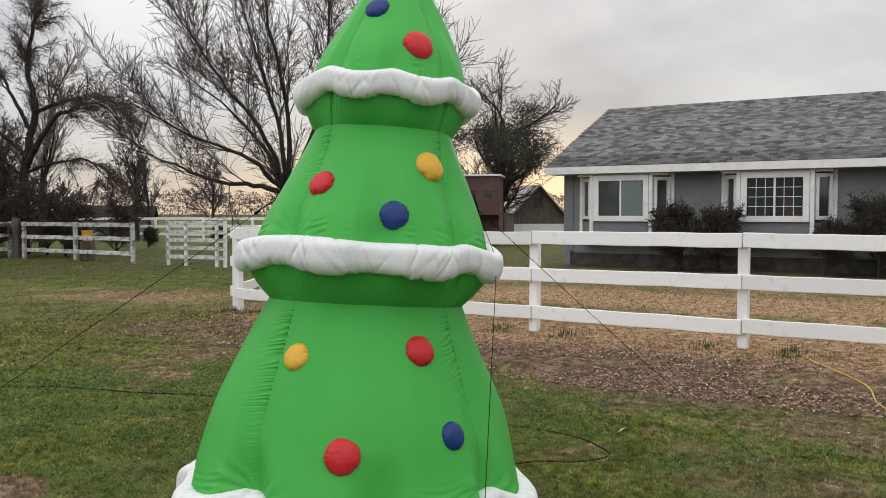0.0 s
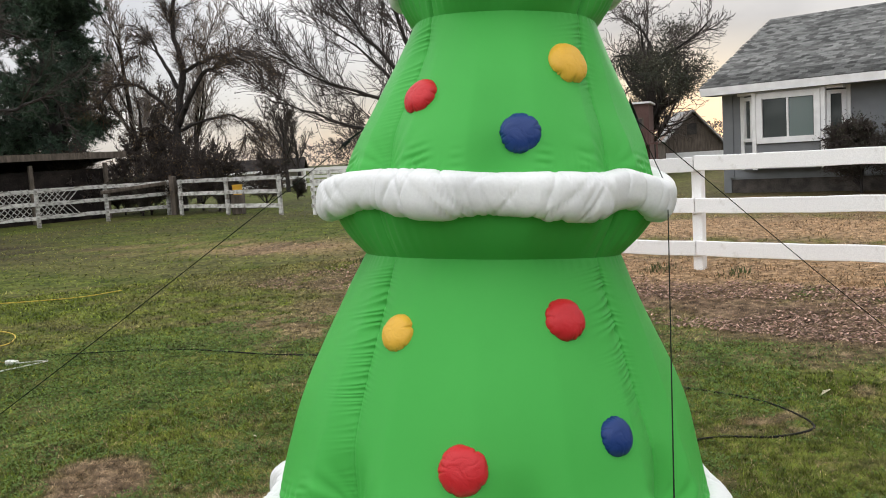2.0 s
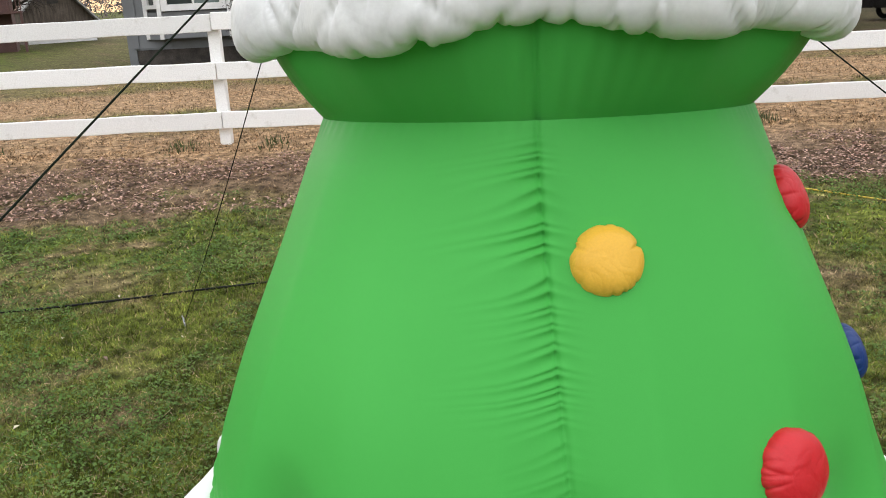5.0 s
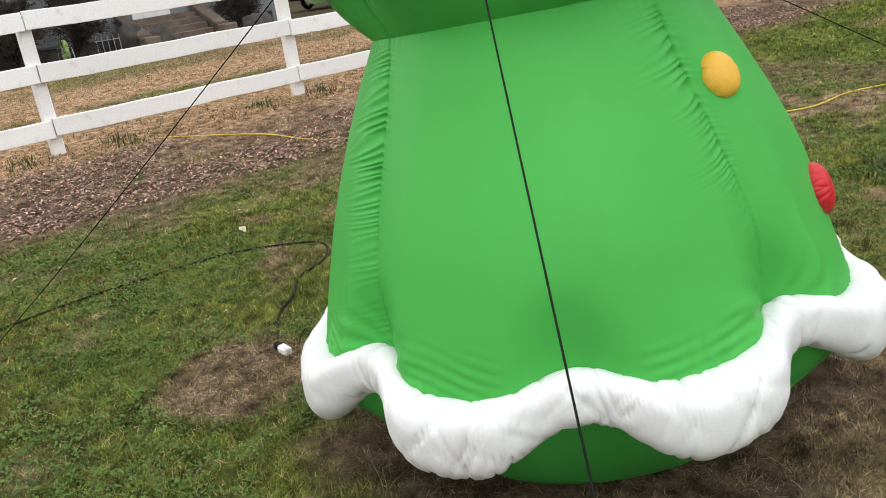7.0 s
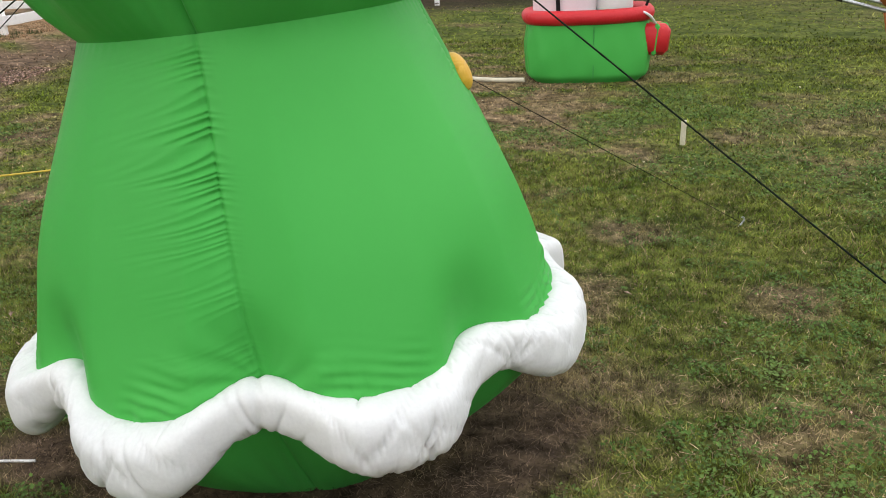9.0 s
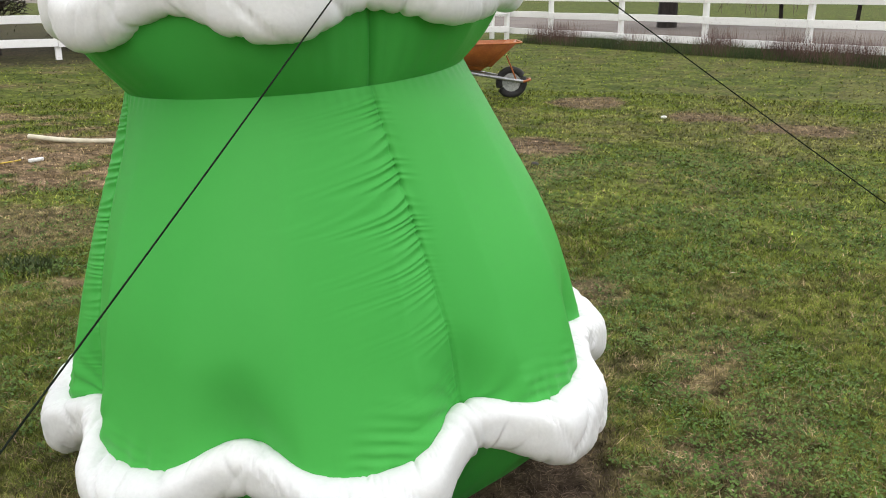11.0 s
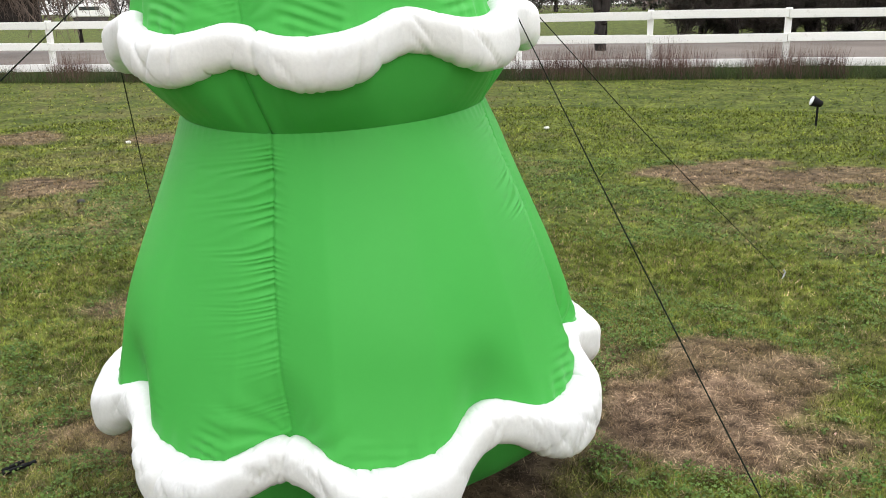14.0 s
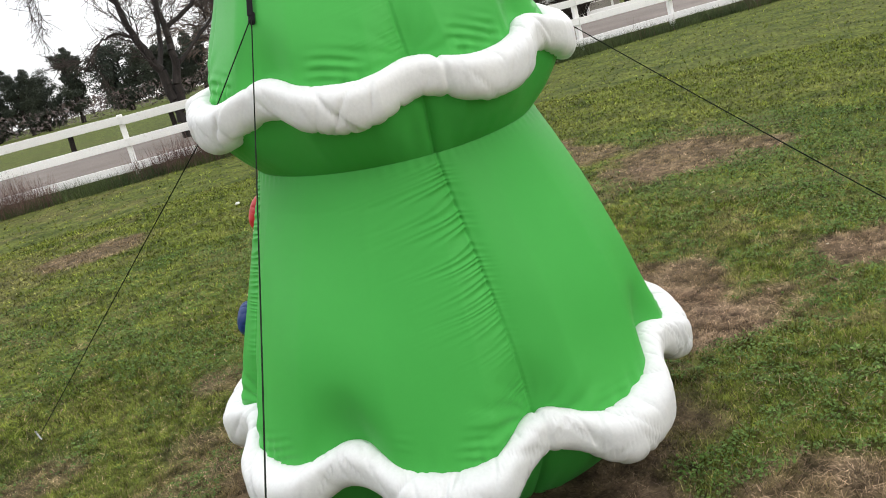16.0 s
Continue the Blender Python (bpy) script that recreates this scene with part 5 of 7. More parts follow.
part("body", puffy_box(1.06, 0.74, 0.52, "body", M_green), None, sleigh, "green nylon body with a middle seam")
ring_pts = []
for t in np.linspace(0, 2 * np.pi, 41):
    c, s = math.cos(t), math.sin(t)
    k = (abs(c) ** 4 + abs(s) ** 4) ** -0.25
    ring_pts.append((c * k * 0.52, s * k * 0.35, 0.565 + 0.03 * c * c * (1 if c > 0 else 0.2)))
part("rim", path_tube("rim", ring_pts, 0.065, M_red, 12, 2), None, sleigh, "red nylon roll round the top")
part("seam", box((0.006, 0.006, 0.44), pose(0.02, -0.385, 0.27)), M_seam, sleigh)
col_v, col_f, col_m = lathe("c", [(0.285, 0.40, 0), (0.285, 0.7, 0), (0.28, 1.0, 0), (0.275, 1.3, 0), (0.27, 1.55, 1), (0.31, 1.6, 1), (0.31, 1.72, 1), (0.25, 1.78, 1), (0.01, 1.8, 1)], None, 48, 0.006)
part("column", join_meshes("column", [(col_v, col_f, col_m)], [M_pink, M_red]), None, sleigh, "tall pale pink-white nylon column", pose(-0.20, 0.0, 0.09))
part("stripe", box((0.035, 0.012, 1.15), pose(-0.30, -0.285, 0.98, -2, -3, 0), 0.003), M_black, sleigh, "black ribbon down the column")
pole_me = path_tube("hook_pole", [(0.45, -0.25, 0.55), (0.53, -0.26, 0.8), (0.55, -0.27, 1.1), (0.52, -0.30, 1.25), (0.46, -0.32, 1.22)], 0.012, M_black, 8, 5)
part("hook_pole", pole_me, None, sleigh, "thin black hook")
snow_v = lathe("s", [(0.01, 0.42, 0), (0.15, 0.44, 0), (0.175, 0.55, 0), (0.165, 0.66, 0), (0.14, 0.735, 1), (0.14, 0.76, 1), (0.15, 0.78, 0), (0.16, 0.86, 0), (0.13, 0.95, 0), (0.2, 0.955, 2), (0.205, 0.985, 2), (0.15, 1.0, 2), (0.145, 1.0, 1), (0.147, 1.06, 1), (0.147, 1.06, 2), (0.16, 1.2, 2), (0.15, 1.22, 2), (0.01, 1.225, 2)], None, 40, 0.01)
snow_arm = lathe("m", [(0.005, 0, 3), (0.05, 0.02, 3), (0.06, 0.1, 3), (0.045, 0.17, 3), (0.005, 0.19, 3)], None, 20, 0.03)
snow_me = join_meshes("snow_figure", [snow_v, moved(snow_arm, pose(0.17, -0.10, 0.72, 18, 12, 0)), moved(snow_arm, pose(-0.17, -0.08, 0.72, 15, -12, 0)), moved(snow_arm, pose(-0.15, -0.10, 0.46, -90, 0, 0))], [M_white, M_teal, M_black, M_red])
part("snow_figure", snow_me, None, sleigh, "white snow figure with black hat and teal scarf", pose(0.24, 0.0, 0.09))
gift = part("gift_box", to_mesh("gift_box", box((0.27, 0.27, 0.27), None, 0.045), M_red, True), None, sleigh, "red gift box with green ribbon", pose(0.56, -0.16, 0.36, 4, 5, 8))
part("ribbon", box((0.045, 0.278, 0.278), None, 0.02), M_green, gift, "green ribbon", pose(0, 0, 0))
part("cross_ribbon", box((0.278, 0.045, 0.278), None, 0.02), M_green, gift, "green ribbon", pose(0, 0, 0))
part("strap", path_tube("strap", [(0.40, -0.34, 0.62), (0.50, -0.34, 0.57), (0.59, -0.22, 0.47)], 0.012, M_white, 6, 4), None, sleigh, "white strap")

# ---- wheelbarrow ----
barrow = thing("wheelbarrow", "orange wheelbarrow with black tyre standing on the lawn", "wheelbarrow", Matrix.Translation((2.93, -4.86, 0)) @ pose(0, 0, 0, 0, 0, 22))
tray = bmesh.new()
low = [tray.verts.new(c) for c in ((0.30, -0.19, 0.34), (0.92, -0.22, 0.36), (0.92, 0.22, 0.36), (0.30, 0.19, 0.34))]
top = [tray.verts.new(c) for c in ((-0.05, -0.30, 0.68), (1.15, -0.33, 0.63), (1.15, 0.33, 0.63), (-0.05, 0.30, 0.68))]
tray.faces.new(low[::-1])
for i in range(4):
    tray.faces.new([low[i], low[(i + 1) % 4], top[(i + 1) % 4], top[i]])
bmesh.ops.bevel(tray, geom=[e for e in tray.edges if not e.is_boundary], offset=0.07, segments=3, affect="EDGES")
bmesh.ops.solidify(tray, geom=tray.faces[:], thickness=0.008)
part("tray", tray, M_orange, barrow, "scuffed orange steel tray", smooth=True)
part("tray_rim", path_tube("tray_rim", [(-0.05, -0.30, 0.68), (0.55, -0.325, 0.66), (1.15, -0.33, 0.63), (1.17, 0, 0.635), (1.15, 0.33, 0.63), (0.55, 0.325, 0.66), (-0.05, 0.30, 0.68), (-0.075, 0, 0.685), (-0.05, -0.30, 0.68)], 0.012, M_orange, 6, 3), None, barrow, "rolled orange rim")
for y in (-1, 1):
    part("handle", path_tube("handle", [(-0.14, y * 0.08, 0.21), (0.4, y * 0.19, 0.30), (0.9, y * 0.26, 0.40), (1.45, y * 0.30, 0.54)], 0.02, M_steel, 8, 3), None, barrow, "grey handle bar")
    part("grip", path_tube("grip", [(1.38, y * 0.297, 0.522), (1.5, y * 0.302, 0.555)], 0.025, M_tyre, 8, 1), None, barrow, "black rubber grip")
    part("leg", path_tube("leg", [(0.68, y * 0.235, 0.35), (0.78, y * 0.25, 0.03), (0.88, y * 0.25, 0.02), (0.98, y * 0.27, 0.40)], 0.014, M_orange, 6, 3), None, barrow, "orange leg")
    part("brace", path_tube("brace", [(-0.06, y * 0.10, 0.22), (0.06, y * 0.16, 0.50)], 0.010, M_orange, 6, 1), None, barrow, "orange tray brace")
part("nose_guard", path_tube("nose_guard", [(-0.14, 0.10, 0.21), (-0.22, 0.07, 0.23), (-0.22, -0.07, 0.23), (-0.14, -0.10, 0.21)], 0.016, M_orange, 6, 3), None, barrow, "orange nose bar")
part("shelf", box((0.26, 0.44, 0.02), pose(0.80, 0, 0.20), 0.004), M_orange, barrow, "orange cross plate")
wheel = part("wheel", path_tube("wheel", [(0.05 * math.cos(t), 0, 0.05 * math.sin(t)) for t in np.linspace(0, 2 * np.pi, 17)], 0.02, M_steel, 8, 1), None, barrow, "wheel hub", pose(0.0, 0, 0.195))
part("tyre", path_tube("tyre", [(0.148 * math.cos(t), 0, 0.148 * math.sin(t)) for t in np.linspace(0, 2 * np.pi, 33)], 0.047, M_tyre, 10, 1), None, wheel, "black rubber tyre")
rimb = bmesh.new()
bmesh.ops.create_cone(rimb, cap_ends=True, segments=28, radius1=0.112, radius2=0.112, depth=0.05, matrix=pose(0, 0, 0, 90, 0, 0))
part("rim", rimb, M_steel, wheel, "pale steel rim", smooth=False)

# ---- garden spot lamp ----
spot = thing("garden_spotlight", "small black garden spotlight on a spike in the lawn", "spotlight", Matrix.Translation((-6.05, -1.42, 0)) @ pose(0, 0, 0, 0, 0, 60))
part("spike", box((0.022, 0.022, 0.24), pose(0, 0, 0.10), 0.004), M_black, spot)
hd = bmesh.new()
bmesh.ops.create_cone(hd, cap_ends=True, segments=20, radius1=0.032, radius2=0.06, depth=0.11, matrix=pose(0.0, -0.01, 0.26, 70, 0, 0))
part("head", hd, M_black, spot)
ln = bmesh.new()
bmesh.ops.create_cone(ln, cap_ends=True, segments=20, radius1=0.048, radius2=0.048, depth=0.008, matrix=pose(0.0, -0.066, 0.282, 70, 0, 0))
part("lens", ln, M_lens, spot, "clear round lens")


# ---- buildings ----
def yard_thing(name, label, category, a, b, turn=0.0, **kw):
    """A thing whose x runs along the house fence and y away from the road."""
    return thing(name, label, category, Matrix.Translation(ab(a, b)) @ pose(0, 0, 0, 0, 0, math.degrees(math.atan2(UY, UX)) + turn), **kw)


def framed_window(parent, m, w, h, pane_material, mullions=1, grid=False, fr=0.09):
    """A window with a thick white frame, sashes and panes; x across, z up, faces -y."""
    bm = bmesh.new()
    for sx in (-1, 1):
        box_into(bm, (fr, 0.07, h + 2 * fr), pose(sx * (w / 2 + fr / 2), 0, h / 2), 0.004)
    box_into(bm, (w, 0.07, fr), pose(0, 0, -fr / 2), 0.004)
    box_into(bm, (w, 0.07, fr), pose(0, 0, h + fr / 2), 0.004)
    win = part("window", bm, M_trim, parent, "white framed window", m)
    step = w / (mullions + 1)
    for i in range(mullions):
        part("mullion", box((0.045, 0.05, h - 0.004), pose(-w / 2 + step * (i + 1), 0, h / 2)), M_trim, win)
    for i in range(mullions + 1):
        pm = pane_material[i % len(pane_material)] if isinstance(pane_material, list) else pane_material
        part("pane", box((step - 0.05, 0.01, h - 0.01), pose(-w / 2 + step * (i + 0.5), 0.015, h / 2)), pm, win, "dark reflecting pane")
        if grid:
            bars = bmesh.new()
            for k in range(1, 3):
                box_into(bars, (0.014, 0.014, h - 0.02), pose(-w / 2 + step * i + step * k / 3, 0.003, h / 2))
            for k in range(1, 4):
                box_into(bars, (step - 0.06, 0.013, 0.014), pose(-w / 2 + step * (i + 0.5), 0.002, h * k / 4))
            part("glazing_bars", bars, M_trim, win)
    return win


def lap_siding(parent, x0, x1, z0, z1, y, step=0.15, m=None):
    bm = bmesh.new()
    z = z0
    while z < z1 - 0.01:
        h = min(step, z1 - z)
        vs = [bm.verts.new(c) for c in ((x0, y - 0.018, z), (x1, y - 0.018, z), (x1, y - 0.004, z + h), (x0, y - 0.004, z + h), (x0, y, z), (x1, y, z))]
        bm.faces.new(vs[:4])
        bm.faces.new([vs[4], vs[5], vs[1], vs[0]])
        z += step
    return part("siding", bm, M_siding, parent, "grey lapped siding boards", m)


HA, HB = -8.9, 23.4
house = yard_thing("house", "single-storey grey ranch house with white bay windows and shingle roof", "house", HA, HB)
LEN, DEEP, WALL = 17.0, 9.0, 2.72
part("wall", box((LEN, 0.2, WALL - 0.35), pose(LEN / 2, 0.105, 0.35 + (WALL - 0.35) / 2)), M_siding, house, "grey front wall")
part("wall", box((0.2, DEEP, WALL), pose(-0.105, DEEP / 2, WALL / 2)), M_siding, house, "grey end wall")
part("wall", box((0.2, DEEP, WALL), pose(LEN + 0.105, DEEP / 2, WALL / 2)), M_siding, house, "grey end wall")
part("wall", box((LEN, 0.2, WALL), pose(LEN / 2, DEEP + 0.0, WALL / 2)), M_siding, house, "grey back wall")
part("foundation", box((LEN, 0.16, 0.40), pose(LEN / 2, 0.11, 0.16)), M_rock, house, "dark foundation")
lap_siding(house, 0.0, LEN, 0.4, WALL - 0.05, 0.0)
# gable roof
EAVE_Z, RIDGE_Z, OV = 2.66, 4.82, 0.62
RIDGE_Y = DEEP / 2
slope = math.atan2(RIDGE_Z - EAVE_Z, RIDGE_Y + OV)
run = math.hypot(RIDGE_Z - EAVE_Z, RIDGE_Y + OV)
roof = bmesh.new()
for sgn in (1, -1):
    y0 = -OV if sgn > 0 else DEEP + OV
    m = Matrix.Translation((LEN / 2, y0, EAVE_Z)) @ pose(0, 0, 0, 0, 0, 0 if sgn > 0 else 180) @ pose(0, 0, 0, math.degrees(slope), 0, 0)
    box_into(roof, (LEN + 1.0, run, 0.10), m @ pose(0, run / 2, 0.05))
part("roof_deck", roof, M_dark_and_shade, house, "dark roof deck")
part("fascia", box((LEN + 1.0, 0.04, 0.20), pose(LEN / 2, -OV - 0.025, EAVE_Z - 0.01), 0.005), M_trim, house, "white eave fascia")
part("soffit", box((LEN + 0.9, OV, 0.03), pose(LEN / 2, -OV / 2 - 0.01, EAVE_Z - 0.10)), M_siding, house, "grey soffit")
gab = bmesh.new()
tri3 = [gab.verts.new(c) for c in ((-0.01, 0, WALL), (-0.01, DEEP, WALL), (-0.01, RIDGE_Y, RIDGE_Z - 0.05))]
gab.faces.new(tri3)
g2 = [gab.verts.new((v.co.x - 0.15, v.co.y, v.co.z)) for v in tri3]
gab.faces.new(g2[::-1])
for i in range(3):
    gab.faces.new([tri3[i], tri3[(i + 1) % 3], g2[(i + 1) % 3], g2[i]])
part("gable", gab, M_siding, house, "grey gable wall")
part("rake_board", box((0.04, run, 0.2), Matrix.Translation((-0.52, -OV, EAVE_Z)) @ pose(0, 0, 0, math.degrees(slope), 0, 0) @ pose(0, run / 2, -0.02)), M_trim, house, "white rake board")
# bays: three-sided projections with a window each side
for x0, w_mid, panes, grid in ((0.42, 1.55, [M_pane, M_paneblind], False), (4.35, 1.62, M_pane, True)):
    bay = part("bay", box((w_mid + 0.16, 0.42, 0.62), pose(0, -0.21, 0.92), 0.005), M_siding, house, "grey bay panel under the window", pose(x0 + 0.45 + w_mid / 2, 0, 0))
    framed_window(bay, pose(0, -0.46, 1.40), w_mid - 0.30, 0.95, panes, 1, grid, 0.15)
    for sgn in (-1, 1):
        framed_window(bay, pose(sgn * (w_mid / 2 + 0.29), -0.24, 1.40, 0, 0, sgn * 40), 0.28, 0.95, M_pane, 0, False, 0.09)
        part("side_panel", box((0.55, 0.05, 0.64), pose(sgn * (w_mid / 2 + 0.26), -0.22, 0.91, 0, 0, sgn * 40)), M_siding, bay, "grey angled panel")
        part("corner_trim", box((0.10, 0.10, 1.95), pose(sgn * (w_mid / 2 + 0.06), -0.44, 1.575), 0.006), M_trim, bay, "white corner trim")
        part("corner_trim", box((0.10, 0.06, 1.95), pose(sgn * (w_mid / 2 + 0.52), -0.04, 1.575), 0.006), M_trim, bay, "white corner trim")
    part("bay_head", box((w_mid + 1.0, 0.40, 0.10), pose(0, -0.22, 2.53)), M_trim, bay, "white head board")
part("corner_board", box((0.12, 0.05, WALL - 0.4), pose(0.03, -0.03, WALL / 2 + 0.2)), M_siding, house)
framed_window(house, pose(9.0, -0.03, 1.1), 1.5, 1.1, M_pane, 1, True, 0.11)
framed_window(house, pose(15.4, -0.03, 1.1), 1.5, 1.1, M_pane, 1, False, 0.11)
door_bm = box((0.95, 0.06, 2.05), pose(13.75, -0.03, 0.62 + 1.02), 0.01)
part("front_door", door_bm, M_trim, house, "pale front door")
# entry steps with stone cheeks
entry = yard_thing("entry_steps", "brown concrete entry steps with low side walls", "steps", HA + 13.9, HB - 0.02)
for k in range(5):
    part("step", box((1.55, 0.32, 0.14 * (5 - k) - 0.002), pose(0, -0.35 - 0.30 * k, 0.14 * (5 - k) / 2), 0.01), M_concrete, entry)
for sgn in (-1, 1):
    ck = bmesh.new()
    box_into(ck, (0.30, 1.9, 0.12), pose(sgn * 0.95, -0.95, 0.52, 20, 0, 0), 0.02)
    box_into(ck, (0.26, 1.6, 0.40), pose(sgn * 0.95, -0.85, 0.18))
    box_into(ck, (0.36, 0.34, 0.34), pose(sgn * 0.95, -1.85, 0.16), 0.03)
    part("side_wall", ck, M_concrete, entry, "grey brown side wall")
# hose reel, fork and boulders by the wall
reel = yard_thing("hose_reel", "pale green garden hose wound on a metal reel", "hose reel", 2.25, 21.8)
part("coil", path_tube("coil", [(0.02 * math.sin(t * 3.1), 0.20 * math.cos(t), 0.34 + 0.20 * math.sin(t)) for t in np.linspace(0, 30, 120)], 0.035, M_hose, 6, 1), None, reel, "pale green hose")
for y in (-0.18, 0.18):
    part("frame_leg", path_tube("frame_leg", [(-0.12, y * 1.3, 0.0), (-0.1, y, 0.4), (0.1, y, 0.4), (0.12, y * 1.3, 0.0)], 0.012, M_steel, 6, 1), None, reel)
rack = yard_thing("wire_rack", "small grey wire rack before the wall", "rack", 3.0, 22.0)
for k in range(5):
    part("bar", box((0.015, 0.015, 0.5), pose(k * 0.13, 0, 0.25)), M_steel, rack)
part("cross_bar", box((0.6, 0.016, 0.016), pose(0.26, 0, 0.4)), M_steel, rack)


def boulder(size, seed):
    bm = bmesh.new()
    bmesh.ops.create_icosphere(bm, subdivisions=3, radius=1.0)
    for v in bm.verts:
        d = 1 + 0.35 * noise.noise(v.co * 1.3 + Vector((seed, 0, 0))) + 0.1 * noise.noise(v.co * 4)
        v.co = Vector((v.co.x * size[0], v.co.y * size[1], v.co.z * size[2])) * d
    return to_mesh("boulder", bm, M_rock, True)


for k, (a, b, sz) in enumerate(((3.9, 22.3, (0.45, 0.35, 0.45)), (4.5, 22.0, (0.35, 0.3, 0.35)), (6.9, 21.9, (0.4, 0.35, 0.3)))):
    thing("boulder", "rounded grey brown rock in the bed by the house", "rock", Matrix.Translation(ab(a, b, sz[2] * 0.55)), group="rocks by the house", data=boulder(sz, k))

# shingles laid in courses; the first three hundred are loose pieces
SH_W, SH_E = 0.21, 0.135
sh_m = Matrix.Translation((LEN / 2, -OV, EAVE_Z)) @ pose(0, 0, 0, math.degrees(slope), 0, 0)
courses, cols = int(run / SH_E), int((LEN + 1.0) / SH_W)
shv, shf = [], []
tab_bm = bmesh.new()
tv = [tab_bm.verts.new(c) for c in ((-SH_W / 2 + 0.004, 0, 0), (SH_W / 2 - 0.004, 0, 0), (SH_W / 2 - 0.004, SH_E + 0.03, 0.004), (-SH_W / 2 + 0.004, SH_E + 0.03, 0.004),
                                    (-SH_W / 2 + 0.004, 0, 0.012), (SH_W / 2 - 0.004, 0, 0.012), (SH_W / 2 - 0.004, SH_E + 0.03, 0.010), (-SH_W / 2 + 0.004, SH_E + 0.03, 0.010))]
for q in ((4, 5, 6, 7), (0, 1, 5, 4), (1, 2, 6, 5), (3, 0, 4, 7)):
    tab_bm.faces.new([tv[i] for i in q])
tab_co = np.array([v.co[:] for v in tv])
tab_me = to_mesh("shingle", tab_bm, M_shingle)
loose = []
off = 0
rs = np.random.RandomState(3)
for r in range(courses):
    for c in range(cols):
        x = -(LEN + 1.0) / 2 + (c + 0.5 * (r % 2) + 0.25) * SH_W + 0.01 * rs.randn()
        if x > (LEN + 1.0) / 2 - 0.1:
            continue
        pos = (x, r * SH_E + 0.004 * rs.randn(), 0.104 + 0.004 * rs.rand())
        if r < 6 and c < 50:
            loose.append(pos)
        else:
            shv.append(tab_co + np.array(pos))
            shf.append(np.array([[4, 5, 6, 7], [0, 1, 5, 4], [1, 2, 6, 5], [3, 0, 4, 7]]) + off)
            off += 8
shingles = part("shingles", np_mesh("shingles", np.concatenate(shv), np.concatenate(shf), M_shingle), None, house, "grey asphalt shingles", sh_m)
shingles["kind"] = "stuff"
LOOSE_SHINGLES = loose

# garage and parked car past the house
garage = yard_thing("outbuilding", "pale outbuilding with grey roof beside the drive", "garage", 17.5, 25.5)
part("wall", box((7, 5, 2.5), pose(3.5, 2.5, 1.25)), M_trim, garage, "pale wall")
# no real opening: a dark panel on the wall paints its inner shade
part("door_shade_panel", box((2.2, 0.06, 1.9), pose(1.6, -0.02, 0.95)), M_dark_and_shade, garage, "dark panel painted as the shade inside an open door")
part("roof", box((8, 3.6, 0.12), pose(3.5, 1.0, 3.05, 24, 0, 0)), M_shingle, garage, "grey shingle roof")
part("roof", box((8, 3.6, 0.12), pose(3.5, 4.2, 3.05, -24, 0, 0)), M_shingle, garage, "grey shingle roof")


def car_body():
    prof = [(-2.2, 0.35), (-2.25, 0.75), (-1.9, 0.9), (-1.2, 0.98), (-0.6, 1.4), (0.7, 1.42), (1.5, 1.02), (2.1, 0.95), (2.2, 0.6), (2.15, 0.35)]
    bm = bmesh.new()
    rows = []
    for y, k in ((-0.85, 0.94), (-0.8, 1.0), (0.8, 1.0), (0.85, 0.94)):
        rows.append([bm.verts.new((x * (0.97 + 0.03 * k), y, 0.35 + (z - 0.35) * k)) for x, z in prof])
    for p, q in zip(rows, rows[1:]):
        for i in range(len(prof) - 1):
            bm.faces.new([p[i], p[i + 1], q[i + 1], q[i]])
    bm.faces.new(rows[0])
    bm.faces.new(rows[-1][::-1])
    return bm


car = yard_thing("car", "dark parked car with red tail lamps on the drive", "car", 13.2, 27.5, 20)
part("body", car_body(), M_car, car)
for x in (-1.35, 1.35):
    for y in (-0.8, 0.8):
        w = part("wheel", path_tube("wheel", [(0.26 * math.cos(t), 0, 0.26 * math.sin(t)) for t in np.linspace(0, 2 * np.pi, 21)], 0.075, M_tyre, 8, 1), None, car, "", pose(x, y, 0.335))
for y in (-0.6, 0.6):
    part("tail_lamp", box((0.04, 0.3, 0.14), pose(-2.25, y, 0.7)), M_redlens, car, "red tail lamp")
part("side_window", box((1.6, 1.72, 0.26), pose(0.05, 0, 1.18), 0.05), M_pane, car, "dark glass")

# two-storey play fort and the old gabled shed
fort = thing("play_fort", "maroon brown two-storey wooden play fort with balcony", "play fort", Matrix.Translation((1.5, 40.0, 0)) @ pose(0, 0, 0, 0, 0, -8))
part("tower_wall", box((1.75, 2.4, 3.3), pose(0.55, 1.2, 1.55), 0.01), M_fort, fort, "maroon brown board wall")
part("rear_wall", box((2.6, 2.2, 2.9), pose(-1.2, 1.6, 1.35), 0.01), M_fort, fort)
part("roof_cap", box((1.95, 2.6, 0.08), pose(0.55, 1.2, 3.24)), M_trim, fort, "pale roof edge")
# dark panels on solid walls paint the shade of the door and windows
part("doorway", box((0.42, 0.05, 0.95), pose(0.15, -0.01, 2.05)), M_dark_and_shade, fort, "dark panel painted as the shade inside a door")
part("window_shade_panel", box((0.36, 0.05, 0.36), pose(0.95, -0.01, 2.35)), M_dark_and_shade, fort, "dark panel painted as the shade inside a window hole")
part("window_trim", box((0.5, 0.03, 0.5), pose(0.95, 0.0, 2.35)), M_oldwood, fort)
part("window_shade_panel", box((0.3, 0.05, 0.3), pose(-1.6, 0.49, 2.0)), M_dark_and_shade, fort)
part("balcony_floor", box((2.0, 0.9, 0.08), pose(0.85, -0.45, 1.45)), M_fort, fort)
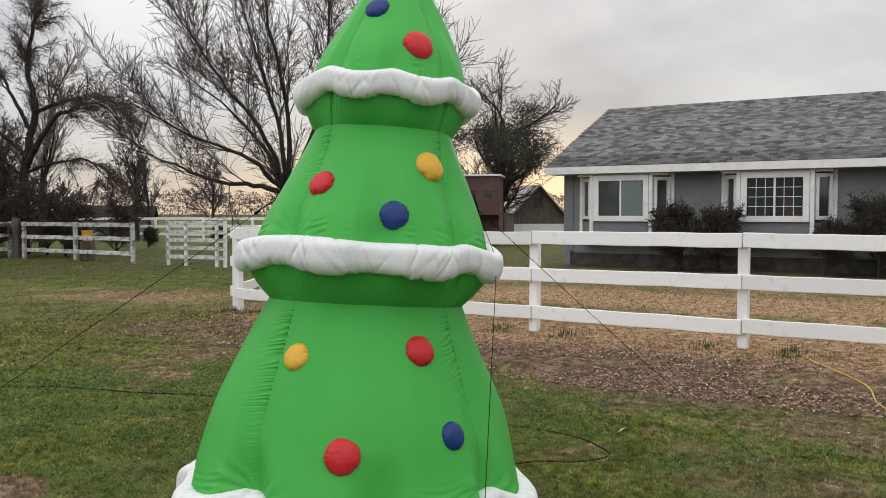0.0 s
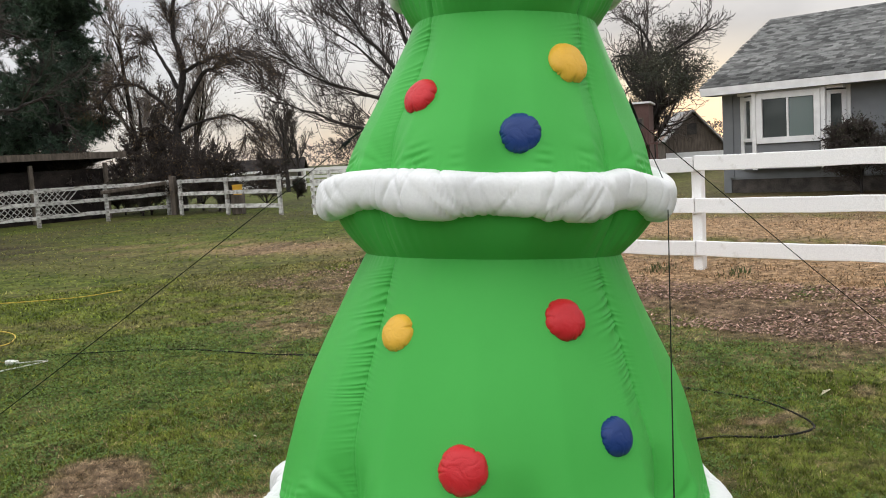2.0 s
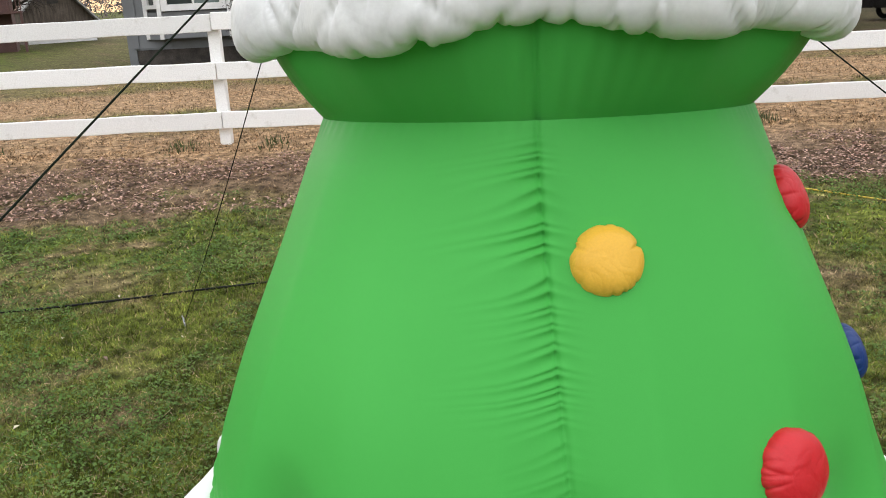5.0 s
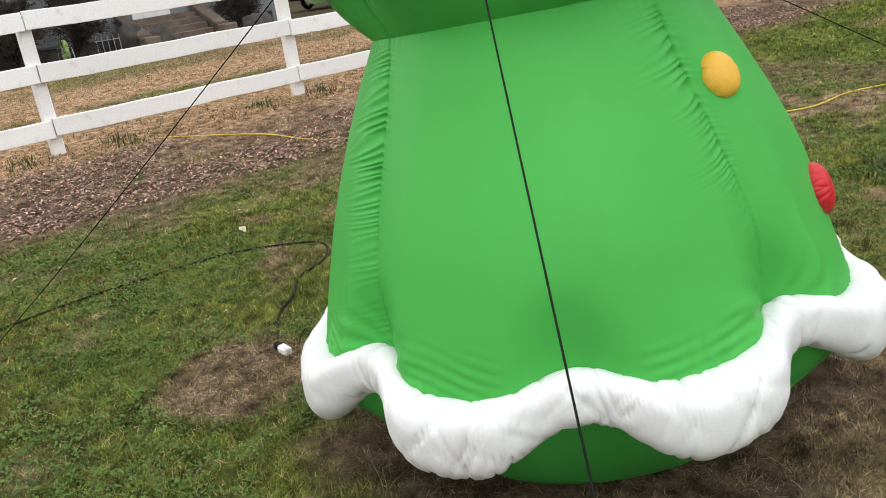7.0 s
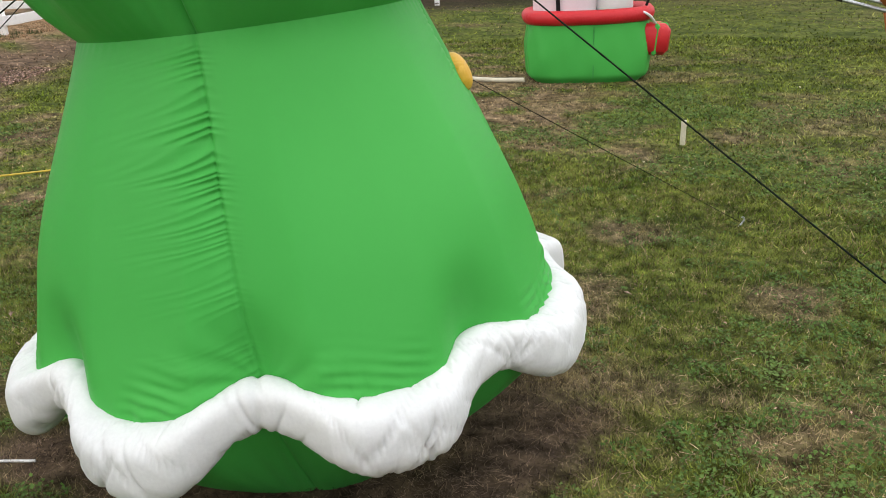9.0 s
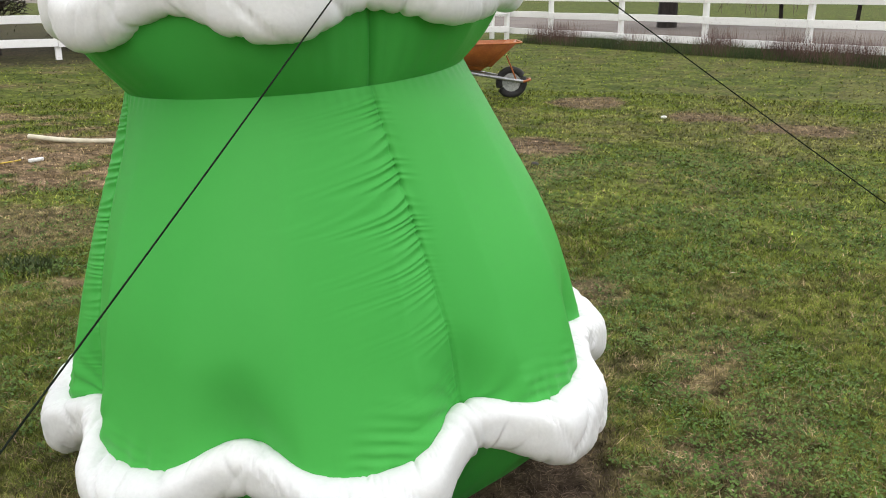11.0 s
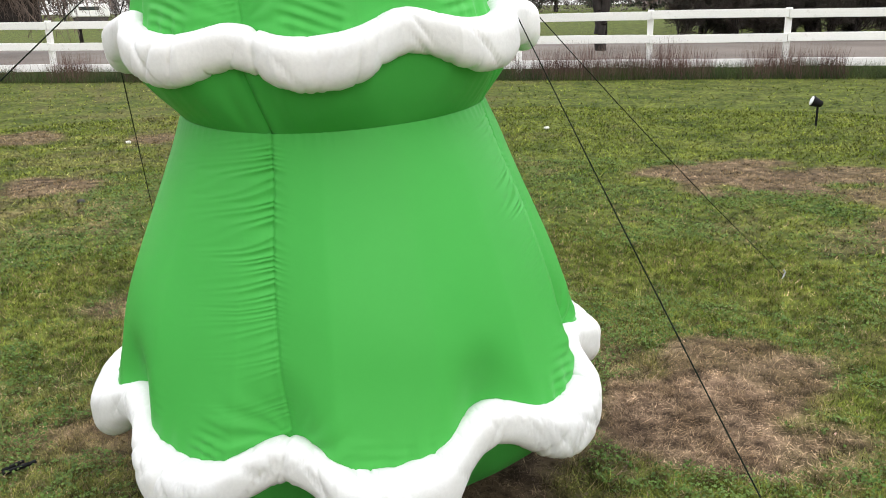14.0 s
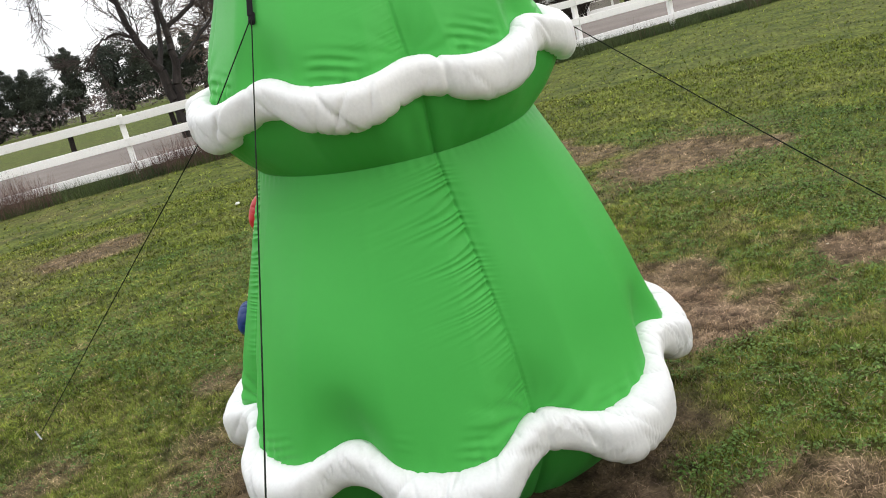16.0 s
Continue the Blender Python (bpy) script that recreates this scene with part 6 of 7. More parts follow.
for k in range(14):
    part("baluster", box((0.035, 0.035, 0.5), pose(-0.1 + k * 0.148, -0.87, 1.74)), M_fort, fort)
part("balcony_rail", box((2.0, 0.05, 0.05), pose(0.85, -0.87, 2.0)), M_fort, fort)
for x in (-0.1, 1.8):
    part("balcony_post", box((0.09, 0.09, 1.5), pose(x, -0.83, 0.72)), M_fort, fort)
for k in range(5):
    part("stair", box((0.9, 0.22, 0.05), pose(0.3, -1.2 - 0.2 * k, 0.75 - 0.16 * k)), M_fort, fort)
oldshed = thing("gabled_shed", "old weathered grey shed with steep gable and pale lower wall", "shed", Matrix.Translation((5.6, 48.0, 0)) @ pose(0, 0, 0, 0, 0, 10))
bm = bmesh.new()
front = [bm.verts.new((x, y, z)) for y in (0, 3) for x, z in ((-1.5, 0), (1.75, 0), (1.75, 1.0), (-0.1, 3.0), (-1.5, 1.5))]
for k in range(5):
    bm.faces.new([front[k], front[(k + 1) % 5], front[5 + (k + 1) % 5], front[5 + k]])
bm.faces.new(front[:5][::-1])
bm.faces.new(front[5:])
part("wall", bm, M_oldwood, oldshed, "grey weathered board wall")
part("lower_wall", box((3.2, 0.05, 0.9), pose(0.12, -0.03, 0.45)), M_trim, oldshed, "pale lower wall")
part("roof", box((2.9, 3.6, 0.07), Matrix.Translation((0.9, 1.5, 2.0)) @ pose(0, 0, 0, 0, 47, 0)), M_tin, oldshed, "grey tin roof")
part("roof", box((2.2, 3.6, 0.07), Matrix.Translation((-0.85, 1.5, 2.25)) @ pose(0, 0, 0, 0, -46, 0)), M_tin, oldshed, "grey tin roof")
part("vent", box((0.5, 0.06, 0.6), pose(-0.1, -0.02, 2.1)), M_dark_and_shade, oldshed, "dark gable vent")

# long dark shed by the far fence
lowshed = yard_thing("long_shed", "long low dark shed with flat eave and lattice front", "shed", -33.0, 6.0, 90)
part("wall", box((10.6, 4, 1.75), pose(5.3, -2.2, 0.87)), M_barnwall, lowshed, "dark board wall")
part("roof", box((11.3, 5.2, 0.16), pose(5.5, -2.0, 2.05, -4, 0, 0)), M_barnwall, lowshed, "flat dark roof")
part("eave_board", box((11.3, 0.05, 0.22), pose(5.5, -4.62, 2.20)), M_oldwood, lowshed, "weathered eave board")
part("rear_roof", box((5.4, 3.2, 0.1), pose(8.2, 1.6, 2.75, -20, 0, 0)), M_tin, lowshed, "pale tin roof behind")
part("rear_wall", box((5.2, 2.6, 2.2), pose(8.2, 1.9, 1.1)), M_barnwall, lowshed, "dark rear wall")
for x in (0.6, 3.0, 5.4, 7.8, 10.4):
    part("shed_post", box((0.12, 0.12, 1.95), pose(x, -4.45, 0.97)), M_oldwood, lowshed)
# the lattice faces the paddock
lat = bmesh.new()
for k in range(34):
    x = 2.4 + k * 0.2
    box_into(lat, (0.03, 0.012, 1.45), pose(x, 0, 0.66, 0, 45, 0))
    box_into(lat, (0.03, 0.012, 1.45), pose(x, -0.013, 0.66, 0, -45, 0))
part("lattice", lat, M_paint_old, lowshed, "white diagonal lattice", pose(0.0, -4.30, 0))
board_bm = box((0.75, 0.05, 0.62), pose(0, 0, 0.29, -12, 0, 0), 0.01)
thing("pale_board", "pale board leaning by the dark shed", "board", Matrix.Translation(ab(-27.6, 11.2)) @ pose(0, 0, 0, 0, 0, 62), data=to_mesh("pale_board", board_bm, M_taupe))
bucket = bmesh.new()
bmesh.ops.create_cone(bucket, cap_ends=True, segments=24, radius1=0.13, radius2=0.17, depth=0.32, matrix=pose(0, 0, 0.16))
bucket_ob = thing("feed_bucket", "yellow plastic feed bucket by the far fence", "bucket", Matrix.Translation(ab(-22.6, 17.6, 0.62)))
part("body", bucket, M_yellow, bucket_ob, smooth=False)
part("stool", box((0.34, 0.34, 0.62), pose(0, 0, -0.31), 0.02), M_oldwood, bucket_ob, "rough wooden block under it")
farhouse = thing("far_farmhouse", "distant low farmhouse with dark roof among trees", "house", Matrix.Translation((-22.0, 58, 0)) @ pose(0, 0, 0, 0, 0, 15))
part("wall", box((4.6, 3, 1.3), pose(0, 0, 0.6)), M_taupe, farhouse)
part("roof", box((5.2, 2.2, 0.1), pose(0, -0.9, 1.6, 20, 0, 0)), M_barnwall, farhouse, "dark roof")
part("roof", box((5.2, 2.2, 0.1), pose(0, 1.1, 1.6, -20, 0, 0)), M_barnwall, farhouse, "dark roof")
whiteshed = thing("white_shed", "small distant pale shed behind the fence", "shed", Matrix.Translation((-5.4, 40, 0)))
part("wall", box((2.2, 2, 1.5), pose(0, 0, 0.75)), M_trim, whiteshed)
part("roof", box((2.5, 2.4, 0.08), pose(0, 0, 1.56, 6, 0, 0)), M_tin, whiteshed)

# across the road: barn, red-roofed farm and the garage house
def far_off(m):
    """The far farmyard and its trees stand beyond a wide field."""
    eye = Vector((1.82, 5.57, 1.32))
    return Matrix.Translation(eye) @ Matrix.Scale(2.0, 4) @ Matrix.Translation(-eye) @ m


barn = thing("open_barn", "open dark wooden barn with grey rust-patched tin roof in a field", "barn", far_off(Matrix.Translation((-10.9, -53.2, 1.15)) @ pose(0, 0, 0, 0, 0, -32) @ Matrix.Diagonal((0.84, 0.9, 0.92, 1.0))))
part("base", box((7.2, 4.6, 0.55), pose(-0.2, -1.9, -0.29)), M_barnwall, barn, "dark raised base")
rs_b = np.random.RandomState(6)
for k in range(26):
    # back wall of upright boards, some of them short or gone
    if k in (7, 18):
        continue
    part("wall_board", box((0.19, 0.03, 1.85 - 0.25 * rs_b.rand() ** 3), pose(-2.35 + k * 0.205, -4.0, 0.93)), M_barnwall, barn)
for x, w in ((2.4, 1.2), (-1.85, 0.75), (0.3, 0.5)):
    part("front_wall", box((w, 0.06, 1.9), pose(x, 0.0, 0.95)), M_barnwall, barn, "dark front boards")
for x in (2.95, -2.25):
    part("end_wall", box((0.06, 3.9, 1.9), pose(x, -2.0, 0.95)), M_barnwall, barn, "dark end wall")
for x in (1.75, 0.85, -0.2, -1.4):
    part("barn_post", box((0.13, 0.13, 1.9), pose(x, 0.05, 0.95, 0, 2 * math.sin(9 * x), 0)), M_barnwall, barn, "dark post")
part("eave_beam", box((5.5, 0.12, 0.12), pose(0.35, 0.12, 1.92, 0, 0.6, 0)), M_barnwall, barn, "dark eave beam")
part("head_boards", box((5.2, 0.04, 0.34), pose(0.35, 0.04, 1.70)), M_barnwall, barn, "dark boards under the eave")
for sgn in (1, -1):
    for k in range(9):
        # lapped tin sheets
        part("tin_sheet", box((0.62, 2.35, 0.018), Matrix.Translation((-2.15 + k * 0.60, -2.0, 2.86 + 0.006 * (k % 2))) @ pose(0, 0, 0, 0, 0, 0 if sgn > 0 else 180) @ pose(0, 1.13, -0.41, -20 + 0.5 * math.sin(5 * k), 0, 0)), M_tin, barn)
gb = bmesh.new()
gq = [gb.verts.new((x, y, z)) for x in (-2.24, -2.30) for y, z in ((-3.9, 1.9), (-0.1, 1.9), (-2.0, 2.78))]
gb.faces.new(gq[:3])
gb.faces.new(gq[3:][::-1])
for k in range(3):
    gb.faces.new([gq[k], gq[(k + 1) % 3], gq[3 + (k + 1) % 3], gq[3 + k]])
part("gable", gb, M_oldwood, barn, "weathered grey gable")
part("lean_to_wall", box((1.5, 2.6, 1.75), pose(-3.1, -1.6, 0.87)), M_barnwall, barn, "dark lean-to wall")
part("lean_to_roof", box((1.8, 3.1, 0.07), pose(-3.15, -1.5, 1.83, 0, 5, 0)), M_barnwall, barn, "dark lean-to roof")
part("loose_plank", box((0.36, 0.04, 1.5), pose(-2.5, 0.30, 0.85, 6, -7, 0)), M_trim, barn, "white leaning plank")
part("threshold", box((5.6, 0.3, 0.10), pose(0.3, 0.5, 0.04)), M_oldwood, barn)
redfarm = thing("red_roof_farm", "distant farm sheds with rust-red roofs", "farm", far_off(Matrix.Translation((-7.0, -66.5, 1.15)) @ pose(0, 0, 0, 0, 0, -12)))
part("wall", box((6.6, 3, 1.4), pose(0, -1, 0.15)), M_barnwall, redfarm)
part("roof", box((4.3, 2.6, 0.08), pose(-1.2, 0.2, 1.12, -20, 0, 0)), M_redroof, redfarm, "rust-red roof")
part("roof", box((2.2, 2.4, 0.08), pose(2.1, 0.3, 0.90, -18, 0, 0)), M_redroof, redfarm, "lower rust-red roof")
part("roof_patch", box((0.9, 0.9, 0.06), pose(0.6, 0.75, 0.98, -20, 0, 0)), M_tin, redfarm, "pale patched sheet")
part("side_roof", box((1.3, 2.0, 0.08), pose(-4.0, 0.0, 1.25, -8, 0, 0)), M_tin, redfarm, "pale tin roof")
for x in (2.9, 1.4, 0.0, -1.5):
    part("shed_post", box((0.12, 0.12, 1.2), pose(x, 1.2, 0.1)), M_oldwood, redfarm)
part("roof", box((4.3, 2.6, 0.08), pose(-1.2, -2.2, 1.12, 20, 0, 0)), M_redroof, redfarm, "rust-red roof")
trailer = thing("white_trailer", "distant white caravan trailer beyond the field", "trailer", far_off(Matrix.Translation((1.5, -62, 1.1)) @ pose(0, 0, 0, 0, 0, 10) @ Matrix.Scale(0.6, 4)))
part("body", box((4.2, 2, 1.5), pose(0, 0, 0.7), 0.15), M_trim, trailer)
part("stripe_window", box((2.2, 2.02, 0.4), pose(0.2, 0, 0.95)), M_pane, trailer)
part("skirt", box((3.6, 1.8, 0.8), pose(0, 0, -0.38)), M_dark_and_shade, trailer)
for xx, yy, w in ((6.5, -64, 3.5), (11.5, -61, 3.0)):
    hb = thing("far_shed", "distant grey farm shed with pale roof", "shed", far_off(Matrix.Translation((xx, yy, 0.5))), group="far farm sheds")
    part("wall", box((w, 2.5, 2.0), pose(0, 0, 1.0)), M_barnwall, hb)
    part("roof", box((w + 0.5, 3.1, 0.1), pose(0, 0, 2.3, -14, 0, 0)), M_tin, hb)
pole = thing("utility_pole", "thin dark utility pole in the distance", "pole", far_off(Matrix.Translation((-4.46, -60.14, 0))), data=path_tube("utility_pole", [(0, 0, 0), (0.1, 0, 4.45), (-0.06, 0, 4.52)], 0.085, M_oldwood, 8, 1))
ghouse = thing("garage_house", "taupe house with gabled garage and brown roof across the road", "house", Matrix.Translation((-37.0, -17.3, 0)) @ pose(0, 0, 0, 0, 0, 119))
part("garage_wall", box((5.0, 5.0, 2.1), pose(0, 2.5, 1.0)), M_taupe, ghouse, "taupe stucco wall")
gbm = bmesh.new()
gv = [gbm.verts.new(c) for c in ((-2.5, 0, 2.04), (2.5, 0, 2.04), (0, 0, 3.05), (-2.5, 5, 2.04), (2.5, 5, 2.04), (0, 5, 3.05))]
for q in ((0, 1, 2), (5, 4, 3), (0, 2, 5, 3), (2, 1, 4, 5), (0, 3, 4, 1)):
    gbm.faces.new([gv[i] for i in q])
part("gable", gbm, M_taupe, ghouse, "taupe gable")
for sgn in (-1, 1):
    part("roof", box((3.25, 5.8, 0.10), Matrix.Translation((sgn * 1.42, 2.4, 2.62)) @ pose(0, 0, 0, 0, sgn * 21.5, 0)), M_brownroof, ghouse, "brown shingle roof")
    part("rake_board", box((3.25, 0.06, 0.16), Matrix.Translation((sgn * 1.42, -0.53, 2.60)) @ pose(0, 0, 0, 0, sgn * 21.5, 0)), M_trim, ghouse, "white rake board")
gd = part("garage_door", box((3.9, 0.06, 1.35), pose(0.1, -0.03, 0.70)), M_taupe, ghouse, "taupe garage door")
for k in range(6):
    part("door_pane", box((0.46, 0.02, 0.16), pose(-1.5 + k * 0.62, -0.04, 1.16 - 0.70 + 0.70)), M_pane, gd)
part("door_trim", box((4.2, 0.05, 0.12), pose(0.1, -0.03, 1.46)), M_trim, ghouse)
for x in (-1.95, 2.15):
    part("door_trim", box((0.12, 0.05, 1.4), pose(x, -0.03, 0.7)), M_trim, ghouse)
part("gable_vent", box((0.3, 0.05, 0.4), pose(0, -0.03, 2.55)), M_trim, ghouse)
part("wing_wall", box((6.5, 5.0, 1.9), pose(-5.7, 4.2, 0.95)), M_taupe, ghouse, "taupe house wing")
part("wing_roof", box((7.2, 3.4, 0.1), pose(-5.7, 2.9, 2.35, 22, 0, 0)), M_brownroof, ghouse, "brown roof")
part("wing_roof", box((7.2, 3.4, 0.1), pose(-5.7, 5.9, 2.35, -22, 0, 0)), M_brownroof, ghouse, "brown roof")
part("roof_vent", box((0.4, 0.3, 0.3), pose(-2.7, 3.5, 2.95)), M_black, ghouse)

# old field fence of posts beyond the road
for k in range(16):
    a = 18 - k * 3.4
    thing("field_post", "dark weathered field fence post", "post", Matrix.Translation(ab(a + 0.4 * math.sin(k * 7), -27.6 - 0.1 * (k % 3))) @ pose(0, 0, 0, 2 * math.sin(k), 3 * math.cos(k * 3), 0), group="field fence posts",
          data=to_mesh("field_post", box((0.15, 0.15, 1.05), pose(0, 0, 0.42), 0.02), M_barnwall))


# ---- trees ----
def skeleton(seed, height, trunk_r, levels, kids, ratio, spread, rise, gnarl, trunk_frac=0.35, lean=(0, 0)):
    rs = np.random.RandomState(seed)
    segs, tips = [], []
    stack = [(np.zeros(3), np.array([lean[0], lean[1], 1.0]), height * (0.62 if levels > 1 else 1), trunk_r, 0)]
    while stack:
        p, d, length, r, lev = stack.pop()
        d = d / np.linalg.norm(d)
        n = (7, 6, 5, 4, 3, 3)[min(lev, 5)]
        step = length / n
        for i in range(n):
            k0, k1 = 1 - 0.62 * i / n, 1 - 0.62 * (i + 1) / n
            d = d + gnarl * rs.randn(3) * (0.5 if lev == 0 else 1) + np.array([0, 0, rise[min(lev, len(rise) - 1)]])
            d /= np.linalg.norm(d)
            q = p + d * step
            segs.append((p, q, r * k0, r * k1, lev))
            t = (i + 1) / n
            if lev + 1 < levels and (lev > 0 or t >= trunk_frac):
                m = kids[min(lev, len(kids) - 1)]
                cnt = int(m) + (rs.rand() < m - int(m))
                for _ in range(cnt):
                    side = rs.randn(3)
                    side -= side.dot(d) * d
                    side /= np.linalg.norm(side) + 1e-6
                    ang = spread[min(lev, len(spread) - 1)] * rs.uniform(0.7, 1.25)
                    cd = d * math.cos(ang) + side * math.sin(ang)
                    stack.append((q, cd, length * ratio[min(lev, len(ratio) - 1)] * rs.uniform(0.7, 1.15) * (1.15 - 0.45 * t), r * k1 * rs.uniform(0.45, 0.68), lev + 1))
            p = q
        if lev >= levels - 2:
            tips.append(p)
    return segs, np.array(tips)


def branch_mesh(name, segs, material, sides, min_r=0.0, scale_r=1.0):
    a = [s for s in segs]
    v, f = tubes([s[0] for s in a], [s[1] for s in a], [max(s[2] * scale_r, min_r) for s in a], [max(s[3] * scale_r, min_r) for s in a], sides)
    return np_mesh(name, v, f, material, sides > 4)


def leaf_cloud(name, centres, count, spread, size, material, seed, drop=0.0, aspect=0.4):
    rs = np.random.RandomState(seed)
    c = centres[rs.randint(0, len(centres), count)] + rs.randn(count, 3) * spread
    c[:, 2] -= drop * rs.rand(count)
    a, b = rs.randn(count, 3), rs.randn(count, 3)
    a /= np.linalg.norm(a, axis=1, keepdims=True)
    b -= (a * b).sum(1, keepdims=True) * a
    b /= np.linalg.norm(b, axis=1, keepdims=True)
    s = (size * (0.5 + rs.rand(count)))[:, None]
    v = np.stack([c - a * s, c + b * s * aspect, c + a * s], 1).reshape(-1, 3)
    return np_mesh(name, v, np.arange(3 * count).reshape(-1, 3), material)


def bare_tree(label, m, seed, height, trunk_r, levels=5, kids=(1.6, 1.5, 1.3, 1.1), ratio=(0.62, 0.62, 0.6, 0.55), spread=(0.8, 0.65, 0.6, 0.6), rise=(0.02, 0.06, 0.05, 0.03),
              gnarl=0.10, twig=M_twig, min_r=0.008, leaves=None, lean=(0, 0), trunk_frac=0.3, group="", name="bare_tree", category="tree", twig_drop=None):
    segs, tips = skeleton(seed, height, trunk_r, levels, kids, ratio, spread, rise, gnarl, trunk_frac, lean)
    tree = thing(name, label, category, m, group)
    part("trunk", branch_mesh("trunk", [s for s in segs if s[4] <= 1], M_bark, 8), None, tree, "dark rough trunk and limbs")
    crown = part("crown", branch_mesh("crown", [s for s in segs if s[4] > 1], twig, 3, min_r), None, tree, "fine bare branches and twigs")
    if leaves:
        part("foliage", leaf_cloud("foliage", tips, *leaves), None, tree, "remaining leaves")
    return tree, tips


def at(x, y, turn=0.0, s=1.0):
    return Matrix.Translation((x, y, -0.05)) @ pose(0, 0, 0, 0, 0, turn) @ Matrix.Scale(s, 4)


def limb_tree(label, m, limbs, seed, side_len=1.6, twig_len=0.6, up=0.35, droop=0.0, twig=M_twig, min_r=0.010, leaves=None, sides_per=2.4, name="bare_tree"):
    """A tree from main limbs (points in its own plan and a foot radius), with side branches, twigs and fine ends grown on them."""
    rs = np.random.RandomState(seed)
    trunk, crown, tips = [], [], []

    def walk_out(p, d, length, r, steps, lift, wobble, level):
        pts = [p]
        for k in range(steps):
            d = d + wobble * rs.randn(3) + np.array([0, 0, lift])
            d = d / np.linalg.norm(d)
            q = p + d * length / steps
            crown.append((p, q, r * (1 - 0.8 * k / steps), r * (1 - 0.8 * (k + 1) / steps), level))
            p = q
            pts.append(q)
        return pts, d

    for pts, r0 in limbs:
        pts = np.array(pts, float)
        ext = np.vstack([2 * pts[0] - pts[1], pts, 2 * pts[-1] - pts[-2]])
        line = []
        for i in range(1, len(ext) - 2):
            for t in np.linspace(0, 1, 5, endpoint=False):
                a, b, c, d = ext[i - 1:i + 3]
                line.append(0.5 * (2 * b + (c - a) * t + (2 * a - 5 * b + 4 * c - d) * t * t + (3 * b - a - 3 * c + d) * t ** 3))
        line.append(pts[-1])
        line = np.array(line)
        line[1:-1] += 0.022 * rs.randn(len(line) - 2, 3)
        n = len(line)
        for i in range(n - 1):
            trunk.append((line[i], line[i + 1], r0 * (1 - 0.9 * i / n), r0 * (1 - 0.9 * (i + 1) / n), 0))
        length = np.linalg.norm(np.diff(line, axis=0), axis=1).sum()
        for k in range(int(length * sides_per)):
            t = 0.3 + 0.7 * rs.rand() ** 0.8
            i = min(int(t * (n - 1)), n - 2)
            along = line[i + 1] - line[i]
            along = along / np.linalg.norm(along)
            out = along * 0.9 + 0.55 * rs.randn(3) * np.array([1, 1, 0.7]) + np.array([0, 0, up * 0.8])
            out = out / np.linalg.norm(out)
            b_pts, _ = walk_out(line[i], out, side_len * rs.uniform(0.5, 1.2) * (1.25 - 0.6 * t), 0.024 * (1.3 - t), 6, 0.10 * up - droop, 0.075, 2)
            for j in range(1, len(b_pts)):
                for _k in range(3):
                    o = (b_pts[j] - b_pts[j - 1])
                    o = o / np.linalg.norm(o) + 0.45 * rs.randn(3) + np.array([0, 0, 0.25 * up])
                    o = o / np.linalg.norm(o)
                    t_pts, e = walk_out(b_pts[j], o, twig_len * rs.uniform(0.5, 1.3), 0.010, 3, 0.10 * up - 1.6 * droop, 0.08, 3)
                    tips.append(t_pts[-1])
                    for _m in range(2):
                        o2 = e + 0.7 * rs.randn(3) + np.array([0, 0, 0.2 * up - droop])
                        walk_out(t_pts[1 + _m], o2 / np.linalg.norm(o2), twig_len * rs.uniform(0.3, 0.7), 0.007, 2, -droop, 0.1, 4)
    tree = thing(name, label, "tree", m)
    part("trunk", branch_mesh("trunk", trunk, M_bark, 8), None, tree, "dark rough trunk and limbs")
    part("crown", branch_mesh("crown", crown, twig, 3, min_r), None, tree, "fine bare branches and twigs")
    tips = np.array(tips)
    if leaves:
        part("foliage", leaf_cloud("foliage", tips, *leaves), None, tree, "remaining brown leaves")
    return tree, tips


FORK = (-0.35, 0.0, 2.1)
big, _ = limb_tree("large bare spreading tree with dark trunk and many fine twigs", at(-3.6, 24.6, 0), [
    ([(0.15, 0, -0.1), (0, 0, 1.0), FORK, (-0.6, 0.1, 2.5)], 0.255),
    ([FORK, (-1.4, 0.6, 2.35), (-2.8, 1.0, 2.5), (-4.2, 1.2, 3.1), (-5.4, 1.3, 3.5)], 0.086),
    ([FORK, (-1.2, -0.6, 3.0), (-2.6, -1.2, 3.6), (-4.6, -1.6, 4.7)], 0.076),
    ([FORK, (-1.0, 0.5, 3.3), (-2.3, 1.5, 4.6), (-4.2, 2.2, 6.1)], 0.081),
    ([FORK, (-0.8, -0.5, 3.6), (-1.9, -1.2, 5.2), (-3.4, -1.8, 7.6)], 0.081),
    ([FORK, (-0.6, 0.5, 3.8), (-1.3, 1.0, 6.0), (-2.3, 1.2, 9.0)], 0.086),
    ([FORK, (-0.2, -0.3, 4.2), (-0.6, -0.8, 6.6), (-1.1, -1.2, 9.8)], 0.086),
    ([FORK, (0.4, 0.5, 4.0), (0.7, 1.2, 6.5), (0.6, 1.6, 9.6)], 0.086),
    ([FORK, (0.9, -0.5, 3.5), (1.7, -1.0, 5.6), (2.2, -1.4, 8.2)], 0.076),
    ([FORK, (1.0, 0.7, 3.2), (2.4, 1.4, 4.8), (3.6, 1.8, 6.6)], 0.076),
    ([FORK, (1.0, -0.8, 2.9), (2.6, -1.6, 3.7), (4.3, -2.0, 4.6)], 0.071)], 4, 2.5, 0.85, 0.5, min_r=0.0065, sides_per=2.4)
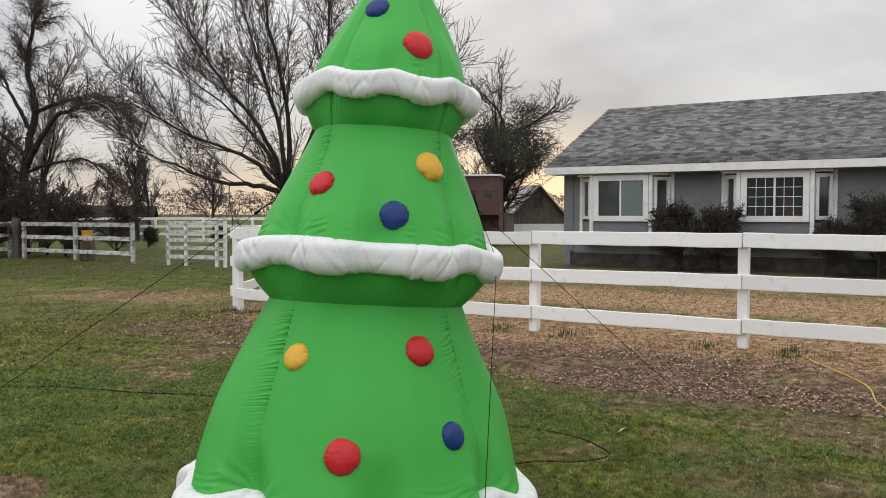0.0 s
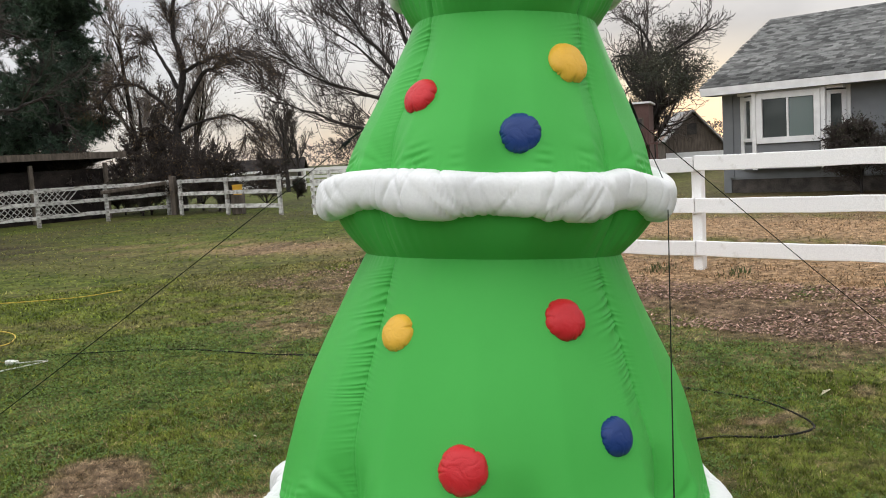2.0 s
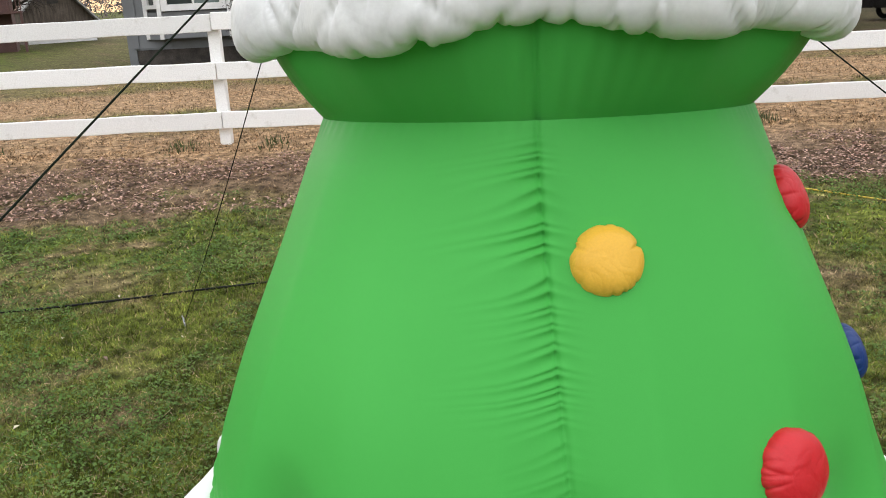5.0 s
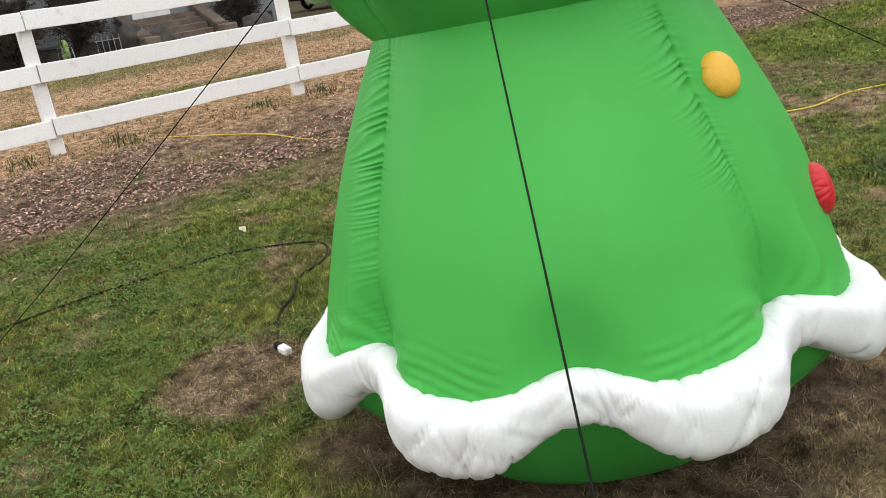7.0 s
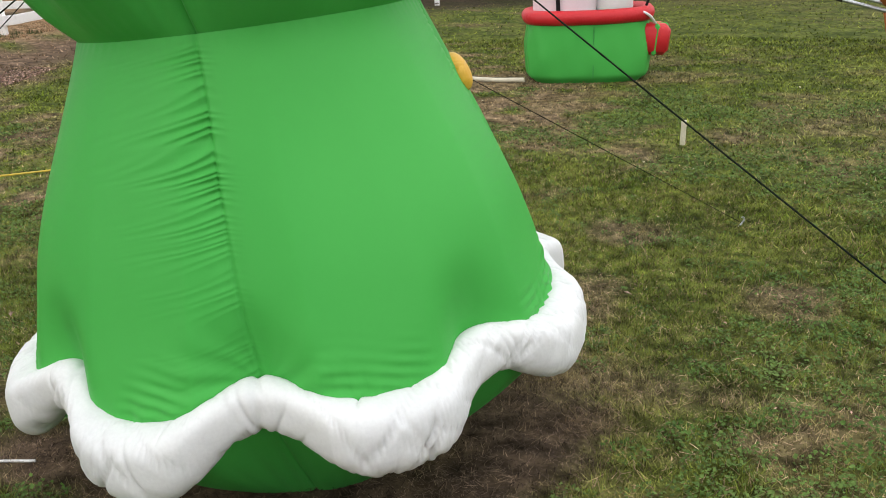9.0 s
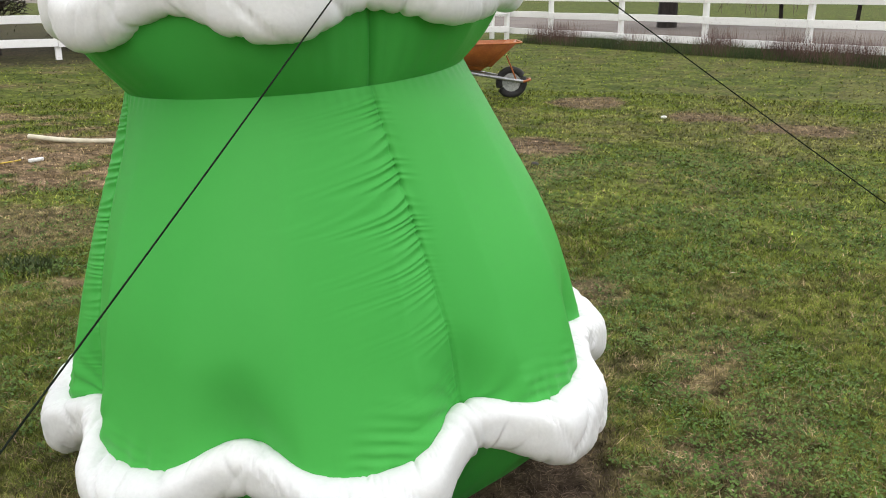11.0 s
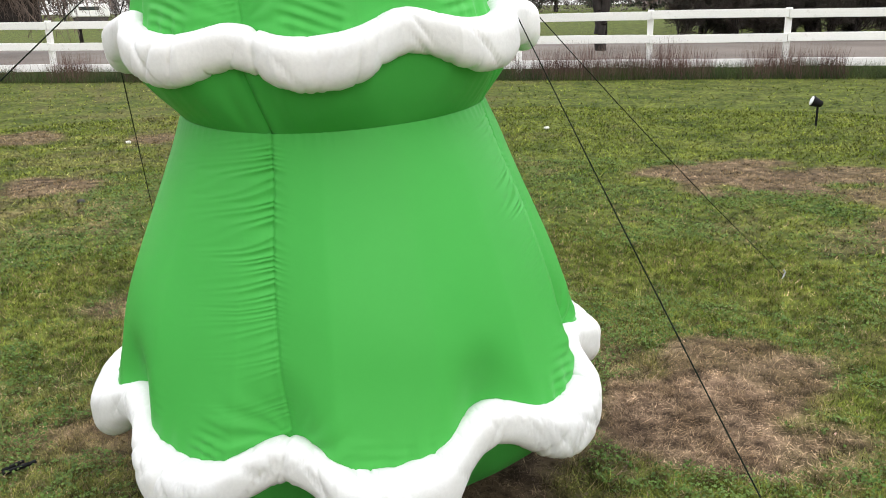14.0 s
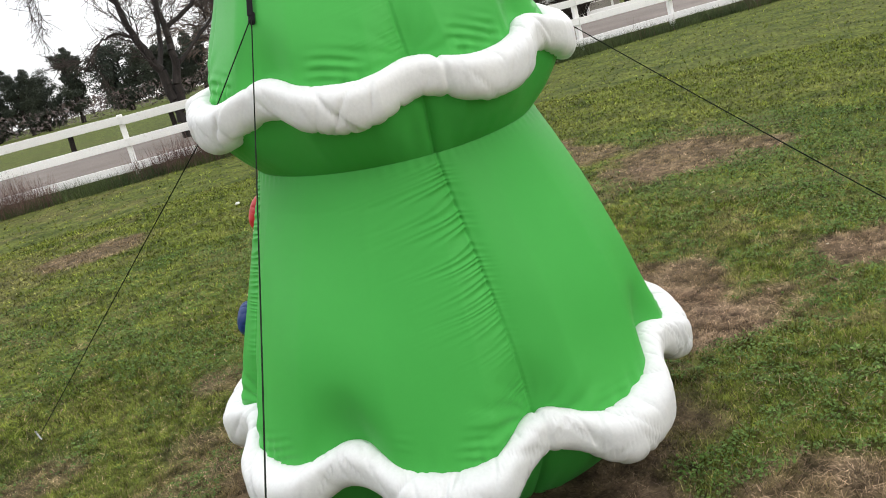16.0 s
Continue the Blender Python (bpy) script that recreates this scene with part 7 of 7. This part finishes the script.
willow, _ = limb_tree("crooked tree with thin brown hanging leaves", at(-14.7, 31.0, 0), [
    ([(0.0, 0, -0.1), (0.0, 0, 1.6), (0.1, 0, 3.5), (0.43, 0.1, 5.3), (0.2, 0.0, 6.7), (0.43, 0.1, 8.3), (0.55, 0.1, 9.2)], 0.216),
    ([(0.1, 0, 3.2), (0.7, -0.3, 4.0), (1.4, -0.5, 4.9), (2.1, -0.6, 5.2), (3.0, -0.6, 5.4), (3.8, -0.5, 4.7)], 0.122),
    ([(0.43, 0.1, 5.2), (1.4, 0.4, 5.6), (2.7, 0.6, 5.8), (3.5, 0.6, 5.1)], 0.086),
    ([(0.2, 0, 4.6), (-0.6, 0.3, 6.0), (-1.1, 0.5, 6.6), (-1.7, 0.6, 5.9)], 0.079),
    ([(0.1, 0, 3.6), (-0.9, -0.4, 4.6), (-1.8, -0.8, 4.8), (-2.6, -0.9, 3.9)], 0.079),
    ([(0.1, 0, 3.0), (1.0, 0.6, 3.4), (1.9, 1.0, 3.5), (2.6, 1.1, 2.8)], 0.065),
    ([(0.0, 0, 2.8), (-1.0, 0.7, 3.4), (-1.8, 1.1, 3.0)], 0.065)], 21, 1.25, 0.50, 0.08, 0.03,
    min_r=0.0065, leaves=(30000, 0.13, np.full(30000, 0.038), M_deadleaf, 5, 0.18, 0.35), sides_per=4.6)
birch, _ = bare_tree("tall thin pale bare tree behind the paddock", at(-19.5, 36.5, 0), 8, 12.0, 0.17, 5, (1.5, 1.4, 1.4, 1.1), (0.42, 0.55, 0.55, 0.5), (0.5, 0.5, 0.5), (0.03, 0.12, 0.08), 0.06, M_paletwig, 0.010, trunk_frac=0.2)
copy_thing(birch, at(-17.2, 37.5, 130, 0.9))
copy_thing(birch, at(-21.5, 34.0, 220, 0.85))
copy_thing(birch, at(-24.5, 38.0, 70, 1.05))
mist, mtips = bare_tree("bare tree hung with dark clumps of mistletoe", at(3.2, 46.0, 70), 31, 10.3, 0.36, 5, (1.7, 1.5, 1.4, 1.0), (0.66, 0.62, 0.6, 0.55), (1.0, 0.7, 0.6, 0.6), (0.0, 0.03, 0.04, 0.02), 0.12, min_r=0.011,
                        trunk_frac=0.12)
rs_m = np.random.RandomState(12)
mc = mtips[np.argsort(mtips[:, 2] + 2 * rs_m.rand(len(mtips)))[len(mtips) // 4: 3 * len(mtips) // 4]]
mc = mc[rs_m.choice(len(mc), 26, replace=False)]
part("mistletoe", leaf_cloud("mistletoe", mc, 20000, 0.36, np.full(20000, 0.085), M_bushleaf, 8), None, mist, "dark green clumps")
LOW = (0.0, 0.0, 1.1)
left_tree, _ = limb_tree("old bare tree with long thick low limbs by the fence", at(-17.6, 17.5, 0), [
    ([(-0.3, -0.2, -0.1), LOW, (0.6, 0.6, 1.75)], 0.30),
    ([LOW, (1.7, 1.5, 2.5), (2.4, 2.1, 3.1), (2.95, 2.6, 3.5), (3.3, 2.9, 4.2), (3.4, 2.9, 5.3)], 0.24),
    ([(2.4, 2.1, 3.1), (2.2, 2.3, 4.0), (2.5, 2.4, 5.2), (2.2, 2.2, 6.6)], 0.085),
    ([(2.95, 2.6, 3.5), (3.7, 3.2, 3.3), (4.4, 3.7, 3.6), (4.9, 4.1, 3.3)], 0.06),
    ([(1.7, 1.5, 2.5), (1.2, 1.9, 3.6), (1.6, 2.2, 5.0), (2.6, 2.6, 5.8), (3.9, 3.2, 6.0)], 0.10),
    ([LOW, (0.0, 0.5, 2.8), (0.5, 0.9, 4.4), (1.7, 1.7, 5.5), (3.0, 2.6, 5.7), (4.1, 3.4, 5.1)], 0.15),
    ([LOW, (-0.6, 0.2, 3.0), (-0.6, 0.4, 5.4), (0.3, 0.9, 7.0)], 0.14),
    ([LOW, (-1.2, -0.4, 2.4), (-2.6, -0.8, 4.0), (-3.4, -1.0, 6.0)], 0.13)], 15, 1.6, 0.55, 0.2, 0.01, min_r=0.005, sides_per=1.7)
small, _ = bare_tree("small bare tree in the distance", at(-16.5, 47, 0), 41, 6.2, 0.14, 5, (1.7, 1.6, 1.4, 1.0), (0.6, 0.6, 0.55, 0.5), (0.7, 0.6, 0.6), (0.02, 0.1, 0.06), 0.10, M_twig, 0.010, trunk_frac=0.15, group="small far trees")
for k, (x, y, s) in enumerate(((-13.8, 52.5, 0.9), (-19.0, 56, 1.0), (-10.5, 58, 0.95), (-24, 47, 1.25), (-8.0, 60, 1.2), (-30, 45, 1.3), (-27, 52, 1.2), (-4.5, 62, 1.3), (-33, 38, 1.4), (-37, 30, 1.5))):
    copy_thing(small, at(x, y, 57 * k, s))
shrub, _ = bare_tree("tangled brown leafless shrub beside the house or fence", at(-16.2, 33.5, 0, 0.6), 51, 3.4, 0.07, 5, (3.0, 2.0, 1.6, 1.0), (0.7, 0.6, 0.55, 0.5), (0.7, 0.6, 0.6), (0.02, 0.03, 0.03), 0.13, M_twig, 0.012,
                     leaves=(3500, 0.22, np.full(3500, 0.06), M_bushleaf, 3), trunk_frac=0.05, name="shrub", category="shrub", group="brown shrubs")
for k, (x, y, s) in enumerate(((-18.0, 32.0, 0.6), (-14.5, 35.0, 0.55), (-20.0, 30.5, 0.55), (-12.0, 36.0, 0.5), (-21.5, 36.0, 0.8), (-26.0, 32.0, 0.9), (-10.0, 40.0, 0.5), (-11.9, 28.9, 0.6), (-15.0, 28.6, 0.75), (-16.5, 30.0, 0.7), (-18.6, 28.4, 0.6))):
    copy_thing(shrub, at(x, y, 71 * k, s))
tangle, _ = bare_tree("brown leafless undergrowth behind the paddock fence", at(-12.4, 29.2, 0), 57, 2.6, 0.05, 5, (2.3, 1.8, 1.4, 1.0), (0.7, 0.6, 0.55, 0.5), (0.8, 0.6, 0.6), (0.01, 0.02, 0.02), 0.13, M_twig, 0.008,
                      leaves=(900, 0.2, np.full(900, 0.04), M_deadleaf, 4), trunk_frac=0.04, name="undergrowth", category="shrub", group="brown undergrowth")
for k, (x, y, s) in enumerate(((-13.6, 30.4, 1.1), (-14.9, 29.0, 0.9), (-16.2, 30.6, 1.2), (-17.3, 28.6, 1.0), (-18.4, 30.2, 1.1), (-11.2, 30.6, 0.8), (-19.6, 28.2, 0.9), (-15.4, 32.0, 1.2))):
    copy_thing(tangle, at(x, y, 83 * k, s))
# bushes before the bay windows
for k, (a, b, s) in enumerate(((-5.4, 22.3, 0.92), (-4.5, 22.4, 0.88), (-2.0, 22.2, 0.72), (-0.9, 22.3, 1.0), (0.2, 22.3, 0.85), (1.4, 22.4, 0.85), (2.6, 22.3, 1.0), (6.6, 22.4, 0.7))):
    copy_thing(shrub, Matrix.Translation(ab(a, b, -0.05)) @ pose(0, 0, 0, 0, 0, 80 * k + 10) @ Matrix.Scale(s, 4))


def pine_tree(m, seed, height):
    rs = np.random.RandomState(seed)
    tree = thing("pine_tree", "tall dense dark green pine with long needles", "tree", m)
    segs, tufts = [], []
    n = 16
    pts = [np.array([0.25 * math.sin(i * 0.5), 0.15 * math.cos(i * 0.7), height * i / n]) for i in range(n + 1)]
    for i in range(n):
        segs.append((pts[i], pts[i + 1], 0.3 * (1 - 0.9 * i / n), 0.3 * (1 - 0.9 * (i + 1) / n), 0))
    limbs = []
    for k in range(165):
        t = 0.15 + 0.83 * rs.rand()
        p = pts[int(t * n)] * (1 - (t * n) % 1) + pts[min(int(t * n) + 1, n)] * ((t * n) % 1)
        ang = rs.rand() * 6.28
        ln = height * min(0.185 + 0.06 * math.cos(ang - 3.7), 0.46 * (1.05 - t)) * rs.uniform(0.7, 1.15)
        d = np.array([math.cos(ang), math.sin(ang), rs.uniform(-0.30, 0.30)])
        q = p
        for j in range(5):
            d = d + 0.12 * rs.randn(3) + np.array([0, 0, 0.05])
            d /= np.linalg.norm(d)
            e = q + d * ln / 5
            limbs.append((q, e, 0.05 * (1 - j / 6), 0.05 * (1 - (j + 1) / 6), 1))
            if j > 0:
                for _ in range(7):
                    sd = d + 0.75 * rs.randn(3)
                    sd /= np.linalg.norm(sd)
                    g = e + sd * rs.uniform(0.2, 0.8)
                    limbs.append((e, g, 0.018, 0.008, 2))
                    tufts.append((g, sd))
                    tufts.append(((e + g) / 2, sd))
            q = e
        tufts.append((q, d))
    part("trunk", branch_mesh("trunk", segs, M_bark, 8), None, tree, "dark trunk")
    part("branchwork", branch_mesh("branchwork", limbs, M_bark, 4), None, tree, "dark limbs")
    c = np.array([t[0] for t in tufts])
    d = np.array([t[1] for t in tufts])
    k = 30
    cc, dd = np.repeat(c, k, 0), np.repeat(d, k, 0)
    w = dd * 0.55 + 0.62 * rs.randn(len(cc), 3)
    w /= np.linalg.norm(w, axis=1, keepdims=True)
    s = np.cross(w, rs.randn(len(cc), 3))
    s /= np.linalg.norm(s, axis=1, keepdims=True)
    ln = (0.15 + 0.17 * rs.rand(len(cc)))[:, None]
    v = np.stack([cc - s * 0.013, cc + s * 0.013, cc + w * ln], 1).reshape(-1, 3)
    part("needles", np_mesh("needles", v, np.arange(len(v)).reshape(-1, 3), M_needle), None, tree, "dark green needle tufts")
    return tree


pine_tree(at(-19.7, 30.9), 3, 13.2)

cyp = thing("cypress", "small narrow dark cypress in the distance", "tree", at(-20.4, 57.5))
part("trunk", box((0.12, 0.12, 0.6), pose(0, 0, 0.3)), M_bark, cyp)
cc = np.array([[0, 0, z] for z in np.linspace(0.5, 2.6, 12)])
part("foliage", leaf_cloud("foliage", cc, 1600, np.array([0.14, 0.14, 0.12]), np.full(1600, 0.12), M_eucalypt, 4), None, cyp)


def gum_tree(m, seed, height, label, group="", leaves=5200, size=0.26, material=M_eucalypt, fuzz=0.045, bare=0.25):
    segs, tips = skeleton(seed, height, 0.3, 4, (1.8, 1.8, 1.5), (0.6, 0.55, 0.5), (0.7, 0.6, 0.6), (0.03, 0.08, 0.05), 0.1, bare)
    tree = thing("gum_tree", label, "tree", m, group)
    part("trunk", branch_mesh("trunk", [s for s in segs if s[4] <= 1], M_bark, 6), None, tree, "dark trunk and limbs")
    part("crown", leaf_cloud("crown", tips, leaves, height * fuzz, np.full(leaves, size), material, seed + 1), None, tree, "clumped dark leaves")
    return tree


def clumped_gum(label, m, heads, seed, group="", per=900, size=0.075):
    """A eucalyptus whose leaves stand in round heads on slanting limbs, with gaps between."""
    rs = np.random.RandomState(seed)
    tree = thing("gum_tree", label, "tree", m, group)
    segs, cents, radii = [], [], []
    fork = np.array([0.0, 0.0, min(h[2] for h in heads) * 0.55])
    segs.append((np.array([0, 0, -0.1]), fork, 0.24, 0.18, 0))
    for x, y, z, r in heads:
        r *= 1.25
        tip = np.array([x, y, z])
        mid = fork + (tip - fork) * 0.55 + np.array([-0.12 * x, -0.12 * y, 0.2])
        segs += [(fork, mid, 0.13, 0.08, 0), (mid, tip, 0.08, 0.03, 1)]
        for _ in range(11):
            d = rs.randn(3)
            d /= np.linalg.norm(d)
            cents.append(tip + d * r * rs.uniform(0.3, 0.85))
            radii.append(r * rs.uniform(0.26, 0.44))
            segs.append((tip - np.array([0, 0, 0.5 * r]), cents[-1], 0.035, 0.012, 1))
    part("trunk", branch_mesh("trunk", segs, M_bark, 6), None, tree, "dark trunk and slanting limbs")
    c, r = np.repeat(np.array(cents), per // 11, 0), np.repeat(np.array(radii), per // 11)
    d = rs.randn(len(c), 3)
    d /= np.linalg.norm(d, axis=1, keepdims=True)
    c = c + d * (r * rs.rand(len(c)) ** 0.45)[:, None] * np.array([1.15, 1.15, 0.8])
    part("crown", leaf_cloud("crown", c, len(c), 0.02, np.full(len(c), size), M_eucalypt, seed + 1, 0.0, 0.6), None, tree, "round clumps of dark leaves")
    return tree


clumped_gum("tall dark eucalyptus with round leaf heads and gaps", far_off(at(-15.6, -73, 0)), [
    (1.9, 0, 6.6, 0.75), (1.2, 0.4, 7.5, 0.95), (0.3, -0.3, 7.6, 0.9), (0.9, 0.5, 6.2, 0.8), (1.6, 0.2, 5.4, 0.6), (0.0, 0.5, 6.1, 0.8),
    (-1.5, 0.1, 7.3, 0.8), (-1.9, 0.4, 6.5, 0.75), (-1.1, -0.4, 5.6, 0.95), (-0.3, 0.2, 4.7, 1.0), (-2.0, 0.3, 4.9, 1.1)], 5, "far eucalyptus trees", 4200)
gum = clumped_gum("dark eucalyptus of loose round heads in the far tree line", far_off(at(-25.2, -75.2, 0)), [
    (0.5, 0, 5.5, 0.75), (-0.5, 0.3, 5.2, 0.7), (0.9, 0.2, 4.5, 0.8), (-0.9, -0.2, 4.2, 0.8), (0.2, 0.4, 3.9, 0.9), (0.7, 0, 2.9, 0.8), (-0.7, 0.2, 2.8, 0.8), (0.0, 0.1, 2.0, 0.8)], 14, "far eucalyptus trees", 3600)
gum_b = clumped_gum("dark rounded broad-leaved tree in the far tree line", far_off(at(-21.3, -76.4, 0)), [
    (0, 0, 4.6, 1.2), (1.2, 0.3, 4.2, 1.1), (-1.3, -0.3, 4.2, 1.1), (1.7, 0.2, 3.1, 1.1), (-1.8, 0.1, 3.0, 1.1), (0.5, 1.0, 3.2, 1.2), (-0.5, -1.0, 3.2, 1.2), (1.2, 0, 1.9, 1.1), (-1.2, 0, 1.9, 1.1), (0, 0.6, 1.6, 1.0)], 18, "far eucalyptus trees", 4200)
for k, (x, y, sz) in enumerate(((-23.4, -76.0, 0.95), (-27.2, -74.6, 1.0), (-28.9, -73.8, 1.12), (-30.8, -73.4, 1.0), (-32.6, -72.6, 1.05), (-35.6, -71.0, 1.08), (-39.4, -69.0, 1.2), (-46.5, -65.0, 1.0), (-49.0, -63.0, 1.1), (-52.0, -60.0, 1.0))):
    copy_thing(gum, far_off(at(x, y, 67 * k, 0.5 * sz)))
for k, (x, y, sz) in enumerate(((-17.6, -76.4, 1.0), (-19.4, -77.2, 1.05), (-22.6, -76.6, 1.1), (-24.6, -77.6, 1.15), (-26.6, -76.6, 1.1), (-28.4, -76.2, 1.1), (-30.4, -76.0, 1.1), (-33.8, -74.0, 1.05), (-37.4, -71.5, 1.05), (-43.2, -66.8, 1.3), (-48.0, -66.0, 1.1), (-55.0, -60.0, 1.1), (-59.0, -56.0, 1.0), (-63.0, -51.0, 1.1))):
    copy_thing(gum_b, far_off(at(x, y, 71 * k, 0.5 * sz)))
for k, (x, y, s) in enumerate(((-29, -30, 0.75), (-33, -27, 0.8), (-31, -34, 0.9))):
    copy_thing(gum_b, at(x, y, 50 * k, 0.5 * s))
for k in range(10):
    copy_thing(small, far_off(at(18 - 4.5 * k + 2 * math.sin(k * 4), -74 - 2 * (k % 3), 40 * k, 0.6 + 0.08 * (k % 4))))

# trees across the road
rw, _ = bare_tree("weeping bare tree with hanging twigs across the road", at(4.6, -24.8, 0), 61, 10.5, 0.34, 6, (1.8, 1.8, 1.8, 1.5, 1.0), (0.6, 0.6, 0.62, 0.6, 0.6), (0.85, 0.7, 0.6, 0.6), (0.02, -0.02, -0.14, -0.26), 0.10, M_thickettwig, 0.007, trunk_frac=0.2)
r16, _ = limb_tree("bare spreading tree with slanting trunks beyond the road fence", at(-11.7, -15.0, 0), [
    ([(0.0, 0, -0.1), (0.05, -0.05, 1.0), (0.2, -0.1, 2.0), (0.5, -0.3, 2.95), (0.62, -0.45, 3.9), (0.7, -0.5, 5.2), (0.9, -0.4, 7.4)], 0.17),
    ([(0.0, 0, 0.9), (-0.1, 0.2, 2.0), (-0.1, 0.25, 3.0), (-0.05, 0.3, 3.8), (-0.3, 0.4, 5.2), (-0.4, 0.3, 7.6)], 0.13),
    ([(0.5, -0.3, 2.95), (0.85, -0.5, 3.15), (1.3, -0.75, 3.05), (1.75, -1.0, 2.5)], 0.05),
    ([(0.62, -0.45, 3.9), (1.2, -0.6, 4.5), (2.0, -0.9, 4.6), (2.7, -1.1, 4.2)], 0.05),
    ([(0.2, -0.1, 2.0), (-0.5, -0.6, 3.2), (-0.9, -0.9, 4.6), (-1.0, -1.0, 6.6)], 0.08),
    ([(-0.1, 0.25, 3.0), (-0.9, 0.8, 3.6), (-1.7, 1.3, 4.6), (-2.3, 1.6, 6.0)], 0.07),
    ([(0.62, -0.45, 3.9), (0.1, -1.0, 5.0), (0.3, -1.6, 6.6)], 0.06),
    ([(-0.1, 0.2, 2.0), (-0.9, 0.4, 2.6), (-1.9, 0.5, 3.4), (-2.8, 0.4, 3.9)], 0.06)], 71, 1.3, 0.5, 0.1, 0.02, min_r=0.005, sides_per=2.6)
thick, _ = bare_tree("dense dark leafless thicket tree", at(-20.5, -20.6, 0), 81, 10.5, 0.22, 6, (2.2, 2.0, 1.8, 1.4, 1.0), (0.6, 0.6, 0.58, 0.55, 0.5), (0.6, 0.6, 0.6, 0.6), (0.02, 0.06, 0.03, -0.02), 0.12, M_thickettwig, 0.010,
                     leaves=(2600, 0.45, np.full(2600, 0.06), M_deadleaf, 9), trunk_frac=0.08, group="roadside thicket")
for k, (a, b, s) in enumerate(((-8.5, -28.6, 1.05), (-10.0, -27.2, 0.95), (-11.6, -29.0, 1.1), (-13.0, -27.6, 0.62), (-7.2, -30.5, 1.05), (-9.5, -31.5, 1.15), (-12.5, -31.5, 1.0))):
    copy_thing(thick, Matrix.Translation(ab(a, b, -0.05)) @ pose(0, 0, 0, 0, 0, 49 * k) @ Matrix.Scale(s, 4))
for k, (a, b, s) in enumerate(((-8, -27.0, 1.3), (-9.6, -26.8, 1.1), (-11.2, -27.0, 1.3), (-12.8, -26.8, 1.1), (-14.2, -27.0, 1.0), (-6.8, -28.0, 1.2))):
    copy_thing(shrub, Matrix.Translation(ab(a, b, -0.05)) @ pose(0, 0, 0, 0, 0, 95 * k) @ Matrix.Scale(s, 4))
for k in range(16):
    # rank undergrowth at the thicket's foot
    copy_thing(shrub, Matrix.Translation(ab(-5.2 - 0.95 * k, -25.9 - 0.5 * math.sin(k * 2.1), -0.05)) @ pose(0, 0, 0, 0, 0, 61 * k) @ Matrix.Scale(0.95 + 0.25 * math.sin(k * 1.3), 4))
for k, (x, y, s) in enumerate(((-49.5, -26, 1.35), (-52, -21, 1.3), (-47, -33, 1.2))):
    copy_thing(r16, at(x, y, 100 * k, s * 0.75))
limb_tree("half-leafy tree with a long branch over the road", at(-27.2, -13.6, 0), [
    ([(0, 0, -0.1), (0.1, 0.1, 1.6), (0.0, 0.1, 2.8), (0.2, 0.1, 4.2), (0.1, 0.0, 6.0)], 0.17),
    ([(0.0, 0.1, 2.8), (0.9, -0.6, 3.5), (1.2, -1.1, 4.4)], 0.07),
    ([(0.0, 0.1, 2.6), (-0.6, 0.9, 3.4), (-0.8, 1.6, 4.2)], 0.06),
    ([(0.1, 0.1, 3.6), (1.4, -1.3, 5.0), (2.6, -2.6, 5.7), (4.0, -4.2, 5.6)], 0.07),
    ([(0.2, 0.1, 4.2), (-0.6, 1.4, 5.6), (-1.5, 2.4, 6.2), (-2.0, 3.4, 5.8)], 0.06)], 33, 0.9, 0.4, 0.1, 0.03, min_r=0.007, leaves=(15000, 0.12, np.full(15000, 0.055), M_bushleaf, 7, 0.1, 0.4), sides_per=3.0)
# dark bushes behind the side fence
for k in range(9):
    b = 9.5 - 2.1 * k
    copy_thing(shrub, Matrix.Translation(ab(17.2 + 0.7 * math.sin(k * 3), b, -0.05)) @ pose(0, 0, 0, 0, 0, 64 * k) @ Matrix.Scale(1.0 + 0.25 * math.sin(k * 1.9), 4))
    if k % 2 == 0:
        copy_thing(thick, Matrix.Translation(ab(20.0, b, -0.05)) @ pose(0, 0, 0, 0, 0, 110 * k) @ Matrix.Scale(0.75, 4))
oak = gum_tree(Matrix.Translation(ab(19.0, 33.0)), 23, 9.0, "leafy oak beside the drive", "", 9000, 0.16, M_bushleaf)
copy_thing(oak, Matrix.Translation(ab(12.0, 38.0)) @ pose(0, 0, 0, 0, 0, 80))
copy_thing(birch, Matrix.Translation(ab(13.6, 14.5)) @ pose(0, 0, 0, 0, 0, 30) @ Matrix.Scale(1.3, 4))

# low woods along the whole horizon
n_w = 170000
wa = rng.rand(n_w) * 6.283
wr = 150 + 60 * rng.rand(n_w)
top_h = 2.0 + 5.5 * fbm(np.cos(wa) * 30 + 50, np.sin(wa) * 30 + 50, 3.0, 4)
wz = top_h * rng.rand(n_w) ** 0.7
ctr = np.stack([wr * np.cos(wa), wr * np.sin(wa), wz], 1)
v1, v2 = rng.randn(n_w, 3), rng.randn(n_w, 3)
sz = 0.16 + 0.26 * rng.rand(n_w)
wv = np.stack([ctr - v1 * sz[:, None] * 0.6, ctr + v2 * sz[:, None] * 0.5, ctr + v1 * sz[:, None] * 0.6], 1).reshape(-1, 3)
tagged(new("far_woods", np_mesh("far_woods", wv, np.arange(3 * n_w).reshape(-1, 3), mat("far_wood_leaf", (0.085, 0.068, 0.066), (0.15, 0.118, 0.112), 0.05, 0.9, island=0.25))), "low grey-brown woods along the horizon", "woods", kind="stuff")

# loose shingles of the first courses
for pos in LOOSE_SHINGLES:
    part("shingle", tab_me, None, house, m=sh_m @ Matrix.Translation(pos))
